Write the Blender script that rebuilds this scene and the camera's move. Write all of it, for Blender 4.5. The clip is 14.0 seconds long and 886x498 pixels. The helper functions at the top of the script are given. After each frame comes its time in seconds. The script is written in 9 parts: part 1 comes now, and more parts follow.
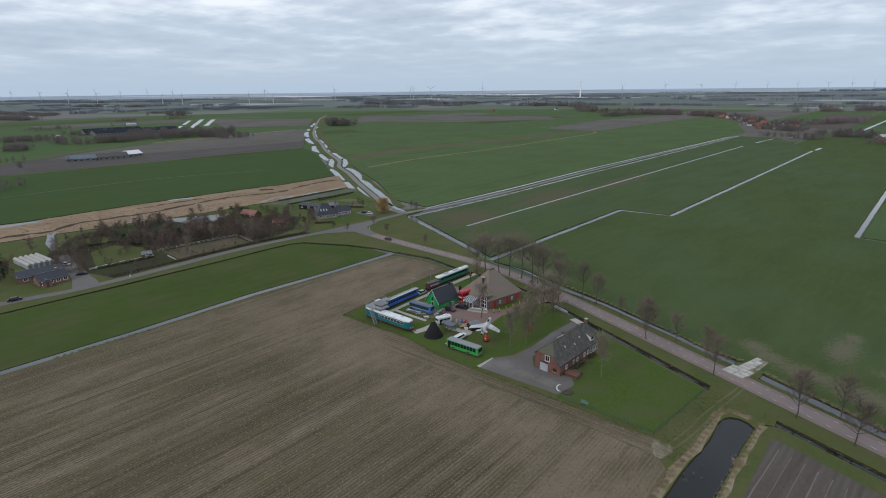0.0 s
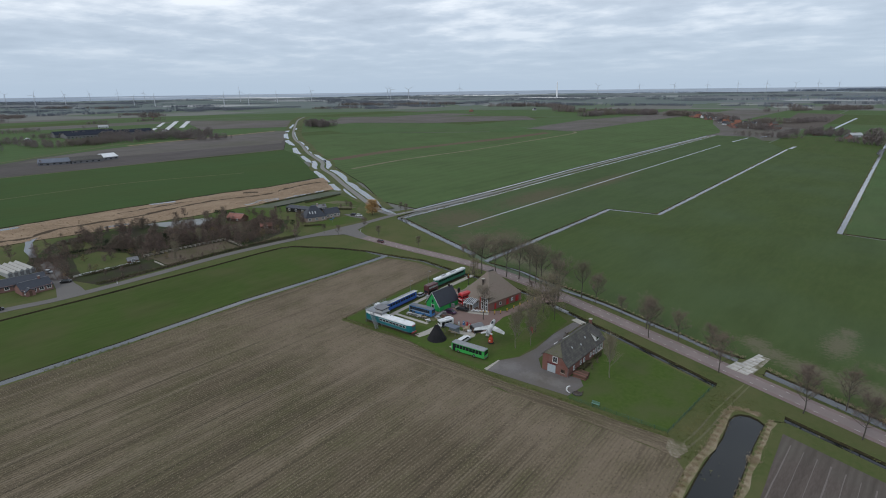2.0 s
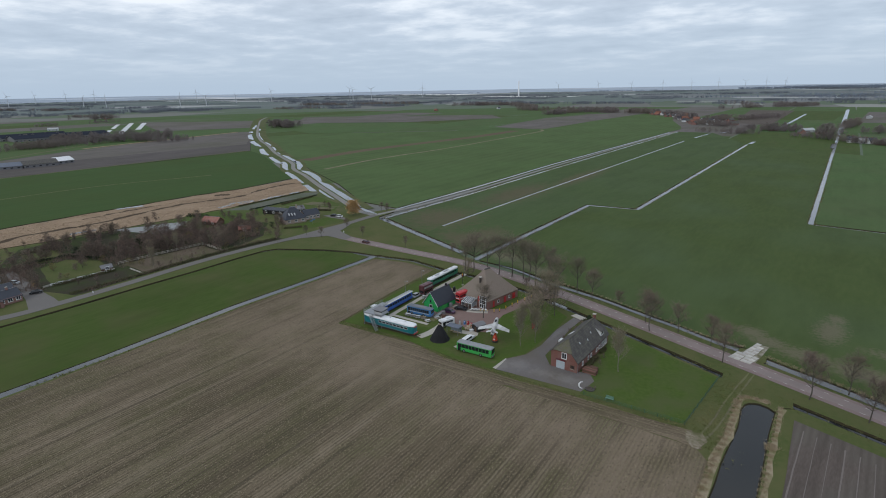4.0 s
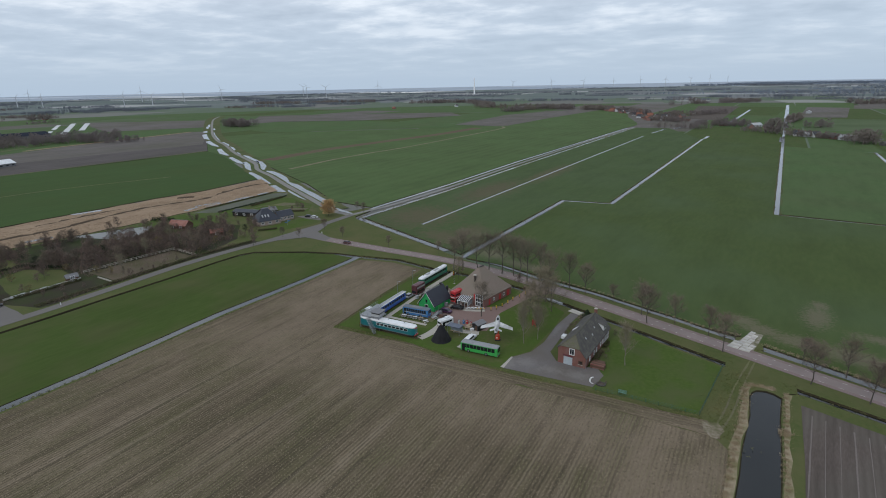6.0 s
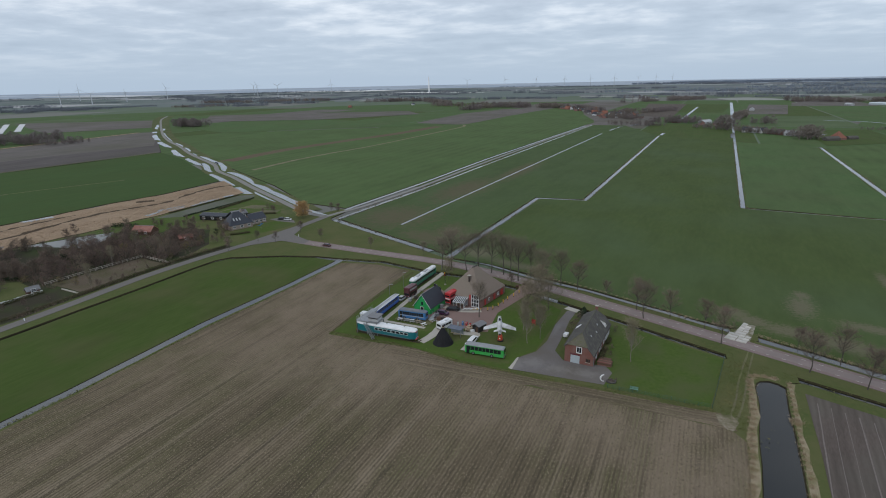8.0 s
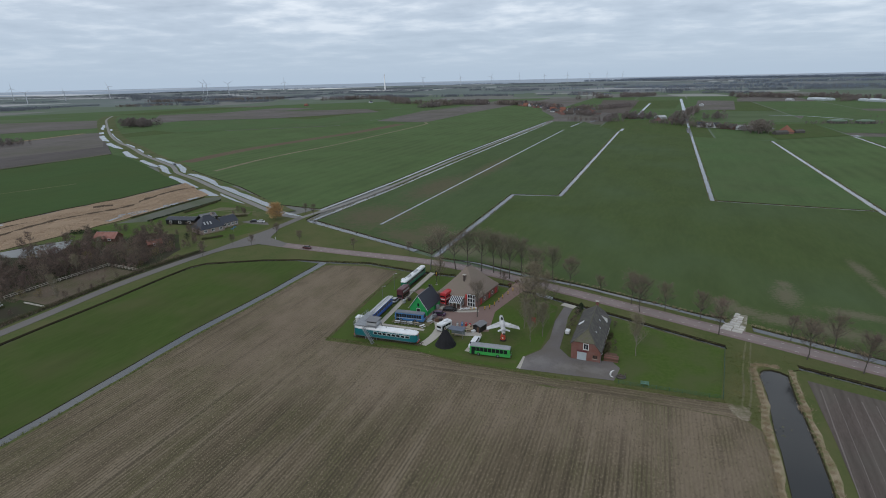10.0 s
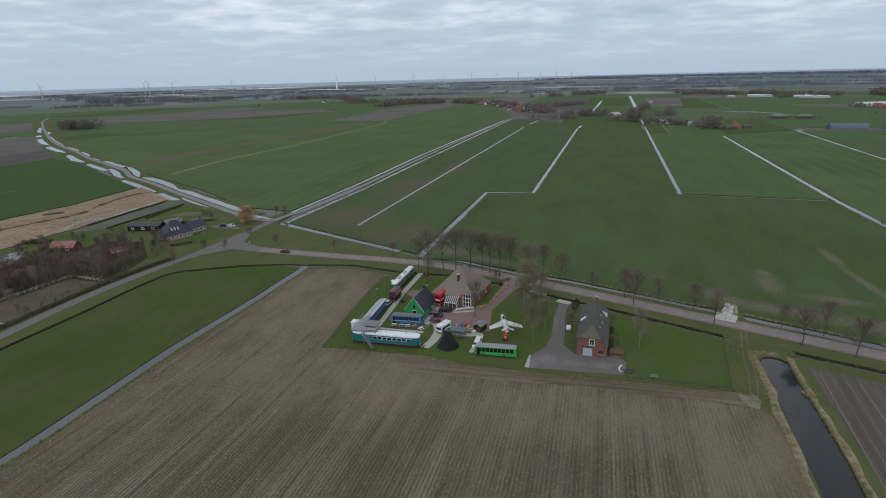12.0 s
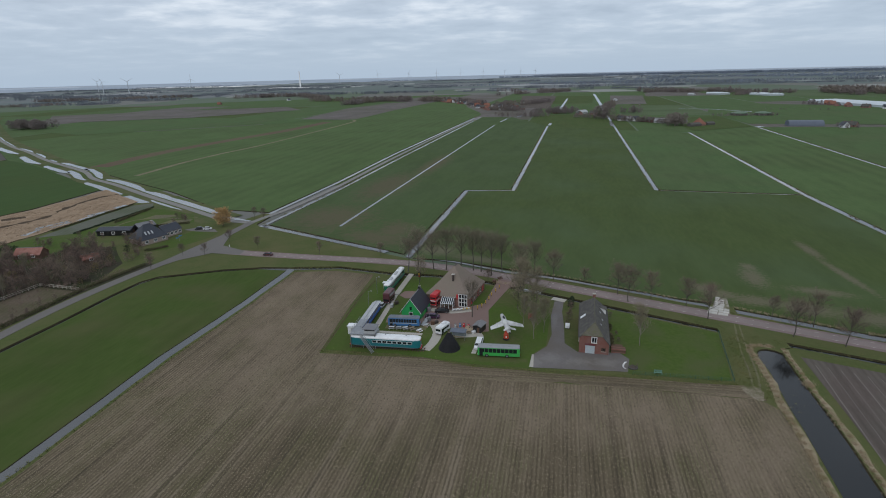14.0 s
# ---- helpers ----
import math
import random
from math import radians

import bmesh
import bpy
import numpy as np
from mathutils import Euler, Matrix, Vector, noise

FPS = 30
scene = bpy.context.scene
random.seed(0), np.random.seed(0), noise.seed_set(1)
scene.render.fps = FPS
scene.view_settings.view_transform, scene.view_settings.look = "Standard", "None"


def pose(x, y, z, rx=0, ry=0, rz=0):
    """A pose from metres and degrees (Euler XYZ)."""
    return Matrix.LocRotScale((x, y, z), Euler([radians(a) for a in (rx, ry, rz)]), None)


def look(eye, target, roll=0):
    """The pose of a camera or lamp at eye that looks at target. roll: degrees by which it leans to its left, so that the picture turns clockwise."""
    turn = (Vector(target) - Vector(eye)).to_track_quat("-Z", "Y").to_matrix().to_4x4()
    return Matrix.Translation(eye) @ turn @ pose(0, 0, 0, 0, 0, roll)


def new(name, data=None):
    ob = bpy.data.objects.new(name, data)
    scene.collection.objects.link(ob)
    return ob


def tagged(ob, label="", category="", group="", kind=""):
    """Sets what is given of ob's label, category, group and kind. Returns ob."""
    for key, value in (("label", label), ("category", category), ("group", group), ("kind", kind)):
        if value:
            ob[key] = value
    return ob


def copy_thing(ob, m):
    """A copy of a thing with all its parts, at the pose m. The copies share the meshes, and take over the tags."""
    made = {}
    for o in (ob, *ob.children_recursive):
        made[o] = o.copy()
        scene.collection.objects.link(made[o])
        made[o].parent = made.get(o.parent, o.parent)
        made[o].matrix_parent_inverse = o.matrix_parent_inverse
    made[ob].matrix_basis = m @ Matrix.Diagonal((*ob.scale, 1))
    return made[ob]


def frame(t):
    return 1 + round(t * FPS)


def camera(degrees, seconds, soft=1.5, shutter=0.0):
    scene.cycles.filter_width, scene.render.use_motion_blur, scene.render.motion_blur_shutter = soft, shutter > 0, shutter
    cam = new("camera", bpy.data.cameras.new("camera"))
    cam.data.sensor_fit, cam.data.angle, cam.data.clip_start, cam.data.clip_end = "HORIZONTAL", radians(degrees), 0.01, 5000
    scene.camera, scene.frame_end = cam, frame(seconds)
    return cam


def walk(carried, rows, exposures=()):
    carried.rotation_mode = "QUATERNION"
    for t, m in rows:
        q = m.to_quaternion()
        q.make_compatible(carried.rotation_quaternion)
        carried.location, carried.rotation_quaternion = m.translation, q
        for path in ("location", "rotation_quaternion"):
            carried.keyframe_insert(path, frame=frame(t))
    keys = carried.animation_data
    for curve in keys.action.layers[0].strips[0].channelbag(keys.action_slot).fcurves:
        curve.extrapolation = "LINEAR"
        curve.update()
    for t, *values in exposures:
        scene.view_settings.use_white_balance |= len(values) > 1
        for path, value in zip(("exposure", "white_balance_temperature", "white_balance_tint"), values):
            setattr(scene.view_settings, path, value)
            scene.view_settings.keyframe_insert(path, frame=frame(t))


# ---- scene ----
cam = camera(79.11, 14.0, soft=1.0)
# seconds, eye x, y, z, then heading, tilt and lean in degrees
ROWS = [
    (0.0, 53.06, -126.56, 76.25, 33.700, -16.629, -0.660),
    (0.5, 51.47, -127.09, 76.46, 33.245, -16.617, -0.667),
    (1.0, 49.90, -127.71, 76.56, 32.733, -16.611, -0.679),
    (1.5, 48.05, -128.49, 76.53, 32.115, -16.604, -0.709),
    (2.0, 45.80, -129.23, 76.39, 31.320, -16.590, -0.774),
    (2.5, 43.37, -130.05, 76.12, 30.426, -16.585, -0.852),
    (3.0, 40.60, -130.95, 75.86, 29.489, -16.586, -0.933),
    (5.5, 25.07, -134.58, 75.28, 23.934, -16.947, -1.161),
    (6.0, 21.72, -135.07, 75.09, 22.744, -16.992, -1.210),
    (6.5, 18.32, -135.44, 75.03, 21.542, -17.041, -1.240),
    (7.0, 14.94, -135.75, 74.99, 20.335, -17.112, -1.237),
    (7.5, 11.53, -136.00, 74.99, 19.120, -17.173, -1.229),
    (8.0, 8.24, -136.24, 75.04, 17.909, -17.234, -1.215),
    (10.5, -7.89, -135.76, 74.69, 12.068, -17.612, -1.423),
    (11.0, -11.23, -135.46, 74.55, 10.807, -17.638, -1.486),
    (11.5, -14.60, -135.22, 74.32, 9.562, -17.701, -1.522),
    (12.0, -17.86, -134.88, 74.20, 8.338, -17.779, -1.544),
    (12.5, -20.89, -134.45, 74.23, 7.182, -17.856, -1.558),
    (13.0, -23.57, -134.17, 74.06, 6.197, -17.942, -1.560),
    (13.5, -25.60, -133.86, 74.08, 5.367, -18.011, -1.531),
    (14.0, -27.31, -133.43, 74.32, 4.649, -18.066, -1.477),
]


def flown(x, y, z, heading, tilt, lean):
    h, p = radians(heading), radians(tilt)
    way = Vector((-math.sin(h) * math.cos(p), math.cos(h) * math.cos(p), math.sin(p)))
    return look(Vector((x, y, z)), Vector((x, y, z)) + way * 100, lean)


walk(cam, [(t, flown(*r)) for t, *r in ROWS], [(0.0, 0.0), (5.5, 0.0), (8.0, -0.04), (11.0, -0.07), (14.0, -0.1)])

# ---- sky and light: a high, closed cloud cover with a soft sun behind it ----
SUN_UP, SUN_WAY = 38.0, 200.0
world = bpy.data.worlds.new("overcast_sky")
scene.world = world
world.use_nodes = True
wn, wl = world.node_tree.nodes, world.node_tree.links
wn.clear()
w_out, w_bg = wn.new("ShaderNodeOutputWorld"), wn.new("ShaderNodeBackground")
w_sky = wn.new("ShaderNodeTexSky")
w_sky.sky_type, w_sky.sun_disc = "NISHITA", False
w_sky.sun_elevation, w_sky.sun_rotation = radians(SUN_UP), radians(SUN_WAY)
w_geo = wn.new("ShaderNodeTexCoord")
w_sep = wn.new("ShaderNodeSeparateXYZ")
wl.new(w_geo.outputs["Generated"], w_sep.inputs[0])


def wmath(op, a, b=None):
    n = wn.new("ShaderNodeMath")
    n.operation = op
    for k, v in enumerate((a, b)):
        if v is None:
            continue
        if isinstance(v, (int, float)):
            n.inputs[k].default_value = v
        else:
            wl.new(v, n.inputs[k])
    return n.outputs[0]


w_up = wmath("MAXIMUM", w_sep.outputs["Z"], 0.0)
w_den = wmath("ADD", w_up, 0.10)
w_vec = wn.new("ShaderNodeCombineXYZ")
wl.new(wmath("DIVIDE", w_sep.outputs["X"], w_den), w_vec.inputs[0])
wl.new(wmath("DIVIDE", w_sep.outputs["Y"], w_den), w_vec.inputs[1])
w_n1, w_n2 = wn.new("ShaderNodeTexNoise"), wn.new("ShaderNodeTexNoise")
for node, scale, detail in ((w_n1, 0.75, 7.0), (w_n2, 2.6, 6.0)):
    node.inputs["Scale"].default_value, node.inputs["Detail"].default_value = scale, detail
    node.inputs["Roughness"].default_value = 0.55
    wl.new(w_vec.outputs[0], node.inputs["Vector"])
w_mix = wmath("ADD", wmath("MULTIPLY", w_n1.outputs["Fac"], 0.65), wmath("MULTIPLY", w_n2.outputs["Fac"], 0.35))
w_ramp = wn.new("ShaderNodeValToRGB")
w_ramp.color_ramp.elements[0].position, w_ramp.color_ramp.elements[0].color = 0.37, (0.475, 0.555, 0.67, 1)
w_ramp.color_ramp.elements[1].position, w_ramp.color_ramp.elements[1].color = 0.615, (1.06, 1.12, 1.20, 1)
e = w_ramp.color_ramp.elements.new(0.5)
e.color = (0.655, 0.745, 0.87, 1)
wl.new(w_mix, w_ramp.inputs[0])
# towards the horizon the cover closes to an even, bluish grey
w_low = wn.new("ShaderNodeMapRange")
w_low.inputs["From Min"].default_value, w_low.inputs["From Max"].default_value = 0.01, 0.16
wl.new(w_up, w_low.inputs["Value"])
w_hor = wn.new("ShaderNodeMix")
w_hor.data_type = "RGBA"
w_hor.inputs["A"].default_value = (0.49, 0.61, 0.76, 1)
wl.new(w_low.outputs[0], w_hor.inputs["Factor"])
wl.new(w_ramp.outputs[0], w_hor.inputs["B"])
# a little of the clear sky's blue shines through
w_scale = wn.new("ShaderNodeVectorMath")
w_scale.operation = "SCALE"
w_scale.inputs["Scale"].default_value = 0.06
wl.new(w_sky.outputs[0], w_scale.inputs[0])
w_all = wn.new("ShaderNodeMix")
w_all.data_type, w_all.inputs["Factor"].default_value = "RGBA", 0.1
wl.new(w_hor.outputs["Result"], w_all.inputs["A"])
wl.new(w_scale.outputs[0], w_all.inputs["B"])
wl.new(w_all.outputs["Result"], w_bg.inputs["Color"])
w_bg.inputs["Strength"].default_value = 1.0
wl.new(w_bg.outputs[0], w_out.inputs["Surface"])

sun = new("sun", bpy.data.lights.new("sun", "SUN"))
sun.data.energy, sun.data.angle, sun.data.color = 0.7, radians(20), (1.0, 0.96, 0.9)
_a = radians(SUN_WAY)
sun.matrix_world = look((0, 0, 300), (-300 * math.sin(_a) / math.tan(radians(SUN_UP)), -300 * math.cos(_a) / math.tan(radians(SUN_UP)), 0))

# ---- materials ----


def surface(name, base, other=None, grain=3.0, broad=0.12, rough=0.85, bump=0.0, metal=0.0, third=None, spread=0.5, rows=0.0, row_mix=0.0, row_turn=0.0, vary=0.0, gloss=None, streak=0.0):
    """A node material: grain and broad stains in the object's metres, with rows (furrows, boards, sheet ribs) if asked."""
    m = bpy.data.materials.new(name)
    m.use_nodes = True
    n, l = m.node_tree.nodes, m.node_tree.links
    b = n["Principled BSDF"]
    other = other or tuple(c * 0.7 for c in base)
    third = third or tuple(c * 0.85 for c in base)
    tc = n.new("ShaderNodeTexCoord")
    n1, n2 = n.new("ShaderNodeTexNoise"), n.new("ShaderNodeTexNoise")
    n1.inputs["Scale"].default_value, n1.inputs["Detail"].default_value = grain, 5.0
    n2.inputs["Scale"].default_value, n2.inputs["Detail"].default_value = broad, 4.0
    for k in (n1, n2):
        l.new(tc.outputs["Object"], k.inputs["Vector"])
    if rows and streak:
        # the grain is drawn out along the rows
        ma, mb = n.new("ShaderNodeMapping"), n.new("ShaderNodeMapping")
        ma.inputs["Rotation"].default_value = (0, 0, radians(row_turn))
        mb.inputs["Scale"].default_value = (1.5, 0.3, 1)
        l.new(tc.outputs["Object"], ma.inputs["Vector"])
        l.new(ma.outputs[0], mb.inputs["Vector"])
        l.new(mb.outputs[0], n1.inputs["Vector"])

    def ramp(src, lo, hi):
        r = n.new("ShaderNodeMapRange")
        r.inputs["From Min"].default_value, r.inputs["From Max"].default_value = lo, hi
        l.new(src, r.inputs["Value"])
        return r.outputs[0]

    def mix(fac, a, bb, kind="MIX"):
        x = n.new("ShaderNodeMix")
        x.data_type, x.blend_type = "RGBA", kind
        for slot, v in (("Factor", fac), ("A", a), ("B", bb)):
            if isinstance(v, (tuple, list)):
                x.inputs[slot].default_value = (*v[:3], 1)
            elif isinstance(v, (int, float)):
                x.inputs[slot].default_value = v
            else:
                l.new(v, x.inputs[slot])
        return x.outputs["Result"]

    col = mix(ramp(n1.outputs["Fac"], 0.5 - spread / 2, 0.5 + spread / 2), base, other)
    col = mix(ramp(n2.outputs["Fac"], 0.42, 0.66), col, third)
    height = n1.outputs["Fac"]
    if rows:
        mp = n.new("ShaderNodeMapping")
        mp.inputs["Rotation"].default_value = (0, 0, radians(row_turn))
        l.new(tc.outputs["Object"], mp.inputs["Vector"])
        w = n.new("ShaderNodeTexWave")
        w.inputs["Scale"].default_value = 0.314 / rows
        w.inputs["Distortion"].default_value, w.inputs["Detail"].default_value = 1.2, 3.0
        w.inputs["Detail Scale"].default_value = 1.5
        l.new(mp.outputs[0], w.inputs["Vector"])
        gate = n.new("ShaderNodeMath")
        gate.operation = "MULTIPLY"
        l.new(w.outputs["Fac"], gate.inputs[0])
        l.new(ramp(n2.outputs["Fac"], 0.3, 0.6), gate.inputs[1])
        g2 = n.new("ShaderNodeMath")
        g2.operation, g2.inputs[1].default_value = "MULTIPLY", row_mix
        l.new(gate.outputs[0], g2.inputs[0])
        col = mix(g2.outputs[0], col, tuple(c * 0.45 for c in base))
        height = w.outputs["Fac"]
        if streak:
            mp2 = n.new("ShaderNodeMapping")
            mp2.inputs["Scale"].default_value = (0.55 / max(rows, 0.9), 0.02, 1)
            l.new(mp.outputs[0], mp2.inputs["Vector"])
            n3 = n.new("ShaderNodeTexNoise")
            n3.inputs["Scale"].default_value, n3.inputs["Detail"].default_value = 1.0, 6.0
            n3.inputs["Roughness"].default_value = 0.65
            l.new(mp2.outputs[0], n3.inputs["Vector"])
            g3 = n.new("ShaderNodeMath")
            g3.operation, g3.inputs[1].default_value = "MULTIPLY", streak
            l.new(ramp(n3.outputs["Fac"], 0.45, 0.68), g3.inputs[0])
            col = mix(g3.outputs[0], col, tuple(c * 0.5 for c in other))
    if vary:
        oi = n.new("ShaderNodeObjectInfo")
        hs = n.new("ShaderNodeHueSaturation")
        l.new(col, hs.inputs["Color"])
        mr = n.new("ShaderNodeMapRange")
        mr.inputs["To Min"].default_value, mr.inputs["To Max"].default_value = 1 - vary, 1 + vary
        l.new(oi.outputs["Random"], mr.inputs["Value"])
        l.new(mr.outputs[0], hs.inputs["Value"])
        hu = n.new("ShaderNodeMapRange")
        hu.inputs["To Min"].default_value, hu.inputs["To Max"].default_value = 0.5 - vary * 0.08, 0.5 + vary * 0.1
        wn_ = n.new("ShaderNodeTexWhiteNoise")
        wn_.noise_dimensions = "1D"
        l.new(oi.outputs["Random"], wn_.inputs["W"])
        l.new(wn_.outputs["Value"], hu.inputs["Value"])
        l.new(hu.outputs[0], hs.inputs["Hue"])
        col = hs.outputs[0]
    l.new(col, b.inputs["Base Color"])
    b.inputs["Metallic"].default_value = metal
    rr = n.new("ShaderNodeMapRange")
    rr.inputs["To Min"].default_value, rr.inputs["To Max"].default_value = max(rough - 0.08, 0.02), min(rough + 0.08, 1)
    l.new(n2.outputs["Fac"], rr.inputs["Value"])
    l.new(rr.outputs[0], b.inputs["Roughness"])
    b.inputs["Specular IOR Level"].default_value = 0.3 if gloss is None else gloss
    if bump:
        bp = n.new("ShaderNodeBump")
        bp.inputs["Strength"].default_value, bp.inputs["Distance"].default_value = 0.6, bump
        l.new(height, bp.inputs["Height"])
        l.new(bp.outputs[0], b.inputs["Normal"])
    return m


def patchwork(name, stops, wide=260, long=520):
    """Distant polder: long parcels of pasture, winter wheat and bare clay, in kilometres of plain."""
    m = surface(name, stops[0][1], stops[2][1], 0.05, 0.004, 0.95, gloss=0.05)
    n, l = m.node_tree.nodes, m.node_tree.links
    b = n["Principled BSDF"]
    src = b.inputs["Base Color"].links[0].from_socket
    tc = n.new("ShaderNodeTexCoord")
    mp = n.new("ShaderNodeMapping")
    mp.inputs["Rotation"].default_value = (0, 0, radians(-9))
    mp.inputs["Scale"].default_value = (1000 / wide, 1000 / long, 0)
    at = n.new("ShaderNodeAttribute")
    at.attribute_name = "true_place"
    l.new(at.outputs["Vector"], mp.inputs["Vector"])
    v = n.new("ShaderNodeTexVoronoi")
    v.distance = "CHEBYCHEV"
    v.inputs["Scale"].default_value, v.inputs["Randomness"].default_value = 1.0, 0.75
    l.new(mp.outputs[0], v.inputs["Vector"])
    sp = n.new("ShaderNodeSeparateXYZ")
    l.new(v.outputs["Color"], sp.inputs[0])
    r = n.new("ShaderNodeValToRGB")
    r.color_ramp.interpolation = "CONSTANT"
    for k, (p, c) in enumerate(stops):
        e = r.color_ramp.elements[k] if k < 2 else r.color_ramp.elements.new(p)
        e.position, e.color = p, (*c, 1)
    l.new(sp.outputs[0], r.inputs[0])
    x = n.new("ShaderNodeMix")
    x.data_type, x.inputs["Factor"].default_value = "RGBA", 0.75
    l.new(src, x.inputs["A"])
    l.new(r.outputs[0], x.inputs["B"])
    l.new(x.outputs["Result"], b.inputs["Base Color"])
    return m


M = {}
M["far_land"] = patchwork("far_land", ((0.0, (0.112, 0.142, 0.098)), (0.2, (0.172, 0.164, 0.158)), (0.34, (0.120, 0.148, 0.110)), (0.5, (0.190, 0.183, 0.176)), (0.6, (0.106, 0.136, 0.092)), (0.78, (0.152, 0.160, 0.140)), (0.94, (0.30, 0.295, 0.285))))
# aerial haze painted in: the outer rings go paler and bluer with distance
M["hazed_plain"] = patchwork("hazed_plain", ((0.0, (0.136, 0.162, 0.150)), (0.2, (0.175, 0.180, 0.186)), (0.34, (0.145, 0.170, 0.162)), (0.5, (0.195, 0.197, 0.204)), (0.6, (0.130, 0.156, 0.146)), (0.78, (0.165, 0.178, 0.184)), (0.92, (0.40, 0.395, 0.395))), 700, 420)
M["hazed_horizon"] = patchwork("hazed_horizon", ((0.0, (0.335, 0.380, 0.435)), (0.2, (0.360, 0.400, 0.450)), (0.34, (0.315, 0.362, 0.420)), (0.5, (0.380, 0.420, 0.470)), (0.6, (0.305, 0.352, 0.412)), (0.78, (0.345, 0.388, 0.440)), (0.92, (0.54, 0.57, 0.61))), 2600, 1300)
M["verge"] = surface("verge_grass", (0.067, 0.090, 0.029), (0.094, 0.104, 0.042), 0.8, 0.07, 0.95, 0.03, third=(0.104, 0.105, 0.047), gloss=0.05)
M["pasture"] = surface("winter_wheat", (0.067, 0.111, 0.043), (0.083, 0.128, 0.050), 0.35, 0.012, 0.95, 0.02, third=(0.083, 0.114, 0.050), rows=9.0, row_mix=0.05, row_turn=10, streak=0.3, gloss=0.05)
M["meadow"] = surface("meadow_grass", (0.058, 0.089, 0.027), (0.071, 0.100, 0.033), 0.6, 0.05, 0.95, 0.03, third=(0.074, 0.093, 0.036), rows=7.0, row_mix=0.06, row_turn=8, streak=0.25, gloss=0.05)
M["bright_wheat"] = surface("fresh_winter_wheat", (0.074, 0.117, 0.044), (0.092, 0.135, 0.053), 0.35, 0.014, 0.95, 0.02, third=(0.083, 0.117, 0.048), rows=13.0, row_mix=0.22, row_turn=9, streak=0.3, gloss=0.05)
M["dark_wheat"] = surface("dark_winter_wheat", (0.047, 0.082, 0.027), (0.057, 0.092, 0.031), 0.35, 0.016, 0.95, 0.02, third=(0.056, 0.085, 0.029), rows=9.0, row_mix=0.06, row_turn=12, streak=0.16, gloss=0.05)
M["low_meadow"] = surface("damp_meadow_grass", (0.050, 0.079, 0.019), (0.066, 0.094, 0.026), 0.6, 0.04, 0.95, 0.03, third=(0.078, 0.089, 0.034), rows=7.0, row_mix=0.07, row_turn=8, streak=0.25, gloss=0.05)
M["lawn"] = surface("mown_lawn", (0.053, 0.088, 0.019), (0.076, 0.108, 0.028), 0.9, 0.10, 0.95, 0.02, third=(0.078, 0.096, 0.036), gloss=0.05)
M["bulb_soil"] = surface("bedded_clay", (0.134, 0.110, 0.097), (0.094, 0.077, 0.067), 2.2, 0.06, 0.95, 0.1, third=(0.122, 0.108, 0.092), rows=1.5, row_mix=0.3, row_turn=12, streak=0.4, gloss=0.05)
M["brown_far"] = surface("bare_clay_far", (0.158, 0.141, 0.132), (0.122, 0.110, 0.103), 0.1, 0.01, 0.95, third=(0.12, 0.112, 0.09), rows=14.0, row_mix=0.1, row_turn=8, streak=0.3, gloss=0.05)
M["dark_clay"] = surface("dark_bare_clay", (0.118, 0.104, 0.100), (0.094, 0.083, 0.080), 0.12, 0.012, 0.95, third=(0.10, 0.092, 0.082), rows=14.0, row_mix=0.15, row_turn=8, streak=0.3, gloss=0.05)
M["reed"] = surface("reed_bed", (0.32, 0.236, 0.162), (0.27, 0.196, 0.134), 0.3, 0.05, 0.95, 0.04, third=(0.25, 0.180, 0.122), spread=0.5, gloss=0.05)
M["red_earth"] = surface("reddish_earth", (0.142, 0.102, 0.074), (0.100, 0.092, 0.054), 0.2, 0.01, 0.95, gloss=0.05)
M["pale_earth"] = surface("pale_trodden_earth", (0.155, 0.138, 0.092), (0.105, 0.10, 0.06), 0.9, 0.12, 0.95, 0.04, third=(0.14, 0.14, 0.07), gloss=0.05)
M["tan_track"] = surface("dry_tan_track", (0.235, 0.200, 0.138), (0.135, 0.128, 0.075), 0.12, 0.03, 0.95, 0.02, third=(0.16, 0.145, 0.09), gloss=0.05)
# bank earth darkened to paint in the shadow side of the ditches
M["bank"] = surface("shaded_ditch_bank", (0.034, 0.029, 0.018), (0.048, 0.042, 0.022), 1.0, 0.1, 0.95, 0.05, gloss=0.05)
M["asphalt"] = surface("asphalt", (0.168, 0.156, 0.146), (0.128, 0.118, 0.110), 3.0, 0.07, 0.85, 0.01, gloss=0.2)
M["old_road"] = surface("pale_old_asphalt", (0.235, 0.225, 0.21), (0.19, 0.182, 0.168), 2.0, 0.08, 0.85, 0.01, gloss=0.2)
M["brick_road"] = surface("clinker_road", (0.262, 0.210, 0.198), (0.214, 0.172, 0.163), 2.5, 0.12, 0.85, 0.01, third=(0.205, 0.168, 0.158), gloss=0.2)
M["brick_yard"] = surface("red_clinker_paving", (0.235, 0.160, 0.140), (0.19, 0.132, 0.116), 3.0, 0.15, 0.85, 0.01, gloss=0.2)
M["concrete"] = surface("pale_concrete", (0.45, 0.42, 0.37), (0.35, 0.325, 0.285), 1.5, 0.2, 0.85, 0.01, gloss=0.2)
M["water"] = surface("ditch_water", (0.03, 0.033, 0.036), (0.026, 0.03, 0.032), 0.5, 0.08, 0.1, 0.0, gloss=0.8)
M["pond_water"] = surface("dark_pond_water", (0.007, 0.008, 0.008), (0.009, 0.01, 0.009), 0.5, 0.08, 0.05, 0.0, gloss=0.4)
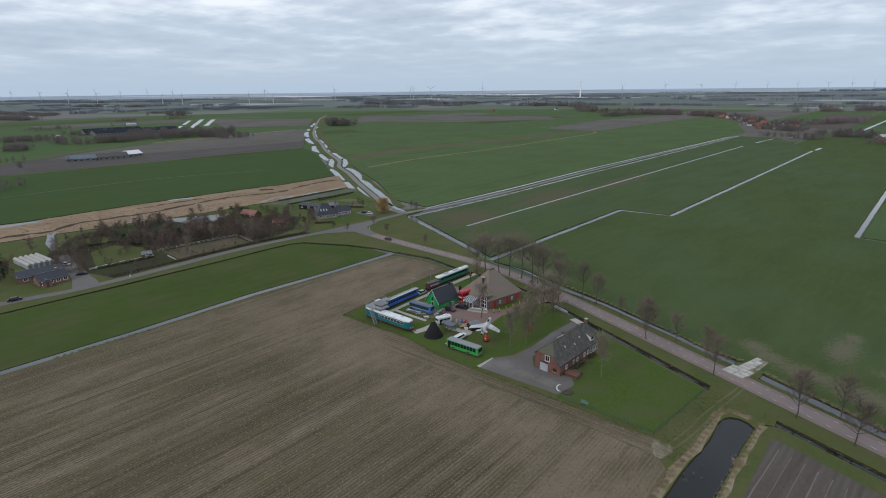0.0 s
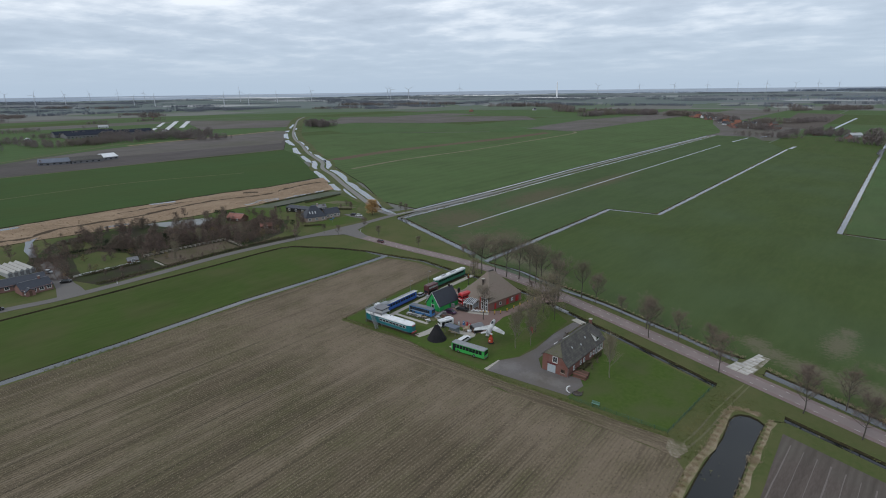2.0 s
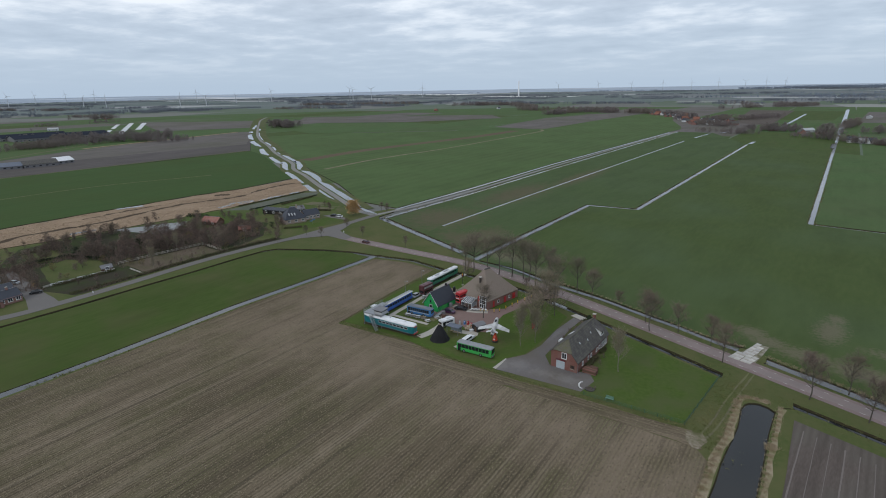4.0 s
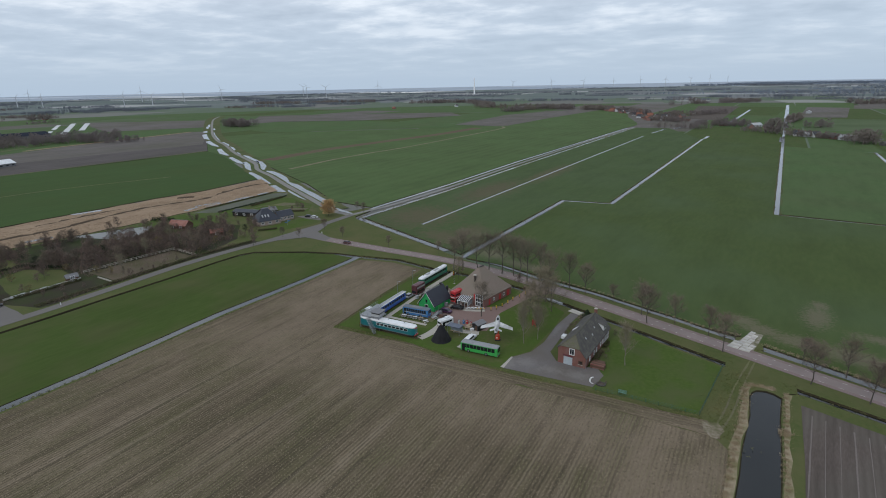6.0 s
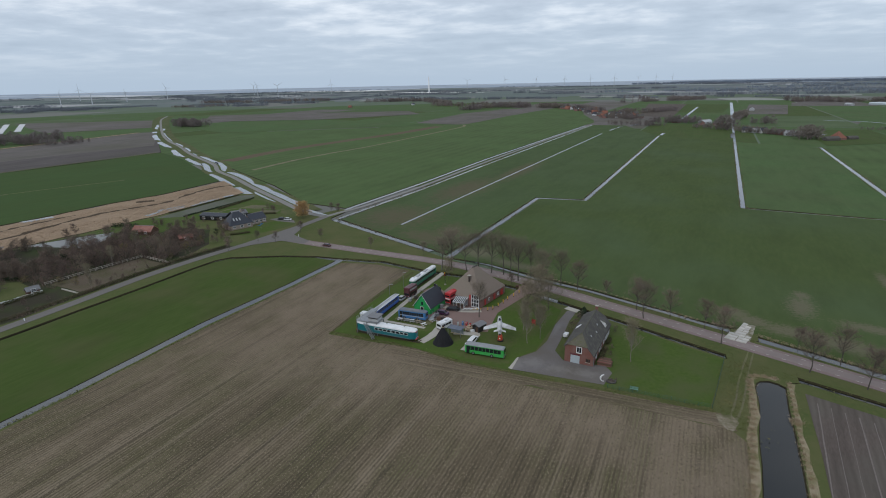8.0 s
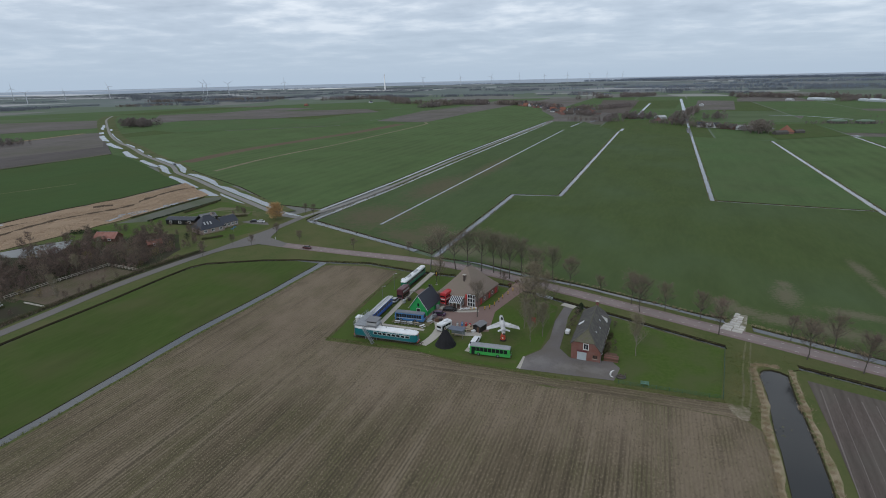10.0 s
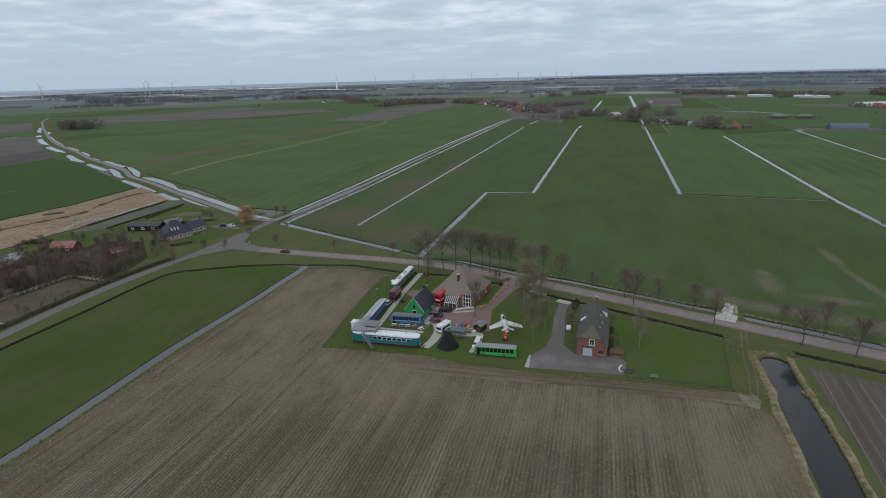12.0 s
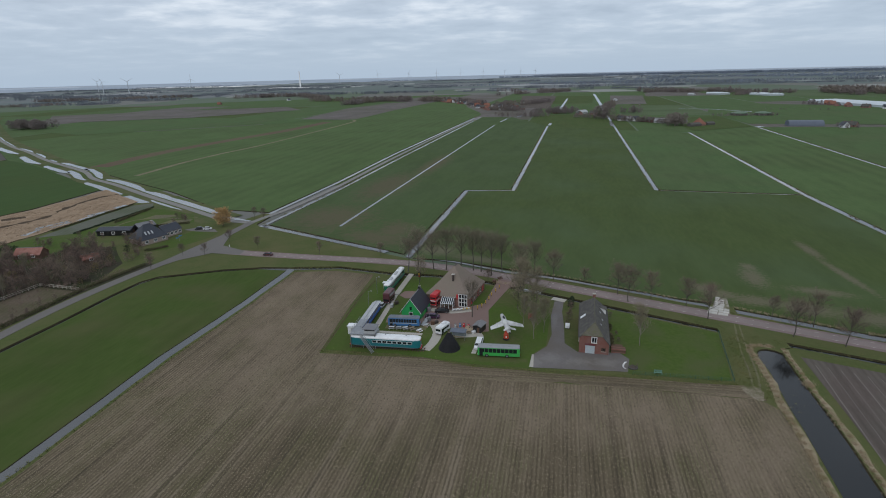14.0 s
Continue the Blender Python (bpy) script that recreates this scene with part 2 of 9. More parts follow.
M["far_water"] = surface("rippled_ditch_water", (0.085, 0.092, 0.10), (0.07, 0.078, 0.085), 0.5, 0.08, 0.15, 0.0, gloss=1.0)
M["grey_water"] = surface("grey_ditch_water", (0.04, 0.043, 0.045), (0.034, 0.037, 0.038), 0.5, 0.08, 0.12, 0.0, gloss=0.7)
M["grey_water"].node_tree.nodes["Principled BSDF"].inputs["IOR"].default_value = 1.55
for _k in ("water", "far_water"):
    M[_k].node_tree.nodes["Principled BSDF"].inputs["IOR"].default_value = 1.75



def ploughed(name, turn, pitch):
    """Dry ploughed clay: crisp furrows, broken by pale and dark clods, greenish and paler stretches between."""
    m = bpy.data.materials.new(name)
    m.use_nodes = True
    n, l = m.node_tree.nodes, m.node_tree.links
    b = n["Principled BSDF"]
    tc, turned = n.new("ShaderNodeTexCoord"), n.new("ShaderNodeMapping")
    turned.inputs["Rotation"].default_value = (0, 0, radians(turn))
    l.new(tc.outputs["Object"], turned.inputs["Vector"])

    def fuzz(scale, stretch, detail, rough_):
        mp, nz = n.new("ShaderNodeMapping"), n.new("ShaderNodeTexNoise")
        mp.inputs["Scale"].default_value = stretch
        nz.inputs["Scale"].default_value, nz.inputs["Detail"].default_value, nz.inputs["Roughness"].default_value = scale, detail, rough_
        l.new(turned.outputs[0], mp.inputs["Vector"])
        l.new(mp.outputs[0], nz.inputs["Vector"])
        return nz.outputs["Fac"]

    def span(src, lo, hi, most=1.0):
        r = n.new("ShaderNodeMapRange")
        r.inputs["From Min"].default_value, r.inputs["From Max"].default_value, r.inputs["To Max"].default_value = lo, hi, most
        l.new(src, r.inputs["Value"])
        return r.outputs[0]

    def blend(fac, a, c):
        x = n.new("ShaderNodeMix")
        x.data_type = "RGBA"
        for slot, v in (("Factor", fac), ("A", a), ("B", c)):
            if isinstance(v, tuple):
                x.inputs[slot].default_value = (*v, 1)
            else:
                l.new(v, x.inputs[slot])
        return x.outputs["Result"]

    def times(a, c):
        k = n.new("ShaderNodeMath")
        k.operation = "MULTIPLY"
        l.new(a, k.inputs[0])
        l.new(c, k.inputs[1])
        return k.outputs[0]

    wave = n.new("ShaderNodeTexWave")
    wave.inputs["Scale"].default_value, wave.inputs["Distortion"].default_value = 0.314 / pitch, 1.5
    wave.inputs["Detail"].default_value, wave.inputs["Detail Scale"].default_value = 4.0, 2.2
    l.new(turned.outputs[0], wave.inputs["Vector"])
    broad = fuzz(0.045, (1.0, 0.6, 1), 5.0, 0.55)
    lanes = fuzz(0.30, (1.0, 0.022, 1), 5.0, 0.68)
    tram = n.new("ShaderNodeTexWave")
    tram.inputs["Scale"].default_value, tram.inputs["Distortion"].default_value, tram.inputs["Detail Scale"].default_value = 0.314 / 9.5, 0.25, 0.4
    l.new(turned.outputs[0], tram.inputs["Vector"])
    col = blend(span(broad, 0.36, 0.62), (0.120, 0.096, 0.064), (0.183, 0.145, 0.101))
    col = blend(span(fuzz(0.07, (1.0, 0.7, 1), 6.0, 0.7), 0.46, 0.64, 0.7), col, (0.101, 0.093, 0.049))
    col = blend(span(lanes, 0.5, 0.64, 0.7), col, (0.080, 0.064, 0.044))
    col = blend(span(lanes, 0.46, 0.34, 0.5), col, (0.230, 0.186, 0.137))
    # the drier, paler ground along the edge of the lot and the headlands
    dry = None
    for x, y, rx, ry, a in ((-90, 30, 24, 52, 10), (-62, -16, 46, 17, -8), (-8, -26, 46, 12, -7), (28, -34, 12, 24, -14)):
        mp, ln = n.new("ShaderNodeMapping"), n.new("ShaderNodeVectorMath")
        mp.vector_type = "TEXTURE"
        mp.inputs["Location"].default_value, mp.inputs["Rotation"].default_value, mp.inputs["Scale"].default_value = (x, y, 0), (0, 0, radians(a)), (rx, ry, 1)
        ln.operation = "LENGTH"
        l.new(tc.outputs["Object"], mp.inputs["Vector"])
        l.new(mp.outputs[0], ln.inputs[0])
        here = span(ln.outputs["Value"], 1.25, 0.5)
        if dry is not None:
            top = n.new("ShaderNodeMath")
            top.operation = "MAXIMUM"
            l.new(dry, top.inputs[0])
            l.new(here, top.inputs[1])
            here = top.outputs[0]
        dry = here
    furrow = times(span(wave.outputs["Fac"], 0.4, 0.85, 0.66), span(fuzz(0.5, (1.0, 0.16, 1), 5.0, 0.7), 0.34, 0.58))
    col = blend(times(span(tram.outputs["Fac"], 0.965, 0.995, 0.7), span(fuzz(0.12, (1.0, 0.3, 1), 3.0, 0.6), 0.4, 0.55)), col, (0.070, 0.057, 0.041))
    # young weeds in the rows
    col = blend(times(span(wave.outputs["Fac"], 0.45, 0.1, 0.55), span(fuzz(0.06, (1.0, 0.5, 1), 6.0, 0.72), 0.48, 0.62)), col, (0.092, 0.102, 0.042))
    col = blend(furrow, col, (0.060, 0.049, 0.033))
    col = blend(times(dry, span(fuzz(0.1, (1.0, 0.5, 1), 6.0, 0.65), 0.3, 0.6, 0.7)), col, (0.208, 0.163, 0.120))
    col = blend(span(fuzz(2.6, (1.0, 0.7, 1), 3.0, 0.6), 0.58, 0.67, 0.6), col, (0.281, 0.227, 0.155))
    col = blend(span(fuzz(2.1, (1.0, 0.6, 1), 3.0, 0.6), 0.43, 0.34, 0.6), col, (0.066, 0.054, 0.035))
    l.new(col, b.inputs["Base Color"])
    b.inputs["Roughness"].default_value, b.inputs["Specular IOR Level"].default_value = 0.95, 0.05
    bp = n.new("ShaderNodeBump")
    bp.inputs["Strength"].default_value, bp.inputs["Distance"].default_value = 0.6, 0.1
    l.new(wave.outputs["Fac"], bp.inputs["Height"])
    l.new(bp.outputs[0], b.inputs["Normal"])
    return m


def wear(m, spots, colour, most=0.85, grain=0.28):
    """Worn places with a ragged outline of their own: centre, radii and turn of each, in metres."""
    n, l = m.node_tree.nodes, m.node_tree.links
    b = n["Principled BSDF"]
    tc, nz = n.new("ShaderNodeTexCoord"), n.new("ShaderNodeTexNoise")
    nz.inputs["Scale"].default_value, nz.inputs["Detail"].default_value, nz.inputs["Roughness"].default_value = grain, 8.0, 0.72
    l.new(tc.outputs["Object"], nz.inputs["Vector"])
    best = None
    for x, y, rx, ry, turn in spots:
        mp, ln, mr = n.new("ShaderNodeMapping"), n.new("ShaderNodeVectorMath"), n.new("ShaderNodeMapRange")
        mp.vector_type = "TEXTURE"
        mp.inputs["Location"].default_value = (x, y, 0)
        mp.inputs["Rotation"].default_value = (0, 0, radians(turn))
        mp.inputs["Scale"].default_value = (rx, ry, 1)
        ln.operation = "LENGTH"
        mr.inputs["From Min"].default_value, mr.inputs["From Max"].default_value = 1.25, 0.2
        l.new(tc.outputs["Object"], mp.inputs["Vector"])
        l.new(mp.outputs[0], ln.inputs[0])
        l.new(ln.outputs["Value"], mr.inputs["Value"])
        if best is None:
            best = mr.outputs[0]
        else:
            mx = n.new("ShaderNodeMath")
            mx.operation = "MAXIMUM"
            l.new(best, mx.inputs[0])
            l.new(mr.outputs[0], mx.inputs[1])
            best = mx.outputs[0]
    add, cut = n.new("ShaderNodeMath"), n.new("ShaderNodeMapRange")
    add.operation = "MULTIPLY_ADD"
    l.new(best, add.inputs[0])
    add.inputs[1].default_value = 0.45
    l.new(nz.outputs["Fac"], add.inputs[2])
    cut.inputs["From Min"].default_value, cut.inputs["From Max"].default_value, cut.inputs["To Max"].default_value = 0.66, 0.92, most
    l.new(add.outputs[0], cut.inputs["Value"])
    x = n.new("ShaderNodeMix")
    x.data_type = "RGBA"
    l.new(cut.outputs[0], x.inputs["Factor"])
    l.new(b.inputs["Base Color"].links[0].from_socket, x.inputs["A"])
    x.inputs["B"].default_value = (*colour, 1)
    l.new(x.outputs["Result"], b.inputs["Base Color"])
    return m


WHEAT = dict(grain=0.35, broad=0.012, rough=0.95, bump=0.02, third=(0.074, 0.104, 0.048), rows=9.0, row_mix=0.05, row_turn=10, gloss=0.05, streak=0.3)
M["worn_wheat"] = wear(surface("worn_winter_wheat", (0.059, 0.086, 0.029), (0.074, 0.099, 0.036), **WHEAT), ((72, 60, 6.2, 15, -12), (75, 71, 4, 6, 0), (105.5, 62, 2.8, 28, -3), (109, 92, 4, 18, -6), (50, 49, 6, 7, 28), (54, 43.5, 9, 6, -30), (63, 38, 13, 6.5, -18), (76, 32, 16, 8, -25), (94, 23, 22, 9, -28), (124, 8, 30, 9, -28), (-30, 80, 20, 6, -24), (-48, 92, 14, 10, -30), (88, 46, 14, 5, -20)), (0.150, 0.130, 0.092), 0.7, 0.9)
M["stubble"] = wear(surface("thin_brownish_pasture", (0.060, 0.092, 0.036), (0.074, 0.102, 0.043), **WHEAT), ((-112, 150, 34, 40, 10), (-80, 112, 30, 14, -30), (-95, 240, 24, 70, -9), (-72, 125, 14, 24, 0), (-70, 330, 14, 90, -9)), (0.105, 0.092, 0.058))

M["soil"] = ploughed("ploughed_clay", 8, 0.85)
M["headland"] = ploughed("headland_clay", 95, 1.1)

M["drive"] = wear(surface("worn_driveway_asphalt", (0.162, 0.148, 0.144), (0.126, 0.115, 0.112), 3.0, 0.09, 0.85, 0.01, third=(0.128, 0.112, 0.098), gloss=0.2), ((-13.6, -4.4, 2.6, 5, -10), (-2, -3.6, 6, 3, 0), (-10, -2, 5, 4, 20), (5, -4, 5, 3, -10), (-5.4, 22, 1.4, 8, -8)), (0.22, 0.206, 0.192), 0.4, 0.5)
M["museum_lawn"] = wear(surface("trodden_lawn", (0.058, 0.098, 0.019), (0.078, 0.113, 0.029), 0.9, 0.12, 0.95, 0.02, third=(0.070, 0.094, 0.028), gloss=0.05), ((-21, 8.4, 7, 6, 0), (-35, 8, 9, 5, 0), (-30, 13, 7, 5, 0), (-50, 11, 10, 4, 0), (-62, 6, 6, 4, 0), (-59, 34, 4, 14, -8), (-20, 40, 10, 12, 0), (-13, 22, 4, 14, -8), (-24, -3, 12, 3, -5)), (0.115, 0.100, 0.056), 0.5, 0.7)

# ---- building helpers ----


def part(name, bm, material, parent=None, label="", smooth=False):
    """Links a bmesh as one mesh object under a thing or a part."""
    me = bpy.data.meshes.new(name)
    bm.normal_update()
    bm.to_mesh(me)
    bm.free()
    for mt in material if isinstance(material, (list, tuple)) else [material]:
        me.materials.append(mt)
    if smooth:
        for p in me.polygons:
            p.use_smooth = True
    ob = new(name, me)
    if parent:
        ob.parent = parent
    if label:
        ob["label"] = label
    return ob


def thing(name, label, category, m, group="", kind=""):
    """An Empty at a thing's base, which carries its parts."""
    ob = new(name)
    ob.matrix_world = m
    ob.empty_display_size = 0.3
    return tagged(ob, label, category, group, kind)


def add_box(bm, x0, y0, z0, x1, y1, z1, m=None):
    vs = [bm.verts.new((x, y, z)) for z in (z0, z1) for x, y in ((x0, y0), (x1, y0), (x1, y1), (x0, y1))]
    if m is not None:
        for v in vs:
            v.co = m @ v.co
    for a in ((3, 2, 1, 0), (4, 5, 6, 7), (0, 1, 5, 4), (1, 2, 6, 5), (2, 3, 7, 6), (3, 0, 4, 7)):
        bm.faces.new([vs[k] for k in a])
    return vs


def box(*a, m=None, bevel=0.0):
    bm = bmesh.new()
    add_box(bm, *a, m=m)
    if bevel:
        bmesh.ops.bevel(bm, geom=bm.edges[:], offset=bevel, segments=2, affect="EDGES")
    return bm


def add_tube(bm, p0, p1, r0, r1=None, n=8, caps=True):
    p0, p1 = Vector(p0), Vector(p1)
    r1 = r0 if r1 is None else r1
    q = (p1 - p0).to_track_quat("Z", "Y")
    rings = []
    for p, r in ((p0, r0), (p1, r1)):
        rings.append([bm.verts.new(p + q @ Vector((r * math.cos(2 * math.pi * k / n), r * math.sin(2 * math.pi * k / n), 0))) for k in range(n)])
    for k in range(n):
        bm.faces.new((rings[0][k], rings[0][(k + 1) % n], rings[1][(k + 1) % n], rings[1][k]))
    if caps:
        bm.faces.new(rings[0][::-1])
        bm.faces.new(rings[1])


def tube(p0, p1, r0, r1=None, n=10):
    bm = bmesh.new()
    add_tube(bm, p0, p1, r0, r1, n)
    return bm


def add_prism(bm, pts, y0, y1, m=None):
    """An outline in x and z, drawn out along y."""
    rings = [[bm.verts.new(Vector((x, y, z)) if m is None else m @ Vector((x, y, z))) for x, z in pts] for y in (y0, y1)]
    k = len(pts)
    for i in range(k):
        bm.faces.new((rings[0][i], rings[0][(i + 1) % k], rings[1][(i + 1) % k], rings[1][i]))
    bm.faces.new(rings[0][::-1])
    bm.faces.new(rings[1])
    bmesh.ops.recalc_face_normals(bm, faces=bm.faces[:])


def prism(pts, y0, y1, m=None):
    bm = bmesh.new()
    add_prism(bm, pts, y0, y1, m)
    return bm


def add_lathe(bm, profile, n=16, centre=(0, 0)):
    rings = [[bm.verts.new((centre[0] + r * math.cos(2 * math.pi * k / n), centre[1] + r * math.sin(2 * math.pi * k / n), z)) for k in range(n)] for r, z in profile]
    for a, b in zip(rings, rings[1:]):
        for k in range(n):
            bm.faces.new((a[k], a[(k + 1) % n], b[(k + 1) % n], b[k]))
    bm.faces.new(rings[0][::-1])
    bm.faces.new(rings[-1])


def lathe(profile, n=16):
    bm = bmesh.new()
    add_lathe(bm, profile, n)
    return bm


# ---- lie of the land: flat, and past two kilometres drawn in towards the horizon ----
HUB, EYE_UP, NEAR, DEEP = Vector((13.0, -133.0)), 75.0, 2000.0, 2700.0


def lie(x, y):
    """The place of a far point: x, y, z and the scale of what stands there."""
    d = Vector((x, y)) - HUB
    dist = d.length
    if dist <= NEAR:
        return x, y, 0.0, 1.0
    r = NEAR + DEEP * (1 - math.exp(-(dist - NEAR) / DEEP))
    p = HUB + d * (r / dist)
    return p.x, p.y, EYE_UP * (1 - r / dist), r / dist


def curve_points(pts, step=4.0):
    """A smooth line through a few places (Catmull-Rom)."""
    P = [Vector(p) for p in pts]
    P = [2 * P[0] - P[1]] + P + [2 * P[-1] - P[-2]]
    out = []
    for a, b, c, d in zip(P, P[1:], P[2:], P[3:]):
        k = max(2, int((c - b).length / step))
        for i in range(k):
            t = i / k
            out.append(0.5 * ((2 * b) + (c - a) * t + (2 * a - 5 * b + 4 * c - d) * t * t + (3 * b - a - 3 * c + d) * t ** 3))
    return out + [P[-2]]


def ribbon_bm(line, width, z, wobble=0.0, thick=0.0):
    """A strip along a line; width may be one number or a pair, from start to end."""
    bm = bmesh.new()
    w0, w1 = width if isinstance(width, tuple) else (width, width)
    rows = []
    for k, p in enumerate(line):
        a, b = line[max(k - 1, 0)], line[min(k + 1, len(line) - 1)]
        side = Vector((-(b - a).y, (b - a).x)).normalized()
        h = (w0 + (w1 - w0) * k / (len(line) - 1)) / 2
        e1 = h + wobble * noise.noise((p.x * 0.23, p.y * 0.23, 1.7))
        e2 = h + wobble * noise.noise((p.x * 0.23, p.y * 0.23, 7.1))
        rows.append([bm.verts.new((*(p + side * e1), z)), bm.verts.new((*(p - side * e2), z))])
    for a, b in zip(rows, rows[1:]):
        bm.faces.new((a[1], b[1], b[0], a[0]))
    if thick:
        ex = bmesh.ops.extrude_face_region(bm, geom=bm.faces[:])
        for v in ex["geom"]:
            if isinstance(v, bmesh.types.BMVert):
                v.co.z -= thick
        bmesh.ops.recalc_face_normals(bm, faces=bm.faces[:])
    return bm


def ragged(pts, step=6.0, wobble=0.0, seed=0.0):
    """The outline of a parcel, its straight sides broken by small bays."""
    P = [Vector(p) for p in pts]
    out = []
    for a, b in zip(P, P[1:] + P[:1]):
        k = max(1, int((b - a).length / step)) if wobble else 1
        side = Vector((-(b - a).y, (b - a).x)).normalized()
        for i in range(k):
            q = a + (b - a) * (i / k)
            out.append(q + side * (wobble * noise.noise((q.x * 0.21 + seed, q.y * 0.21, seed)) if i else 0.0))
    return out


def parcel(name, label, category, pts, material, top=0.0, bank=0.0, wobble=0.0):
    """A parcel of land: a level top and, if asked, sloping banks down into the ditches."""
    P = ragged(pts, 6.0, wobble)
    area = sum(a.x * b.y - b.x * a.y for a, b in zip(P, P[1:] + P[:1]))
    if area < 0:
        P.reverse()
    bm = bmesh.new()
    vs = [bm.verts.new((p.x, p.y, top)) for p in P]
    f = bm.faces.new(vs)
    f.normal_update()
    bmesh.ops.triangulate(bm, faces=[f], ngon_method="EAR_CLIP")
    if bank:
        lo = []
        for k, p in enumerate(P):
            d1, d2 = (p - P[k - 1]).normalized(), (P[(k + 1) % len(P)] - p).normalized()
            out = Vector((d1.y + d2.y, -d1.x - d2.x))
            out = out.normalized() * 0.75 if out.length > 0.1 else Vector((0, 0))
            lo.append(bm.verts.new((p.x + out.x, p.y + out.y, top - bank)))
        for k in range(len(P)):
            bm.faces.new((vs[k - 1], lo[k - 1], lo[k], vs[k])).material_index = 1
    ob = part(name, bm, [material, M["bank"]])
    return tagged(ob, label, category, kind="structure")


def strip(name, label, category, pts, width, z, material, wobble=0.0, smooth=True, thick=0.0):
    line = curve_points(pts) if smooth else [Vector(p) for p in pts]
    if not smooth:
        fine = []
        for a, b in zip(line, line[1:]):
            k = max(1, int((b - a).length / 5))
            fine += [a + (b - a) * (i / k) for i in range(k)]
        line = fine + [line[-1]]
    return tagged(part(name, ribbon_bm(line, width, z, wobble, thick), material), label, category, kind="structure")


# ---- the ground ----
LOW, SPOKES = -0.45, 288
bm = bmesh.new()
rings = []
flat = bm.verts.layers.float_vector.new("true_place")
dist = [0.0, 60.0, 150.0]
while dist[-1] < 19000:
    dist.append(dist[-1] * 1.035)
for d in dist[1:]:
    rings.append([])
    for k in range(SPOKES):
        a = 2 * math.pi * k / SPOKES
        x, y, z, s = lie(HUB.x + d * math.sin(a), HUB.y + d * math.cos(a))
        v = bm.verts.new((x, y, z + LOW))
        v[flat] = ((HUB.x + d * math.sin(a)) / 1000, (HUB.y + d * math.cos(a)) / 1000, 0)
        rings[-1].append(v)
mid = bm.verts.new((HUB.x, HUB.y, LOW))
for k in range(SPOKES):
    bm.faces.new((mid, rings[0][k], rings[0][k - 1]))
for a, b, d in zip(rings, rings[1:], dist[1:]):
    for k in range(SPOKES):
        # past 2.7 and 7.5 km the haze-tinted land colours take over
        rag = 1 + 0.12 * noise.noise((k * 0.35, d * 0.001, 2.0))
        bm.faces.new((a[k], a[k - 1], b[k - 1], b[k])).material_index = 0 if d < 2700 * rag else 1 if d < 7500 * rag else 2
ground = tagged(part("ground", bm, [M["far_land"], M["hazed_plain"], M["hazed_horizon"]], smooth=True), "flat polder land of pastures and bare clay, haze-tinted towards the horizon", "ground", kind="structure")

S_DITCH = [(-106, 68.5), (-86, 69.2), (-64, 62.5), (-45, 60), (-25, 53), (13, 32.2), (41.7, 16), (58, 7), (77, -2.4), (140, -35)]
W_DITCH = [(-152, -200), (-137, -135), (-128.3, -83), (-123, -50), (-118, -5), (-110.5, 34), (-105.8, 68)]
parcel("ground_plot", "grassy plot beside the ploughed field", "grass", [(-104.3, 66), (-86, 67.6), (-64, 61), (-45, 58.6), (-25, 51.6), (13, 30.8), (41.7, 14.6), (57.5, 6), (55, 4.9), (53.4, 2.4), (52.0, 4.0), (50.2, 4.8), (48.2, 4.4), (46.9, 3.0), (46.0, 0.6), (45.2, -8), (42, -23), (39.5, -38), (34, -65), (24, -110), (5, -190), (-150, -190), (-135.4, -135), (-126.7, -83), (-121.4, -50), (-116.4, -5), (-109, 34)], M["verge"], 0.0, 0.8, 0.35)
parcel("ground_east", "grass margin round the bedded field", "grass", [(53.45, 2.2), (55.2, 4.7), (58, 5.6), (77, -3.8), (140, -36.5), (160, -190), (12, -190), (32, -110), (42, -66), (47.2, -38), (49.6, -23), (51.6, -8)], M["verge"], 0.0, 0.8, 0.35)
parcel("meadow_west", "fresh green meadow between two ditches", "meadow", [(-107.8, 65.6), (-119, 67.2), (-134.5, 64.2), (-156.6, 56), (-160.2, 50), (-162.4, 39), (-165.2, 16), (-169.2, -8), (-172.0, -28), (-176.2, -50), (-183.2, -90), (-212, -190), (-153.5, -190), (-138.8, -135), (-130, -83), (-124.7, -50), (-119.8, -5), (-112.2, 34)], M["low_meadow"], 0.0, 0.8, 0.25)
parcel("road_verge", "grass verges beside the road", "grass", [(-104.5, 70), (-86, 70.6), (-64, 63.8), (-45, 61.4), (-25, 54.4), (13, 33.6), (41.7, 17.4), (58, 8.4), (77, -1), (145, -36), (145, -19.5), (83, 10.2), (77, 13.6), (71, 17.2), (65, 20.8), (59, 24.2), (53, 27.4), (45, 32.6), (37, 37.0), (28.5, 42.0), (20, 46.0), (0, 56.4), (-22, 64.4), (-48, 74.6), (-62, 82), (-71.5, 87.6), (-110, 110.5), (-146, 132), (-149.5, 137), (-148, 158), (-155, 160), (-163, 141.5), (-192, 157), (-250, 202), (-255, 196), (-252, 186), (-256, 160), (-260, 118), (-266, 86), (-273, 60), (-283, 24), (-293, -4), (-299, -30), (-310, -190), (-216.5, -190), (-185, -90), (-178, -50), (-173.8, -27), (-171, -7), (-167, 17), (-164.2, 40), (-161.8, 52.5), (-157.6, 58.4), (-135, 66.6), (-119, 69.6), (-106.5, 69.2)], M["verge"], 0.0, 0.8, 0.2)
parcel("track_dam", "grassy dam of the field track across the ditch", "grass", [(42.2, 18.6), (50, 14.2), (57.6, 10.0), (57.2, 5.4), (50, 9.0), (41.8, 13.6)], M["verge"], 0.004, 0.0, 0.3)
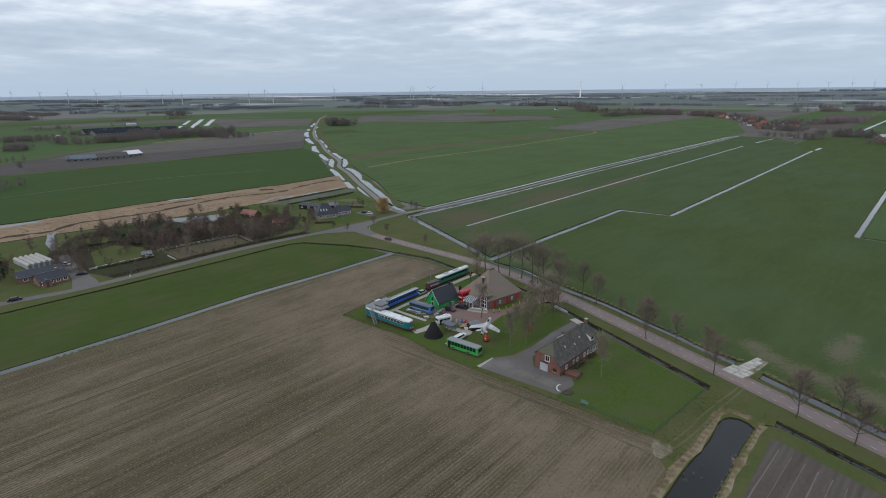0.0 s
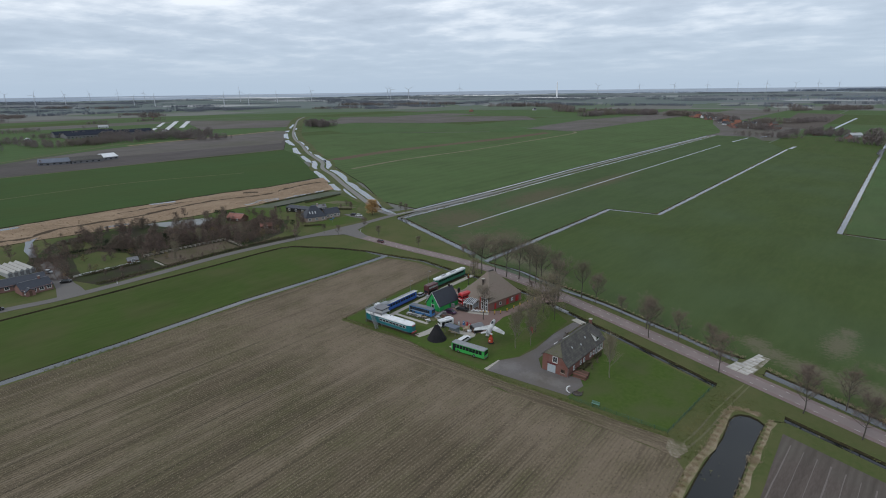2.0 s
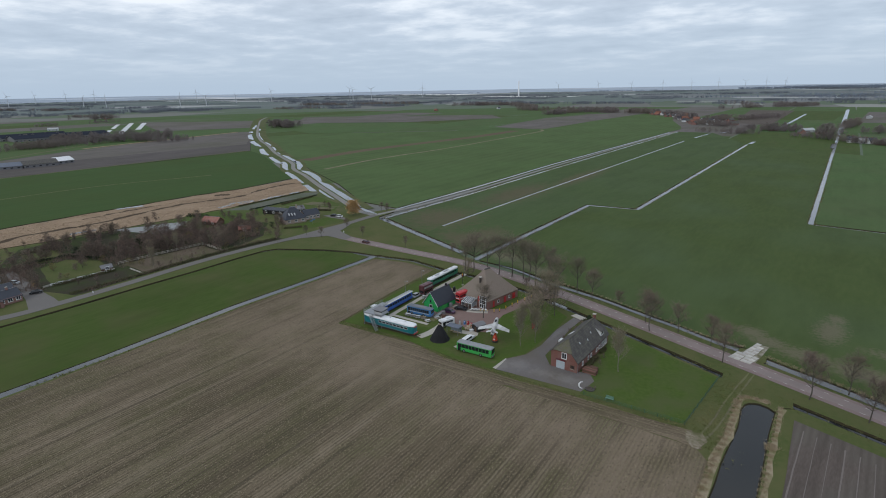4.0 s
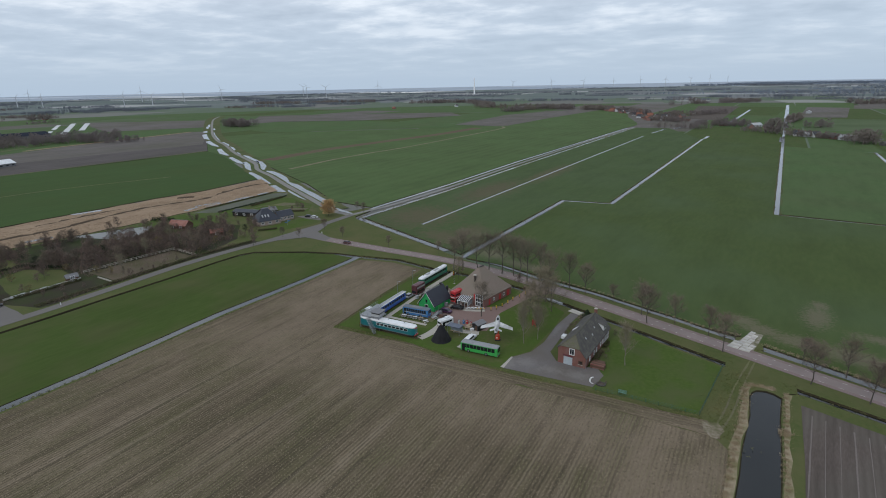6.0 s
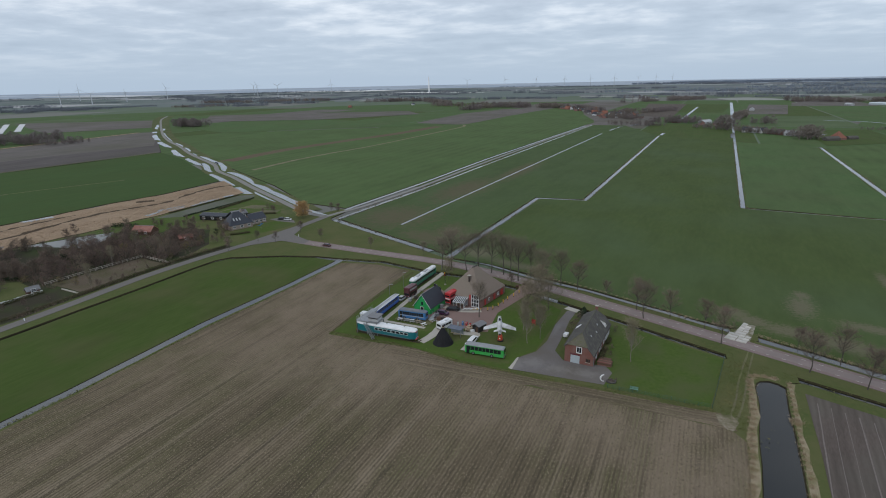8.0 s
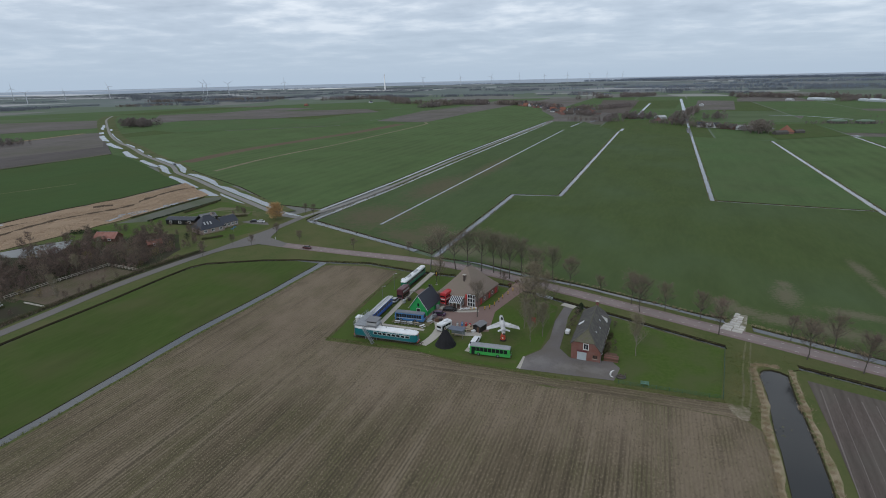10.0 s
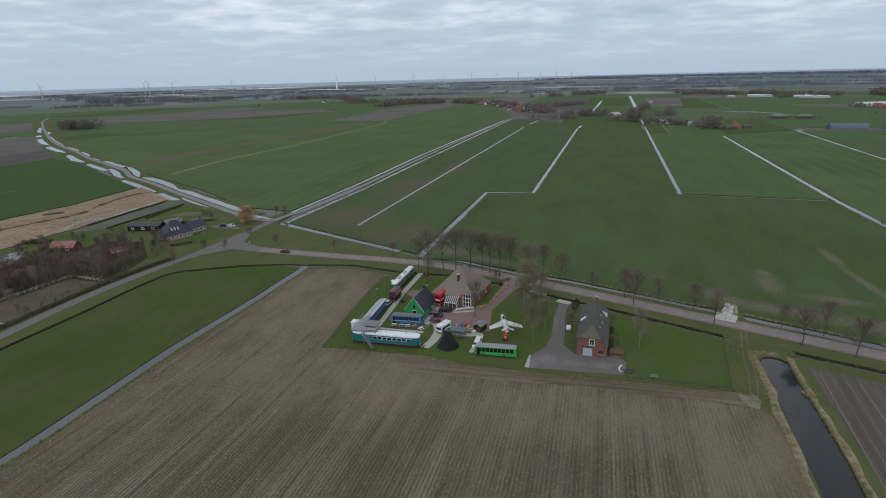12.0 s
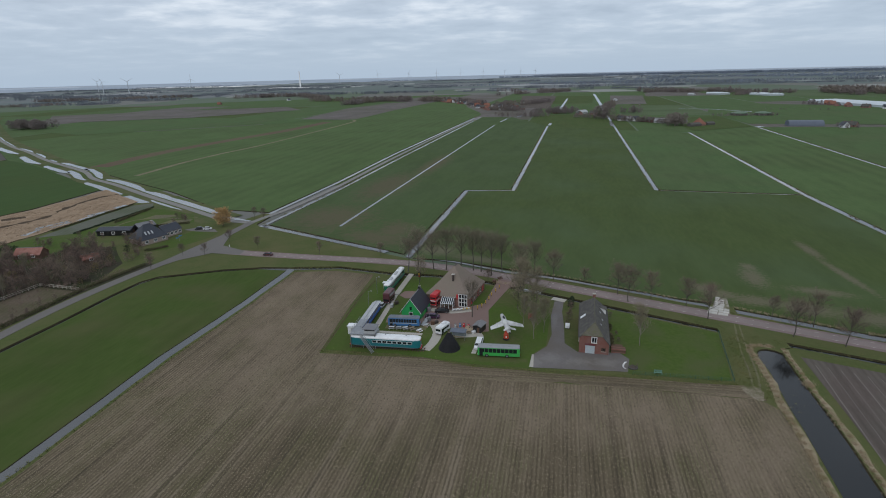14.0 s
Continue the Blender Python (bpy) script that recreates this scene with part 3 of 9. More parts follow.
parcel("field_north", "brownish green stubble pasture between white ditches", "field", [(-141.5, 135.5), (-70, 92), (-62.5, 87), (-41, 220.8), (-10.2, 220), (61, 660), (20, 835), (-31, 845), (-107, 356), (-126, 226)], M["stubble"], 0.0, 0.7)
parcel("field_middle", "wide green winter wheat field", "field", [(-57.8, 82), (-37, 217.4), (-6.8, 217), (64.5, 660), (142, 592), (81.8, 216), (84, 213.5), (162.5, 196.5), (154.5, 117), (146, 40), (142, -14.4), (83, 14.6), (77, 18.0), (71, 21.6), (65, 25.2), (59, 28.2), (54, 31.2), (47.6, 36.4), (37.4, 39.8), (29, 44.8), (21, 48.9), (2, 59.2), (-16, 67.4), (-40, 78)], M["worn_wheat"], 0.0, 0.7, 0.2)
parcel("field_northeast", "green winter wheat field between two ditches", "field", [(84.8, 217), (145, 590), (217, 543), (163.2, 199.5)], M["pasture"], 0.0, 0.7)
parcel("field_east", "bright green meadow beyond a ditch", "field", [(166.6, 198), (220, 543), (319, 592), (269, 288), (240, 110), (225, 0), (146, -6), (158, 117)], M["bright_wheat"], 0.0, 0.7)
parcel("field_far_east", "green winter wheat field", "field", [(272, 288), (323, 595), (620, 540), (600, -40), (228, 0), (243, 110)], M["pasture"], 0.0, 0.7)
parcel("field_northwest", "wide green winter wheat field", "field", [(-153, 163), (-137, 255), (-118, 400), (-47, 832), (-250, 860), (-640, 640), (-675, 560), (-500, 426), (-392, 332), (-322, 279), (-247, 224), (-188, 172)], M["bright_wheat"], 0.0, 0.7)
parcel("field_west", "dark green field beyond the reeds", "field", [(-366, -190), (-352, -20), (-344, 0), (-341, 30), (-335, 72), (-328, 106), (-323, 139), (-311, 175), (-307, 234), (-466, 358), (-524, 392), (-560, 230), (-590, 70), (-600, -190)], M["dark_wheat"], 0.0, 0.7)
parcel("field_clay_west", "bare brown clay field", "field", [(-600, -60), (-590, 72), (-562, 200), (-540, 300), (-526, 394), (-600, 466), (-690, 556), (-790, 650), (-806, 636), (-802, 520), (-795, 408), (-776, 300), (-742, 190), (-690, 105), (-664, -60)], M["dark_clay"], 0.0, 0.7)
parcel("field_clay_west", "lighter harrowed half of the bare clay field", "field", [(-668, 205), (-655, 262), (-641, 322), (-602, 460), (-690, 552), (-786, 645), (-803, 634), (-799, 520), (-792, 408), (-774, 302), (-738, 200), (-700, 150)], M["brown_far"], 0.03, 0.0, 1.5)
parcel("reed_bed", "tan dry reed bed along the water", "reeds", [(-302, 232), (-252, 192), (-253, 170), (-258, 120), (-264, 87), (-271, 60), (-281, 24), (-291, -4), (-297, -30), (-308, -190), (-360, -190), (-347, -22), (-339, 0), (-337, 30), (-331, 72), (-324, 105), (-319, 138), (-307, 174)], M["reed"], 0.25, 0.8, 2.4)
# ploughed land, lawns and paving lie on the parcels
parcel("ploughed_field", "brown ploughed field with straight furrows", "field", [(-103.6, 63.8), (-87, 65.2), (-70.6, 61.2), (-73, 30), (-74, -1.2), (-52, -2.6), (-52, -9), (37, -20), (39.6, -24), (37.6, -38), (32.4, -65), (22.4, -110), (3.6, -188), (-148.5, -188), (-134, -135), (-125.4, -83), (-120.2, -50), (-115.2, -5), (-107.8, 34)], M["soil"], 0.05, 0.0, 0.3)
parcel("headland", "cross-ploughed headland of the brown field", "field", [(-52, -2.4), (-30, -7.4), (-15, -9), (8, -11.3), (36, -14), (38.4, -20.5), (10, -17), (-20, -14.5), (-52, -11)], M["headland"], 0.06, 0.0, 2.6)
parcel("bedded_field", "dark bedded clay field with long rows", "field", [(57.0, 0.4), (75, -8.2), (138, -41), (156, -188), (22, -188), (39, -110), (47.5, -66), (51, -38), (54, -20)], M["bulb_soil"], 0.05, 0.0, 0.15)
parcel("lawn", "mown green lawn beside the brick barn", "lawn", [(9.5, -9.6), (34, -12.2), (41, 13.8), (13.5, 29.5), (10.5, 27), (10.4, 1.5)], M["lawn"], 0.05)
parcel("museum_lawn", "short green lawn round the old vehicles", "lawn", [(-73, 1), (-52, -0.9), (-30, -6), (-15.2, -7.6), (-14.2, 0), (-9.8, 5), (-6.6, 24), (-5.5, 36), (-14, 44), (-24, 49.5), (-45, 57), (-60, 60), (-70, 50)], M["museum_lawn"], 0.04, 0.0, 0.2)
parcel("driveway", "grey asphalt driveway and yard", "driveway", [(-14.8, -7.2), (-13.8, -0.2), (-9.6, 4.6), (-7.4, 12), (-6.2, 24.6), (-3.6, 36.2), (-0.4, 36.6), (-2.2, 28), (-3.0, 18), (-4.4, 6.5), (-1.6, 1.6), (9.8, 1.2), (11.6, -2), (9.6, -8.6)], M["drive"], 0.08, 0.0, 0.08)
parcel("junction", "wide grey asphalt junction", "road", [(-170, 58), (-160, 78), (-150, 87.5), (-136, 85.4), (-136, 90.8), (-150, 99), (-153.5, 113), (-159.5, 113), (-163, 96)], M["asphalt"], 0.115)
parcel("brick_yard", "red clinker paved yard of the farmhouse", "paving", [(-57.5, 41), (-55, 38), (-46, 38), (-46.5, 27), (-58.5, 23.5), (-58.5, 18.8), (-45.5, 18.3), (-30, 12.6), (-26, 13.4), (-26, 28.5), (-18.5, 48), (-12.5, 52), (-16, 59), (-22, 56.5), (-27.5, 34), (-33, 31), (-44, 34), (-46, 40), (-51.5, 44.5), (-56, 44.5)], M["brick_yard"], 0.08)
strip("road", "pinkish clinker country road", "road", [(145, -27), (78, 8.6), (30, 33.9), (-15, 57.2), (-46, 70.6), (-70, 77), (-100, 81.8), (-135, 88), (-152, 92), (-160, 96)], 6.3, 0.10, M["brick_road"], thick=0.12)
strip("side_road", "grey asphalt side road", "road", [(-222, -190), (-200, -95), (-189.5, -57), (-184.4, -43.7), (-181.2, -26.5), (-178.6, -3), (-176.3, 26), (-170.8, 54), (-164.2, 77), (-158.5, 98), (-156.5, 118), (-154, 140)], 4.7, 0.11, M["asphalt"], thick=0.13)
strip("farm_track", "narrow grey farm track between ditches", "road", [(-154.5, 138), (-151, 150), (-143, 176), (-131, 240), (-112.5, 375), (-73, 629), (-36, 850)], (3.6, 3.0), 0.04, M["old_road"], thick=0.6)
CANAL_WAY = [(-156, 140), (-173, 147), (-210, 175), (-261, 214), (-306, 250), (-346, 279), (-379, 313), (-434, 355), (-480, 391), (-554, 455), (-623, 510), (-718, 596), (-835, 712), (-934, 812), (-1092, 976), (-1200, 1108)]
strip("canal_road", "narrow asphalt road along the canal", "road", CANAL_WAY, (4.0, 4.4), 0.12, M["old_road"], thick=0.6)
# water
for label, pts, w in (("narrow dark ditch beside the road", S_DITCH, 2.0), ("straight ditch with grey water", W_DITCH, 3.4),
                      ("narrow dark ditch by the meadow", [(-214, -190), (-184.1, -90), (-177.1, -50), (-172.9, -27.5), (-170.1, -7.5), (-166.1, 16.5), (-163.3, 39.5), (-161, 51.4), (-157.2, 57.2), (-134.8, 65.4), (-119, 68.4), (-106.5, 67.6)], 1.1),
                      ("narrow ditch with grey water along the road", [(-56, 83), (-40, 77.2), (-19, 65.2), (1, 57.6), (20.4, 47.4), (28.8, 43.3), (37.2, 38.3), (46.2, 33.6)], (1.4, 1.9)),
                      ("wide ditch with grey water along the road", [(52.2, 29.9), (59, 26.1), (65, 22.9), (71, 19.3), (77, 15.8), (83, 12.4), (144, -17.2)], (2.6, 3.4)),
                      ("pale ditch reflecting the sky", [(-146.5, 134), (-145, 133.6), (-70.5, 89.8)], 3.2),
                      ("bent ditch reflecting the sky", [(-60, 82.5), (-39.2, 219.3), (-8.4, 218.4), (63, 660)], 2.7),
                      ("pale ditch beside the farm track", [(-151.4, 158), (-135.2, 254.7), (-115.8, 400), (-44.3, 830)], 2.6),
                      ("pale ditch beside the farm track", [(-144.6, 134.5), (-127.6, 226), (-108.8, 356), (-33.5, 841)], 2.4),
                      ("straight ditch reflecting the sky", [(83.2, 215), (143.6, 590), (326, 1711)], 2.9),
                      ("straight ditch reflecting the sky", [(150, 40), (156.2, 117), (164.9, 198), (218.7, 543.6)], 3.4),
                      ("straight ditch reflecting the sky", [(242, 110), (270.7, 287.8), (321, 595)], 3.2),
                      ("narrow ditch across the fields", [(83.2, 214.6), (120.8, 206.3), (164, 198)], 0.8)):
    strip("water", label, "ditch", pts, w, -0.42 if "dark" in label else -0.14, M["pond_water"] if "dark" in label else M["grey_water"] if "grey" in label else M["water"], 0.3, smooth=False)
strip("water", "pale narrow ditch in the pasture", "ditch", [(-102.5, 132), (-12.4, 685)], 1.5, 0.03, M["far_water"], 0.1, smooth=False)
parcel("water", "dark still pond between reedy banks", "pond", [(46, 3), (49.5, 6), (55.5, 5), (53, -8), (50.5, -23), (48.5, -38), (43, -66), (33, -110), (13, -190), (2, -190), (23, -110), (33, -66), (38.5, -38), (41, -23), (44.5, -8)], M["pond_water"], -0.28)


# ---- paints and stuffs of the things ----
def paint(name, c, rough=0.35, metal=0.0, gloss=0.45):
    return surface(name, c, tuple(v * 0.86 for v in c), 2.2, 0.5, rough, third=tuple(v * 0.8 + 0.02 for v in c), metal=metal, gloss=gloss)


M["teal"] = paint("teal_paint", (0.010, 0.155, 0.178))
M["cream_white"] = paint("white_roof_paint", (0.78, 0.79, 0.80), 0.5)
M["white"] = paint("white_paint", (0.74, 0.75, 0.76), 0.45)
M["red"] = paint("red_paint", (0.50, 0.025, 0.03))
M["dark_red"] = paint("maroon_paint", (0.10, 0.03, 0.035))
M["blue"] = paint("royal_blue_paint", (0.028, 0.105, 0.44))
M["sky_blue"] = paint("light_blue_paint", (0.05, 0.20, 0.46))
M["green_bus"] = paint("bright_green_paint", (0.05, 0.40, 0.085))
M["green_wood"] = surface("green_painted_boards", (0.03, 0.36, 0.10), (0.025, 0.30, 0.085), 2.0, 0.4, 0.6, 0.02, rows=0.18, row_mix=0.12)
M["green_train"] = paint("deep_green_paint", (0.012, 0.17, 0.10))
M["yellow"] = paint("yellow_paint", (0.70, 0.45, 0.03))
M["orange"] = paint("orange_red_paint", (0.50, 0.06, 0.025))
M["purple"] = paint("purple_car_paint", (0.05, 0.012, 0.05), 0.2)
M["black"] = paint("black_paint", (0.012, 0.012, 0.014), 0.3)
M["black_felt"] = surface("black_tent_cloth", (0.014, 0.014, 0.016), (0.02, 0.02, 0.022), 3.0, 0.5, 0.9, 0.05)
M["rubber"] = surface("tyre_rubber", (0.02, 0.02, 0.02), None, 5.0, 1.0, 0.8)
M["steel"] = surface("galvanised_steel", (0.36, 0.37, 0.38), (0.28, 0.29, 0.30), 2.0, 0.5, 0.45, metal=0.7)
M["iron"] = surface("dark_bogie_iron", (0.05, 0.045, 0.042), (0.08, 0.06, 0.05), 3.0, 0.8, 0.7)
M["glass_dark"] = surface("dark_window_glass", (0.018, 0.022, 0.026), (0.014, 0.018, 0.022), 0.6, 0.3, 0.08, gloss=0.6)
M["grey_roof"] = surface("grey_roof_sheet", (0.20, 0.20, 0.21), (0.16, 0.16, 0.165), 1.5, 0.4, 0.6)
M["light_grey"] = surface("light_grey_sheet", (0.42, 0.43, 0.44), (0.36, 0.37, 0.38), 1.5, 0.4, 0.55)
M["bus_roof"] = surface("worn_grey_bus_roof", (0.29, 0.30, 0.31), (0.22, 0.23, 0.24), 1.5, 0.4, 0.6)
M["blue_grey"] = surface("blue_grey_bus_roof", (0.15, 0.175, 0.21), (0.11, 0.13, 0.155), 1.5, 0.4, 0.6)
M["slate_blue"] = surface("bluish_grey_roof_sheet", (0.125, 0.145, 0.185), (0.095, 0.112, 0.145), 1.0, 0.2, 0.5, rows=0.9, row_mix=0.2)
M["dark_panel"] = surface("dark_solar_panels", (0.030, 0.035, 0.050), (0.022, 0.026, 0.038), 0.5, 0.05, 0.9, gloss=0.05)
M["solar"] = surface("dark_slate_roof", (0.028, 0.032, 0.045), (0.02, 0.024, 0.034), 2.0, 0.5, 0.45, 0.01, gloss=0.4)
M["thatch"] = surface("weathered_reed_thatch", (0.245, 0.200, 0.170), (0.185, 0.150, 0.125), 3.5, 0.25, 0.95, 0.08, third=(0.205, 0.175, 0.142), gloss=0.05)
M["brick"] = surface("red_brick_wall", (0.225, 0.105, 0.085), (0.16, 0.074, 0.06), 4.0, 0.5, 0.85, 0.01, third=(0.20, 0.115, 0.098), gloss=0.15)
M["farm_brick"] = surface("soft_red_brick", (0.27, 0.155, 0.135), (0.21, 0.12, 0.105), 5.0, 0.5, 0.85, 0.01, gloss=0.15)
M["roof_tile"] = surface("mossy_grey_roof_tiles", (0.105, 0.098, 0.094), (0.060, 0.056, 0.054), 5.0, 0.9, 0.8, 0.03, third=(0.135, 0.130, 0.112), spread=0.35, rows=0.36, row_mix=0.35, row_turn=0, gloss=0.15)
M["moss_tile"] = surface("mossy_hip_tiles", (0.150, 0.140, 0.108), (0.095, 0.088, 0.070), 5.0, 0.9, 0.85, 0.03, third=(0.115, 0.115, 0.07), spread=0.35, gloss=0.1)
M["wood_pale"] = surface("pale_weathered_wood", (0.40, 0.32, 0.22), (0.30, 0.24, 0.17), 4.0, 0.6, 0.8)
M["wood_brown"] = surface("brown_timber", (0.13, 0.075, 0.05), (0.09, 0.055, 0.04), 4.0, 0.6, 0.8)
M["bark"] = surface("grey_bark", (0.105, 0.092, 0.078), (0.075, 0.066, 0.056), 5.0, 0.8, 0.9, 0.02)
M["twig"] = surface("brown_twigs", (0.195, 0.143, 0.115), (0.135, 0.102, 0.085), 1.2, 0.3, 0.9, vary=0.25)
M["evergreen"] = surface("dark_evergreen_leaf", (0.018, 0.032, 0.014), (0.03, 0.05, 0.02), 2.0, 0.4, 0.85)
M["clear"] = surface("pale_clear_glazing", (0.30, 0.34, 0.36), (0.24, 0.28, 0.30), 1.0, 0.4, 0.12, gloss=0.6)


def shared(ob, name, m, parent):
    """Another object on the same mesh."""
    o = new(name, ob.data)
    o.parent = parent
    o.matrix_local = m
    return o


def panes(parent, xs, y, z0, z1, width, material, name="window", skip=()):
    """A row of window panes on a long side, each an object on one mesh."""
    first = None
    for k, x in enumerate(xs):
        if first is None:
            first = part(name, box(-width / 2, -0.03, 0, width / 2, 0.03, z1 - z0, bevel=0.012), material, parent)
            first.location = (x, y, z0)
        else:
            shared(first, name, Matrix.Translation((x, y, z0)), parent)


def shell(L, prof, nose0=0.0, nose1=0.0, pinch=0.45, rake=0.0):
    """A long body: an outline across it, carried along x, drawn in at either end for a rounded nose."""
    bm = bmesh.new()
    xs = [-L / 2]
    if nose0:
        xs += [-L / 2 + nose0 * f for f in (0.15, 0.4, 0.7, 1.0)]
    else:
        xs += [-L / 2 + 0.12]
    xs += [L / 2 - nose1 * f for f in (1.0, 0.7, 0.4, 0.15)] if nose1 else [L / 2 - 0.12]
    xs.append(L / 2)
    zmax = max(z for y, z in prof)
    zmin = min(z for y, z in prof)
    rings = []
    for x in xs:
        s, drop = 1.0, 0.0
        for n, d in ((nose0, x + L / 2), (nose1, L / 2 - x)):
            if n and d < n:
                q = 1 - d / n
                s = 1 - pinch * q * q * q
                drop = 0.18 * q * q
            elif not n and d < 0.06:
                s, drop = 0.97, 0.02
        ring = []
        for y, z in prof:
            zz = z - drop * (z - zmin) / (zmax - zmin)
            back = rake * (z - zmin) / (zmax - zmin) * (1 if x > 0 else -1) * max(0, 1 - min(x + L / 2, L / 2 - x) / 1.5)
            ring.append(bm.verts.new((x - back, y * s, zz)))
        rings.append(ring)
    k = len(prof)
    for a, b in zip(rings, rings[1:]):
        for i in range(k):
            bm.faces.new((a[i], a[(i + 1) % k], b[(i + 1) % k], b[i]))
    bm.faces.new(rings[0][::-1])
    bm.faces.new(rings[-1])
    bmesh.ops.recalc_face_normals(bm, faces=bm.faces[:])
    return bm


def side_profile(w, z0, z1, round_bottom=0.12):
    h = w / 2
    return [(-h + round_bottom, z0), (h - round_bottom, z0), (h, z0 + round_bottom), (h, z1), (-h, z1), (-h, z0 + round_bottom)]


def roof_profile(w, z0, z1):
    h = w / 2 + 0.03
    pts = [(h, z0), (h, z0 + (z1 - z0) * 0.35), (h * 0.86, z0 + (z1 - z0) * 0.75), (h * 0.5, z1)]
    return [(-y, z) for y, z in pts] + [(y, z) for y, z in reversed(pts)]


def wheel_bm(r, w):
    bm = bmesh.new()
    add_tube(bm, (0, -w / 2, 0), (0, w / 2, 0), r, r, 14)
    return bm


def wheels(parent, xs, y, r, w=0.28):
    first = None
    for x in xs:
        for s in (-1, 1):
            m = Matrix.Translation((x, s * y, r))
            if first is None:
                first = part("wheel", wheel_bm(r, w), M["rubber"], parent)
                first.matrix_local = m
                hub = part("rim", wheel_bm(r * 0.55, w + 0.03), M["steel"], first)
            else:
                o = shared(first, "wheel", m, parent)
                shared(hub, "rim", Matrix.Identity(4), o)


def bogie(parent, x, gauge=0.75):
    bm = bmesh.new()
    for s in (-1, 1):
        add_box(bm, -1.5, s * 0.95 - 0.08, 0.42, 1.5, s * 0.95 + 0.08, 0.72)
        for dx in (-0.95, 0.95):
            add_tube(bm, (dx, s * (gauge - 0.06), 0.62), (dx, s * (gauge + 0.08), 0.62), 0.45, 0.45, 14)
    add_box(bm, -0.3, -1.0, 0.5, 0.3, 1.0, 0.8)
    o = part("bogie", bm, M["iron"], parent)
    o.location.x = x


def rail_track(x, y, turn, L):
    t = thing("rail_track", "short length of rusty rail on wooden sleepers", "track", pose(x, y, 0.05, 0, 0, turn))
    for s in (-1, 1):
        part("rail", box(-L / 2, s * 0.75 - 0.05, 0.08, L / 2, s * 0.75 + 0.05, 0.19), M["iron"], t)
    first = None
    for k in range(int(L / 0.8)):
        m = Matrix.Translation((-L / 2 + 0.4 + k * 0.8, 0, 0))
        if first is None:
            first = part("sleeper", box(-0.12, -1.25, 0, 0.12, 1.25, 0.09), M["wood_brown"], t)
            first.matrix_local = m
        else:
            shared(first, "sleeper", m, t)
    return t


def rail_coach(name, label, category, x, y, turn, L, W, H, body, roof, floor=0.85, nose=(0, 0), band=None, wins=12, win_w=1.1, win=(2.0, 2.75), roof_gear=3, end_red=False, blind=0):
    t = thing(name, label, category, pose(x, y, 0.24, 0, 0, turn))
    eave = H - 0.55
    part("body", shell(L, side_profile(W, floor, eave), nose[0], nose[1]), M[body], t)
    part("roof", shell(L + 0.06, roof_profile(W, eave, H), nose[0], nose[1]), M[roof], t, smooth=False)
    if band:
        for s in (-1, 1):
            part("stripe", box(-L / 2 + nose[0], s * W / 2 - 0.015, eave - 0.14, L / 2 - nose[1], s * W / 2 + 0.02, eave - 0.005), M[band], t)
    span = L - nose[0] - nose[1] - 1.2
    x0 = -L / 2 + nose[0] + 0.6
    xs = [x0 + span * (k + 0.5) / wins for k in range(blind, wins)]
    for s in (-1, 1):
        panes(t, xs, s * (W / 2 + 0.01), win[0], win[1], min(win_w, span / wins * 0.82), M["glass_dark"])
        if end_red:
            panes(t, xs, s * (W / 2 - 0.012), win[0] - 0.09, win[1] + 0.09, min(win_w, span / wins * 0.82) + 0.18, M["white"], "window_frame")
            part("skirt", box(-L / 2 + nose[0], s * W / 2 - 0.02, floor - 0.02, L / 2 - nose[1], s * W / 2 + 0.015, floor + 0.12), M["grey_roof"], t, "grey lower skirt")
    for s, n in ((-1, nose[0]), (1, nose[1])):
        if n:
            for dy in (-0.45, 0.45):
                o = part("cab_window", box(-0.05, -0.36, 0, 0.05, 0.36, 0.7, bevel=0.03), M["glass_dark"], t)
                o.matrix_local = pose(s * (L / 2 - 0.06), dy, win[0] - 0.05, 0, -8 * s, 0)
            if end_red:
                bm = bmesh.new()
                add_box(bm, -0.35, -0.74, 0, 0.06, 0.74, 0.3)
                o = part("nose_band", bm, M["red"], t, "red painted nose band")
                o.location = (s * (L / 2 - 0.02), 0, eave - 0.34) if s > 0 else (s * (L / 2 - 0.02), 0, eave - 0.34)
                o.rotation_euler.z = 0 if s > 0 else math.pi
                for dy in (-0.5, 0.5):
                    o = part("headlight", tube((0, dy, 0), (0.1, dy, 0), 0.13), M["white"], t)
                    o.location = (s * (L / 2 - 0.02), 0, floor + 0.35)
                o = part("bumper_beam", box(-0.15, -1.1, 0, 0.18, 1.1, 0.26, bevel=0.04), M["red"], t, "red bumper beam")
                o.location = (s * (L / 2 + 0.05), 0, floor - 0.12)
    part("underframe", box(-L / 2 + 0.8, -W / 2 + 0.25, floor - 0.3, L / 2 - 0.8, W / 2 - 0.25, floor + 0.05), M["iron"], t)
    bogie(t, -L / 2 + 3.2)
    bogie(t, L / 2 - 3.2)
    for k in range(roof_gear):
        o = part("roof_vent", lathe([(0.16, 0), (0.16, 0.18), (0.24, 0.2), (0.1, 0.32)], 10), M["steel"], t)
        o.location = (-L / 2 + L * (k + 0.7) / (roof_gear + 0.4), 0.3, H - 0.08)
    return t


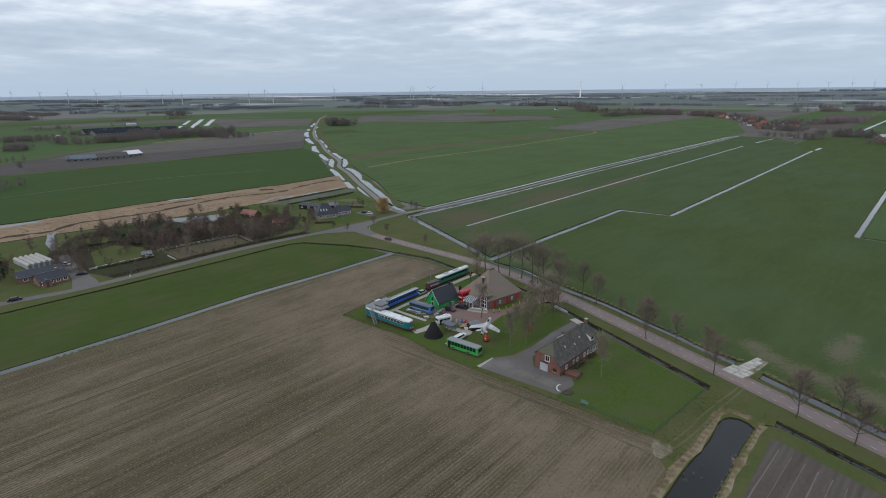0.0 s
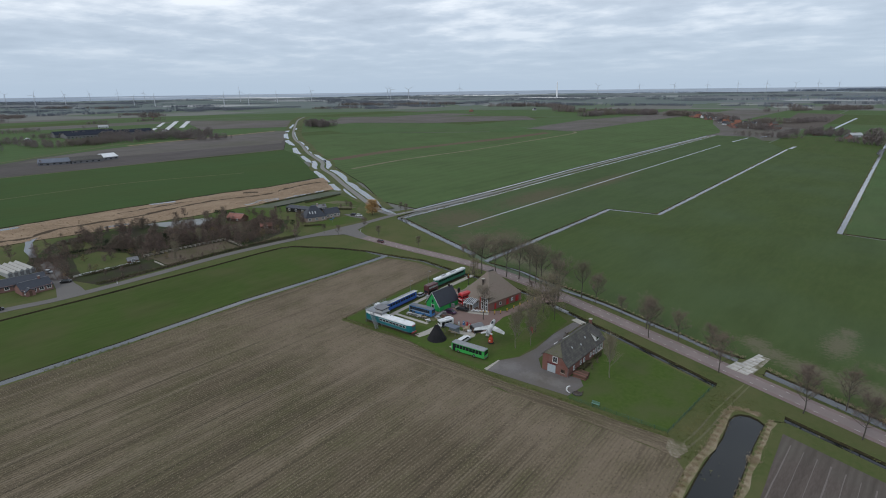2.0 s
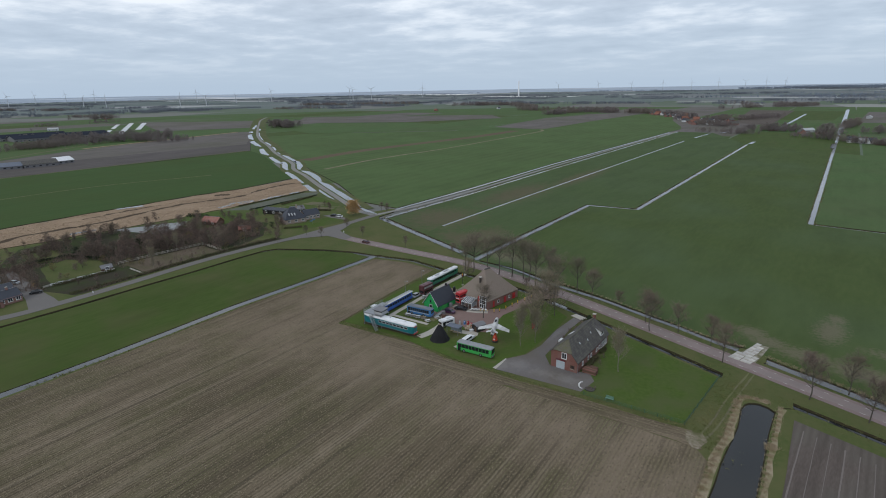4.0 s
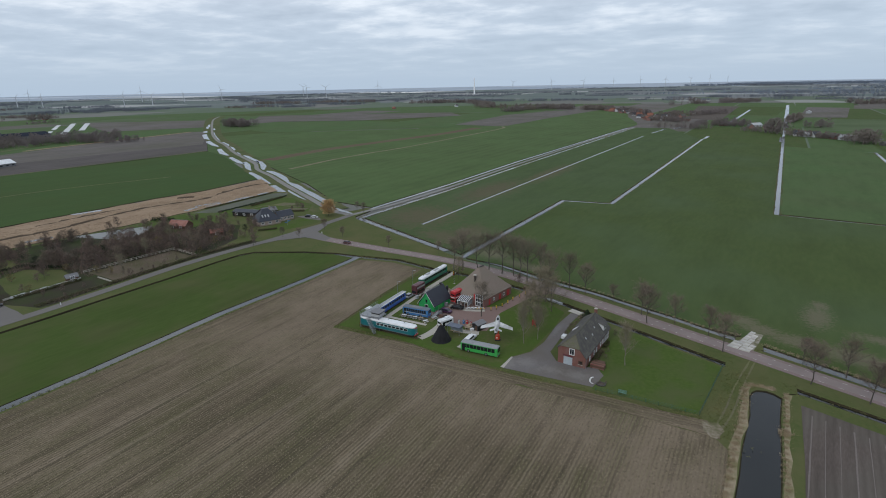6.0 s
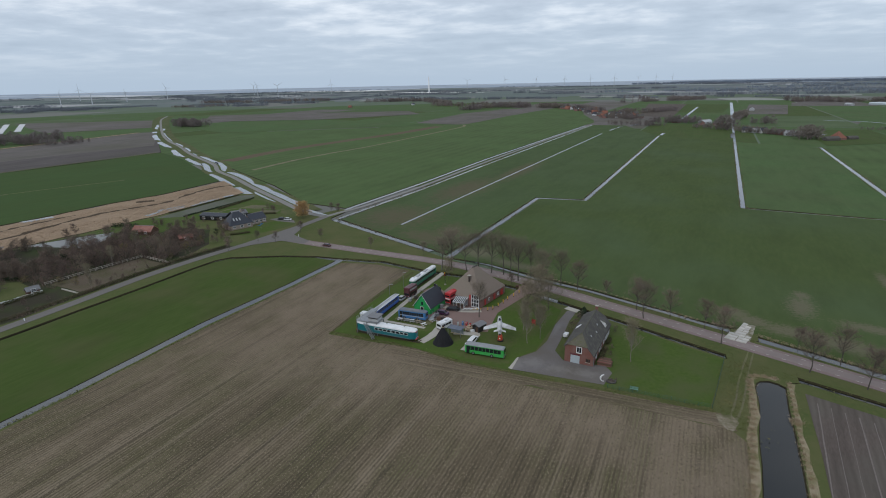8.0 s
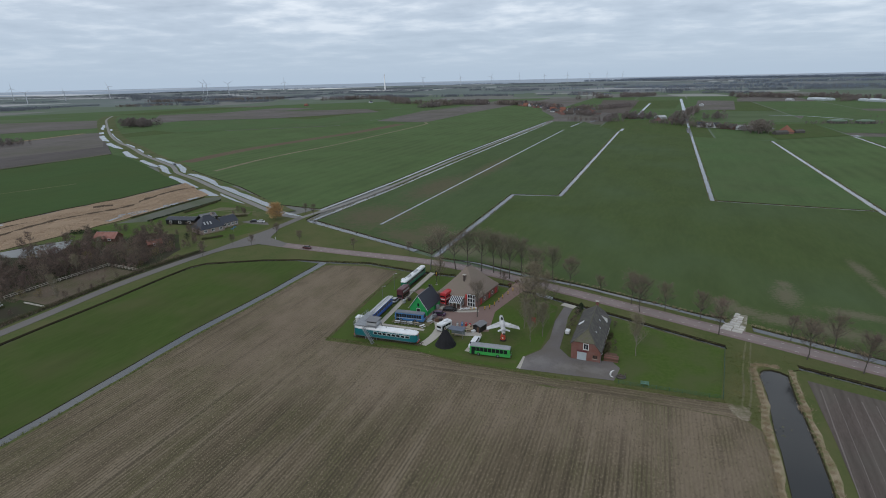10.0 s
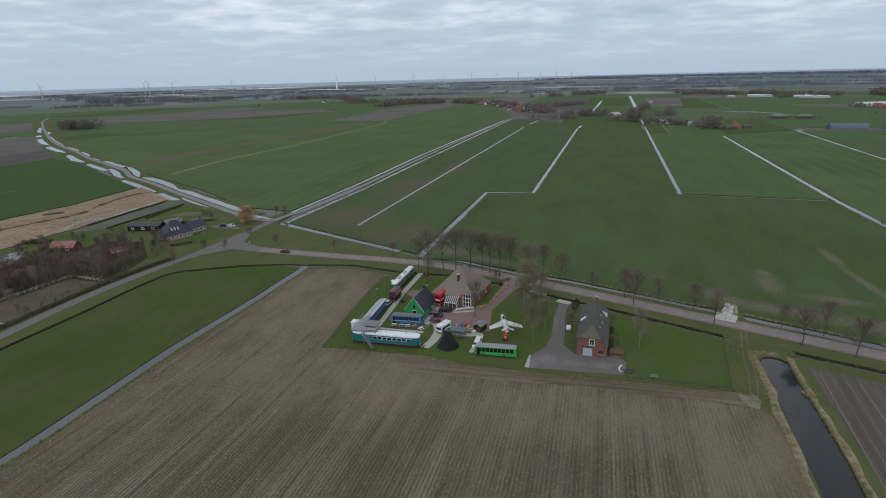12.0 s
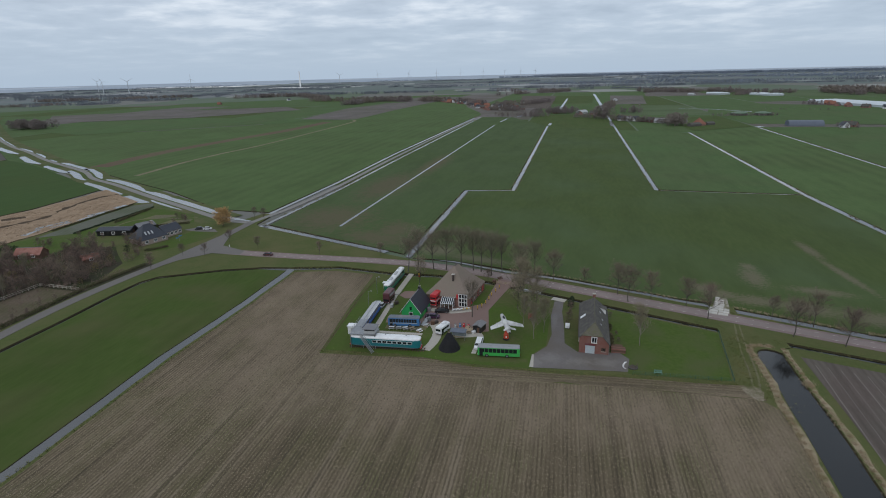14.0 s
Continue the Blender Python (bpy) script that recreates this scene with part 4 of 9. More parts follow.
# the teal railcar, the blue one behind it, the green one by the road
rail_track(-55.1, 2.6, -5.5, 22.5)
rail_coach("railcar", "teal and white diesel railcar with a rounded red-banded nose", "train", -55.5, 2.6, -5.5, 20.6, 2.8, 3.75, "teal", "cream_white", 0.8, (1.6, 1.6), "white", 11, 1.15, (1.95, 2.65), 3, True, 3)
rail_track(-64.0, 18.2, 84.3, 21)
t = thing("railway_carriage", "royal blue railway carriage with a sloping grey roof", "train", pose(-64.0, 18.2, 0.1, 0, 0, 84.3))
bm = bmesh.new()
SIDEWAYS = Matrix(((0, 1, 0, 0), (1, 0, 0, 0), (0, 0, 1, 0), (0, 0, 0, 1)))
add_prism(bm, [(-1.25, 0.6), (1.25, 0.6), (1.25, 2.6), (0.2, 3.2), (-1.25, 3.25)], -9.8, 9.8, SIDEWAYS)
part("body", bm, M["blue"], t)
bm = bmesh.new()
add_prism(bm, [(-1.4, 3.26), (0.2, 3.22), (1.45, 2.5), (1.45, 2.6), (0.22, 3.34), (-1.4, 3.38)], -10.0, 10.0, SIDEWAYS)
part("roof", bm, M["light_grey"], t)
part("roof_edge", box(-10.0, -1.52, 3.2, 10.0, -1.402, 3.4), M["cream_white"], t, "white roof edge")
part("roof_seam", box(-9.9, -0.35, 3.39, 9.9, -0.28, 3.45), M["grey_roof"], t)
panes(t, [-8.6 + 1.42 * k for k in range(13)], -1.27, 1.75, 2.65, 1.05, M["glass_dark"])
part("stripe", box(-9.7, -1.275, 1.35, 9.7, -1.256, 1.5), M["sky_blue"], t)
part("underframe", box(-9.4, -1.0, 0.3, 9.4, 1.0, 0.6), M["iron"], t)
for x in (-6.6, 6.6):
    bogie(t, x)
rail_track(-60.6, 50.6, 81.6, 20.5)
rail_coach("tram_carriage", "dark green carriage with a white roof beside a pale platform", "train", -60.6, 50.6, 81.6, 19.4, 2.2, 3.7, "green_train", "cream_white", 0.7, (0.9, 0.9), "white", 12, 1.15, (1.95, 2.85), 4)
for x, y, L in ((-61.2, 46.5, 2.6), (-60.3, 52.5, 3.2)):
    t = thing("roof_lantern", "pale grey roof box on the green carriage", "roof box", pose(x, y, 3.9, 0, 0, 82.5))
    part("body", box(-L / 2, -0.6, 0, L / 2, 0.6, 0.3, bevel=0.1), M["light_grey"], t)
strip("platform", "pale concrete platform beside the green carriage", "platform", [(-58.6, 41), (-55.8, 61.5)], 2.0, 0.35, M["concrete"], thick=0.35)
strip("platform", "pale concrete path beside the blue carriage", "path", [(-61.6, 8), (-59.8, 28), (-58.8, 41)], 1.7, 0.12, M["concrete"], thick=0.12)
strip("path", "pale concrete path across the lawn", "path", [(-61, 12.6), (-54, 11.8), (-46, 11.0)], 1.3, 0.10, M["concrete"], thick=0.1)
strip("path", "wide pale concrete path to the yard", "path", [(-44.0, 1.4), (-42.2, 6), (-41.4, 12.5), (-43, 18)], (2.6, 3.0), 0.11, M["concrete"], thick=0.1)
strip("path", "pale concrete path to the kiosk", "path", [(-36, 10.2), (-31, 10.8), (-28, 11.6)], 2.4, 0.11, M["concrete"], thick=0.1)
strip("path", "narrow pale path beside the green bus", "path", [(-30.4, -0.2), (-29.4, 5), (-28.2, 10.6)], 1.3, 0.10, M["concrete"], thick=0.1)
parcel("paving", "pale concrete slab under the blue bus", "paving", [(-58, 14.6), (-45.2, 13.6), (-44.8, 18.6), (-57.6, 19.4)], M["pale_earth"], 0.09)


def rail_fence(parent, pts, z, h=1.0):
    """Handrails with two bars on posts along a line."""
    P = [Vector((*p, z)) for p in pts]
    for a, b in zip(P, P[1:]):
        for up in (h, h * 0.5):
            part("handrail", tube(a + Vector((0, 0, up)), b + Vector((0, 0, up)), 0.03, n=6), M["steel"], parent)
        k = max(1, int((b - a).length / 1.3))
        for i in range(k + 1):
            q = a + (b - a) * (i / k)
            part("post", tube(q, q + Vector((0, 0, h)), 0.035, n=6), M["steel"], parent)


def viewing_platform():
    t = thing("viewing_platform", "grey steel viewing platform with stairs over the teal railcar", "platform", pose(-62.2, 3.9, 0, 0, 0, -5))
    part("deck", box(-3.4, -1.9, 4.25, 4.2, 2.4, 4.38), M["steel"], t)
    for x in (-3.2, 0.4, 4.0):
        for y in (-1.85, 2.3):
            part("column", box(x - 0.08, y - 0.08, 0, x + 0.08, y + 0.08, 4.25), M["steel"], t)
    rail_fence(t, [(-0.2, -1.85), (-3.35, -1.85), (-3.35, 2.35), (-1, 2.35)], 4.38)
    # the little lookout cabin
    part("cabin", box(0.6, -1.2, 4.38, 3.9, 1.9, 5.3, bevel=0.03), M["light_grey"], t, "grey boarded lookout cabin")
    part("cabin_window", box(0.75, -1.24, 5.3, 3.75, 1.94, 5.75), M["glass_dark"], t)
    part("cabin_roof", box(0.3, -1.6, 5.75, 4.2, 2.3, 5.92, bevel=0.03), M["grey_roof"], t)
    # stairs down to the grass
    for s in (-0.5, 0.5):
        bm = bmesh.new()
        add_tube(bm, (0.1, -2.0 + 0, 4.3), (3.9, -3.6, 0.05), 0.07, n=6)
        o = part("stringer", bm, M["steel"], t)
        o.location = (s * 0.4, s * 0.9 - 0.6, 0)
        bm = bmesh.new()
        add_tube(bm, (0.1, -2.0, 5.3), (3.9, -3.6, 1.05), 0.035, n=6)
        o = part("handrail", bm, M["steel"], t)
        o.location = (s * 0.4, s * 0.9 - 0.6, 0)
    first = None
    for k in range(17):
        f = (k + 0.5) / 17
        m = pose(0.1 + 3.8 * f, -2.6 - 1.6 * f, 4.3 - 4.25 * f, 0, 0, -22.8)
        if first is None:
            first = part("step", box(-0.14, -0.5, -0.02, 0.14, 0.5, 0.02), M["steel"], t)
            first.matrix_local = m
        else:
            shared(first, "step", m, t)
    return t


viewing_platform()
t = thing("footbridge", "grey steel footbridge from the platform over the blue carriage", "walkway", pose(-64.2, 8.6, 0, 0, 0, 84))
part("deck", box(-2.6, -1.2, 4.0, 4.0, 1.2, 4.12), M["steel"], t)
for x in (-2.4, -0.8):
    for y in (-1.1, 1.1):
        part("column", box(x - 0.07, y - 0.07, 0, x + 0.07, y + 0.07, 4.0), M["steel"], t)
rail_fence(t, [(-2.5, 1.15), (4, 1.15)], 4.12, 0.95)
rail_fence(t, [(-2.5, -1.15), (4, -1.15)], 4.12, 0.95)
t = thing("site_hut", "small white box-shaped hut beside the blue carriage", "hut", pose(-67.4, 11.6, 0, 0, 0, -5))
part("body", box(-1.1, -1.0, 0, 1.1, 1.0, 2.6, bevel=0.04), M["white"], t)
part("roof", box(-1.25, -1.15, 2.6, 1.25, 1.15, 2.75, bevel=0.03), M["cream_white"], t)
part("door", box(0.1, -1.04, 0.05, 0.85, -0.99, 2.05), M["light_grey"], t)


def bus(name, label, x, y, turn, L, W, H, body, roof, win=(1.35, 2.25), wins=8, nose=(0.35, 0.35), group="", floor=0.35, wheel_r=0.5):
    t = thing(name, label, "bus", pose(x, y, 0.06, 0, 0, turn), group)
    eave = H - 0.28
    part("body", shell(L, side_profile(W, floor, eave), nose[0], nose[1], 0.12), M[body], t)
    part("roof", shell(L - 0.1, roof_profile(W - 0.06, eave, H), nose[0], nose[1], 0.16), M[roof], t)
    span = L - 1.5
    xs = [-span / 2 + span * (k + 0.5) / wins for k in range(wins)]
    for s in (-1, 1):
        panes(t, xs, s * (W / 2 + 0.01), win[0], win[1], span / wins * 0.9, M["glass_dark"])
    for s in (-1, 1):
        o = part("windscreen" if s < 0 else "rear_window", box(-0.04, -W * 0.4, 0, 0.04, W * 0.4, win[1] - win[0] + 0.1, bevel=0.02), M["glass_dark"], t)
        o.location = (s * (L / 2 + 0.005), 0, win[0] - 0.05)
        o = part("bumper", box(-0.08, -W * 0.46, 0, 0.08, W * 0.46, 0.25, bevel=0.04), M["grey_roof"], t)
        o.location = (s * (L / 2 + 0.02), 0, floor)
        for dy in (-W * 0.36, W * 0.36):
            o = part("lamp", tube((0, 0, 0), (s * 0.05, 0, 0), 0.12), M["white"] if s < 0 else M["red"], t)
            o.location = (s * (L / 2 + 0.0), dy, floor + 0.42)
    wheels(t, (-L / 2 + L * 0.22, L / 2 - L * 0.3), W / 2 - 0.12, wheel_r)
    part("door", box(-L / 2 + 0.5, -W / 2 - 0.03, floor + 0.1, -L / 2 + 1.45, -W / 2 + 0.02, win[1]), M["glass_dark"], t)
    for k in range(2):
        o = part("roof_hatch", box(-0.4, -0.35, 0, 0.4, 0.35, 0.1, bevel=0.03), M[roof], t)
        o.location = (-L * 0.2 + k * L * 0.45, 0, H - 0.03)
    return t


bus("bus", "bright green city bus with a grey roof on the grass", -23.4, -1.0, -3.5, 11.5, 2.5, 3.05, "green_bus", "bus_roof", (1.45, 2.62), 9, (0.6, 0.6))
t = bus("vintage_bus", "light blue vintage bus with a grey roof on concrete", -52.2, 17.0, -3.0, 9.8, 2.45, 3.1, "sky_blue", "blue_grey", (1.5, 2.6), 10, (0.9, 0.9))
part("stripe", box(-4.3, -1.262, 1.18, 4.3, -1.228, 1.36), M["light_grey"], t, "pale stripe along the side")
part("stripe", box(-4.3, 1.228, 1.18, 4.3, 1.262, 1.36), M["light_grey"], t, "pale stripe along the side")
part("roof_rack", box(-2.6, -0.7, 3.08, 2.6, 0.7, 3.16, bevel=0.03), M["grey_roof"], t)
t = bus("double_decker_bus", "red double-decker bus between the shed and the farmhouse", -43.6, 33.4, 72, 5.6, 2.2, 4.5, "red", "red", (1.2, 1.75), 6)
for s in (-1, 1):
    part("stripe", box(-2.5, s * 1.1 - 0.02, 2.1, 2.5, s * 1.1 + 0.02, 2.4), M["white"], t, "white band between the decks")
    panes(t, [-2.1 + 0.84 * k for k in range(6)], s * 1.11, 2.95, 3.5, 0.7, M["glass_dark"], "upper_window")
for s in (-1, 1):
    o = part("upper_front_window", box(-0.04, -0.9, 0, 0.04, 0.9, 0.5), M["glass_dark"], t)
    o.location = (s * 2.81, 0, 3.0)
    o = part("front_band", box(-0.03, -0.95, 0, 0.03, 0.95, 0.34), M["white"], t, "white band between the decks")
    o.location = (s * 2.81, 0, 2.1)
t = bus("tram", "dark maroon old tram car with pale window bands", -60.2, 35.6, 80, 5.8, 2.4, 4.0, "dark_red", "dark_red", (1.1, 1.8), 5)
for s in (-1, 1):
    panes(t, [-2.0 + k for k in range(5)], s * 1.21, 2.6, 3.3, 0.84, M["light_grey"], "upper_window")


def car(label, x, y, turn, colour, L=4.4, W=1.78, H=1.45, z=0.1, group="", cabin=(-0.28, 0.22)):
    t = thing("car", label, "car", pose(x, y, z, 0, 0, turn), group)
    low = 0.62 * H
    prof = side_profile(W, 0.22, low, 0.1)
    part("body", shell(L, prof, 0.7, 0.6, 0.22), M[colour], t)
    a, b = cabin[0] * L, cabin[1] * L
    bm = bmesh.new()
    lo = [bm.verts.new((xx, yy, low - 0.02)) for xx, yy in ((a - 0.45, -W * 0.46), (b + 0.55, -W * 0.46), (b + 0.55, W * 0.46), (a - 0.45, W * 0.46))]
    hi = [bm.verts.new((xx, yy, H - 0.06)) for xx, yy in ((a, -W * 0.38), (b, -W * 0.38), (b, W * 0.38), (a, W * 0.38))]
    bm.faces.new(hi)
    for k in range(4):
        bm.faces.new((lo[k], lo[(k + 1) % 4], hi[(k + 1) % 4], hi[k]))
    part("cabin_glass", bm, M["glass_dark"], t)
    part("roof", box(a - 0.03, -W * 0.39, H - 0.08, b + 0.03, W * 0.39, H, bevel=0.03), M[colour], t)
    for s in (-1, 1):
        for dy in (-W * 0.36, W * 0.36):
            o = part("headlight" if s > 0 else "tail_lamp", box(-0.04, -0.17, 0, 0.04, 0.17, 0.14, bevel=0.02), M["white"] if s > 0 else M["red"], t)
            o.location = (s * (L / 2 - 0.06), dy * 0.85, 0.58)
    wheels(t, (-L * 0.31, L * 0.31), W / 2 - 0.1, 0.32, 0.2)
    return t


car("black saloon car parked before the farmhouse", -41.2, 26.7, 5, "black", 4.7)
car("dark purple car parked beside the green shed", -43.9, 22.5, -5, "purple", 4.6)
car("silver car parked behind the blue carriage", -61.9, 30.8, 80, "light_grey", 3.6)
car("dark red car on the country road", -122.6, 84.6, 170, "dark_red", 4.3, z=0.11)
t = bus("camper_van", "white camper van parked on the yard", -39.9, 12.8, 62, 5.2, 2.1, 2.6, "white", "cream_white", (1.35, 1.95), 3, (0.8, 0.2), "", 0.35, 0.36)
part("roof_box", box(-0.2, -0.6, 2.62, 1.6, 0.6, 2.95, bevel=0.1), M["white"], t)
part("alcove", box(-2.75, -0.95, 1.95, -1.7, 0.95, 2.6, bevel=0.15), M["white"], t)
t = car("long white limousine parked beside the green bus", -28.9, 4.9, 82, "white", 7.0, 1.9, 1.5, 0.12)


M["jet_grey"] = surface("stained_white_aircraft_paint", (0.60, 0.60, 0.60), (0.47, 0.47, 0.46), 1.2, 0.35, 0.45, third=(0.33, 0.33, 0.32), gloss=0.4)


def jet():
    t = thing("jet_aircraft", "white swept-wing jet fighter raised on an orange pedestal", "aircraft", pose(-21.2, 8.6, 5.0, 8, 0, 12))
    body = [(-4.6, 0.32), (-4.0, 0.5), (-2.5, 0.66), (0, 0.76), (2.5, 0.72), (4.0, 0.6), (4.7, 0.5)]
    bm = bmesh.new()
    rings = [[bm.verts.new((r * math.cos(2 * math.pi * k / 14), y, r * 1.08 * math.sin(2 * math.pi * k / 14))) for k in range(14)] for y, r in body]
    for a, b in zip(rings, rings[1:]):
        for k in range(14):
            bm.faces.new((a[k], b[k], b[(k + 1) % 14], a[(k + 1) % 14]))
    bm.faces.new(rings[0][::-1])
    bm.faces.new(rings[-1])
    bmesh.ops.recalc_face_normals(bm, faces=bm.faces[:])
    part("fuselage", bm, M["jet_grey"], t, smooth=True)
    part("air_intake", tube((0, 4.66, 0), (0, 4.76, 0), 0.4, n=14), M["black"], t)
    bm = bmesh.new()
    bmesh.ops.create_uvsphere(bm, u_segments=12, v_segments=8, radius=0.5)
    for v in bm.verts:
        v.co = Vector((v.co.x * 0.75, v.co.y * 2.0 + 2.3, v.co.z * 0.8 + 0.62))
    part("canopy", bm, M["glass_dark"], t, smooth=True)

    def plate(name, pts, z, th, mat, parent=t):
        b = bmesh.new()
        up = [b.verts.new((x, y, z + th / 2)) for x, y in pts]
        dn = [b.verts.new((x, y, z - th / 2)) for x, y in pts]
        b.faces.new(up)
        b.faces.new(dn[::-1])
        for k in range(len(pts)):
            b.faces.new((up[k - 1], dn[k - 1], dn[k], up[k]))
        bmesh.ops.recalc_face_normals(b, faces=b.faces[:])
        return part(name, b, mat, parent)

    for s in (-1, 1):
        plate("wing", [(s * 0.55, 2.0), (s * 4.75, -0.9), (s * 4.85, -2.3), (s * 0.55, -0.7)], -0.05, 0.18, M["jet_grey"])
        plate("wing_fence", [(s * 2.5, 0.6), (s * 2.56, 0.6), (s * 2.56, -1.3), (s * 2.5, -1.3)], 0.1, 0.3, M["jet_grey"])
        plate("tailplane", [(s * 0.1, -3.0), (s * 1.75, -4.2), (s * 1.75, -4.9), (s * 0.1, -4.1)], 0.95, 0.1, M["jet_grey"])
    bm = bmesh.new()
    add_prism(bm, [(-2.4, 0.5), (-4.3, 0.5), (-5.2, 2.1), (-4.3, 2.1)], -0.08, 0.08, Matrix(((0, 1, 0, 0), (1, 0, 0, 0), (0, 0, 1, 0), (0, 0, 0, 1))))
    part("fin", bm, M["jet_grey"], t)
    part("exhaust", tube((0, -4.75, 0), (0, -4.55, 0), 0.3, n=14), M["iron"], t)
    p = thing("pedestal", "orange-red pedestal on a black base under the jet", "pedestal", pose(-21.0, 8.6, 0.04))
    part("foot", lathe([(0.95, 0), (0.95, 0.35), (0.8, 0.45)], 18), M["black"], p)
    part("column", lathe([(0.8, 0.45), (0.7, 1.6), (0.42, 2.2), (0.2, 4.3)], 18), M["orange"], p)
    part("badge", box(-0.2, -0.82, 0.9, 0.2, -0.72, 1.3, bevel=0.03), M["white"], p)


jet()


def tent():
    t = thing("cone_tent", "tall black cone-shaped tent on the grass", "tent", pose(-37.3, 2.9, 0.04))
    bm = bmesh.new()
    prof = [(3.1, 0), (2.95, 0.22), (2.25, 1.6), (1.5, 3.0), (0.8, 4.3), (0.34, 5.0), (0.15, 5.2)]
    n = 32
    rings = [[bm.verts.new(((r * (1 + 0.025 * (k % 2))) * math.cos(2 * math.pi * k / n), (r * (1 + 0.025 * (k % 2))) * math.sin(2 * math.pi * k / n), z)) for k in range(n)] for r, z in prof]
    for a, b in zip(rings, rings[1:]):
        for k in range(n):
            bm.faces.new((a[k], a[(k + 1) % n], b[(k + 1) % n], b[k]))
    bm.faces.new(rings[-1])
    part("canvas", bm, M["black_felt"], t)
    for k in range(4):
        a = k * 1.6 + 0.3
        part("tent_pole", tube((0.1 * math.cos(a), 0.1 * math.sin(a), 5.0), (-0.3 * math.cos(a), -0.3 * math.sin(a), 5.7), 0.03, n=6), M["wood_brown"], t)
    part("tie", lathe([(0.3, 4.95), (0.35, 5.05), (0.2, 5.15)], 12), M["wood_pale"], t)


tent()


def shelter(name, label, x, y, turn, sx, sy, h, roof, wall):
    t = thing(name, label, "shelter", pose(x, y, 0.1, 0, 0, turn))
    for a in (-1, 1):
        for b in (-1, 1):
            part("post", box(a * (sx / 2 - 0.1) - 0.06, b * (sy / 2 - 0.1) - 0.06, 0, a * (sx / 2 - 0.1) + 0.06, b * (sy / 2 - 0.1) + 0.06, h), M["steel"], t)
    part("roof", box(-sx / 2 - 0.2, -sy / 2 - 0.2, h, sx / 2 + 0.2, sy / 2 + 0.2, h + 0.16, bevel=0.04), M[roof], t)
    part("back_wall", box(-sx / 2 + 0.1, sy / 2 - 0.14, 0.3, sx / 2 - 0.1, sy / 2 - 0.08, h - 0.1), M[wall], t)
    part("bench", box(-sx / 2 + 0.3, 0.1, 0.42, sx / 2 - 0.3, 0.5, 0.48), M["wood_pale"], t)
    return t


shelter("bus_shelter", "grey bus shelter with glass walls beside the tent", -35.0, 8.6, -9, 4.4, 2.4, 2.5, "slate_blue", "clear")


def kiosk():
    t = thing("kiosk", "black wooden kiosk with a grey metal roof and wooden counter", "kiosk", pose(-28.9, 14.0, 0.1, 0, 0, -25) @ Matrix.Scale(0.84, 4))
    part("body", box(-1.5, -2.1, 0, 1.6, 2.2, 2.4, bevel=0.03), M["black"], t)
    bm = bmesh.new()
    add_prism(bm, [(-1.8, 2.35), (0, 3.05), (1.9, 2.35), (1.9, 2.5), (0, 3.2), (-1.8, 2.5)], -2.4, 2.5)
    part("roof", bm, M["grey_roof"], t)
    part("hatch", box(-1.56, -1.2, 1.0, -1.48, 1.0, 1.9), M["glass_dark"], t)
    part("counter", box(-2.0, -1.3, 0.95, -1.5, 1.1, 1.05), M["wood_pale"], t)
    part("door", box(0.2, -2.14, 0.05, 1.0, -2.08, 2.0), M["wood_brown"], t)
    for x, y, r in ((-2.8, -1.9, 10), (-2.2, -3.0, 50), (-3.4, -0.6, 100)):
        c = pose(-28.9, 14.0, 0.1, 0, 0, -25) @ pose(x, y, 0, 0, 0, r)
        b = thing("picnic_table", "pale wooden picnic table by the kiosk", "table", c, "picnic tables")
        part("tabletop", box(-0.8, -0.35, 0.7, 0.8, 0.35, 0.76), M["wood_pale"], b)
        for s in (-1, 1):
            part("seat", box(-0.8, s * 0.72 - 0.13, 0.42, 0.8, s * 0.72 + 0.13, 0.47), M["wood_pale"], b)
            part("trestle", box(s * 0.55 - 0.04, -0.75, 0, s * 0.55 + 0.04, 0.75, 0.42), M["wood_pale"], b)


kiosk()
for x, y, col, lab in ((-33.6, 16.2, "red", "red petrol pump on the paved yard"), (-34.8, 16.0, "sky_blue", "blue petrol pump on the paved yard"), (-32.2, 15.6, "red", "red petrol pump on the paved yard"), (-36.2, 15.2, "light_grey", "grey petrol pump on the paved yard")):
    t = thing("petrol_pump", lab, "pump", pose(x, y, 0.1, 0, 0, 20 * math.sin(x)) @ Matrix.Scale(0.85, 4), "petrol pumps")
    part("cabinet", box(-0.35, -0.28, 0, 0.35, 0.28, 1.5, bevel=0.06), M[col], t)
    part("globe", lathe([(0.05, 1.5), (0.22, 1.62), (0.25, 1.8), (0.1, 1.98)], 12), M["grey_roof"], t)
    part("hose", tube((0.36, 0, 1.2), (0.5, 0, 0.3), 0.04, n=6), M["rubber"], t)
    part("dial", box(-0.2, -0.31, 1.05, 0.2, -0.27, 1.3), M["white"], t)


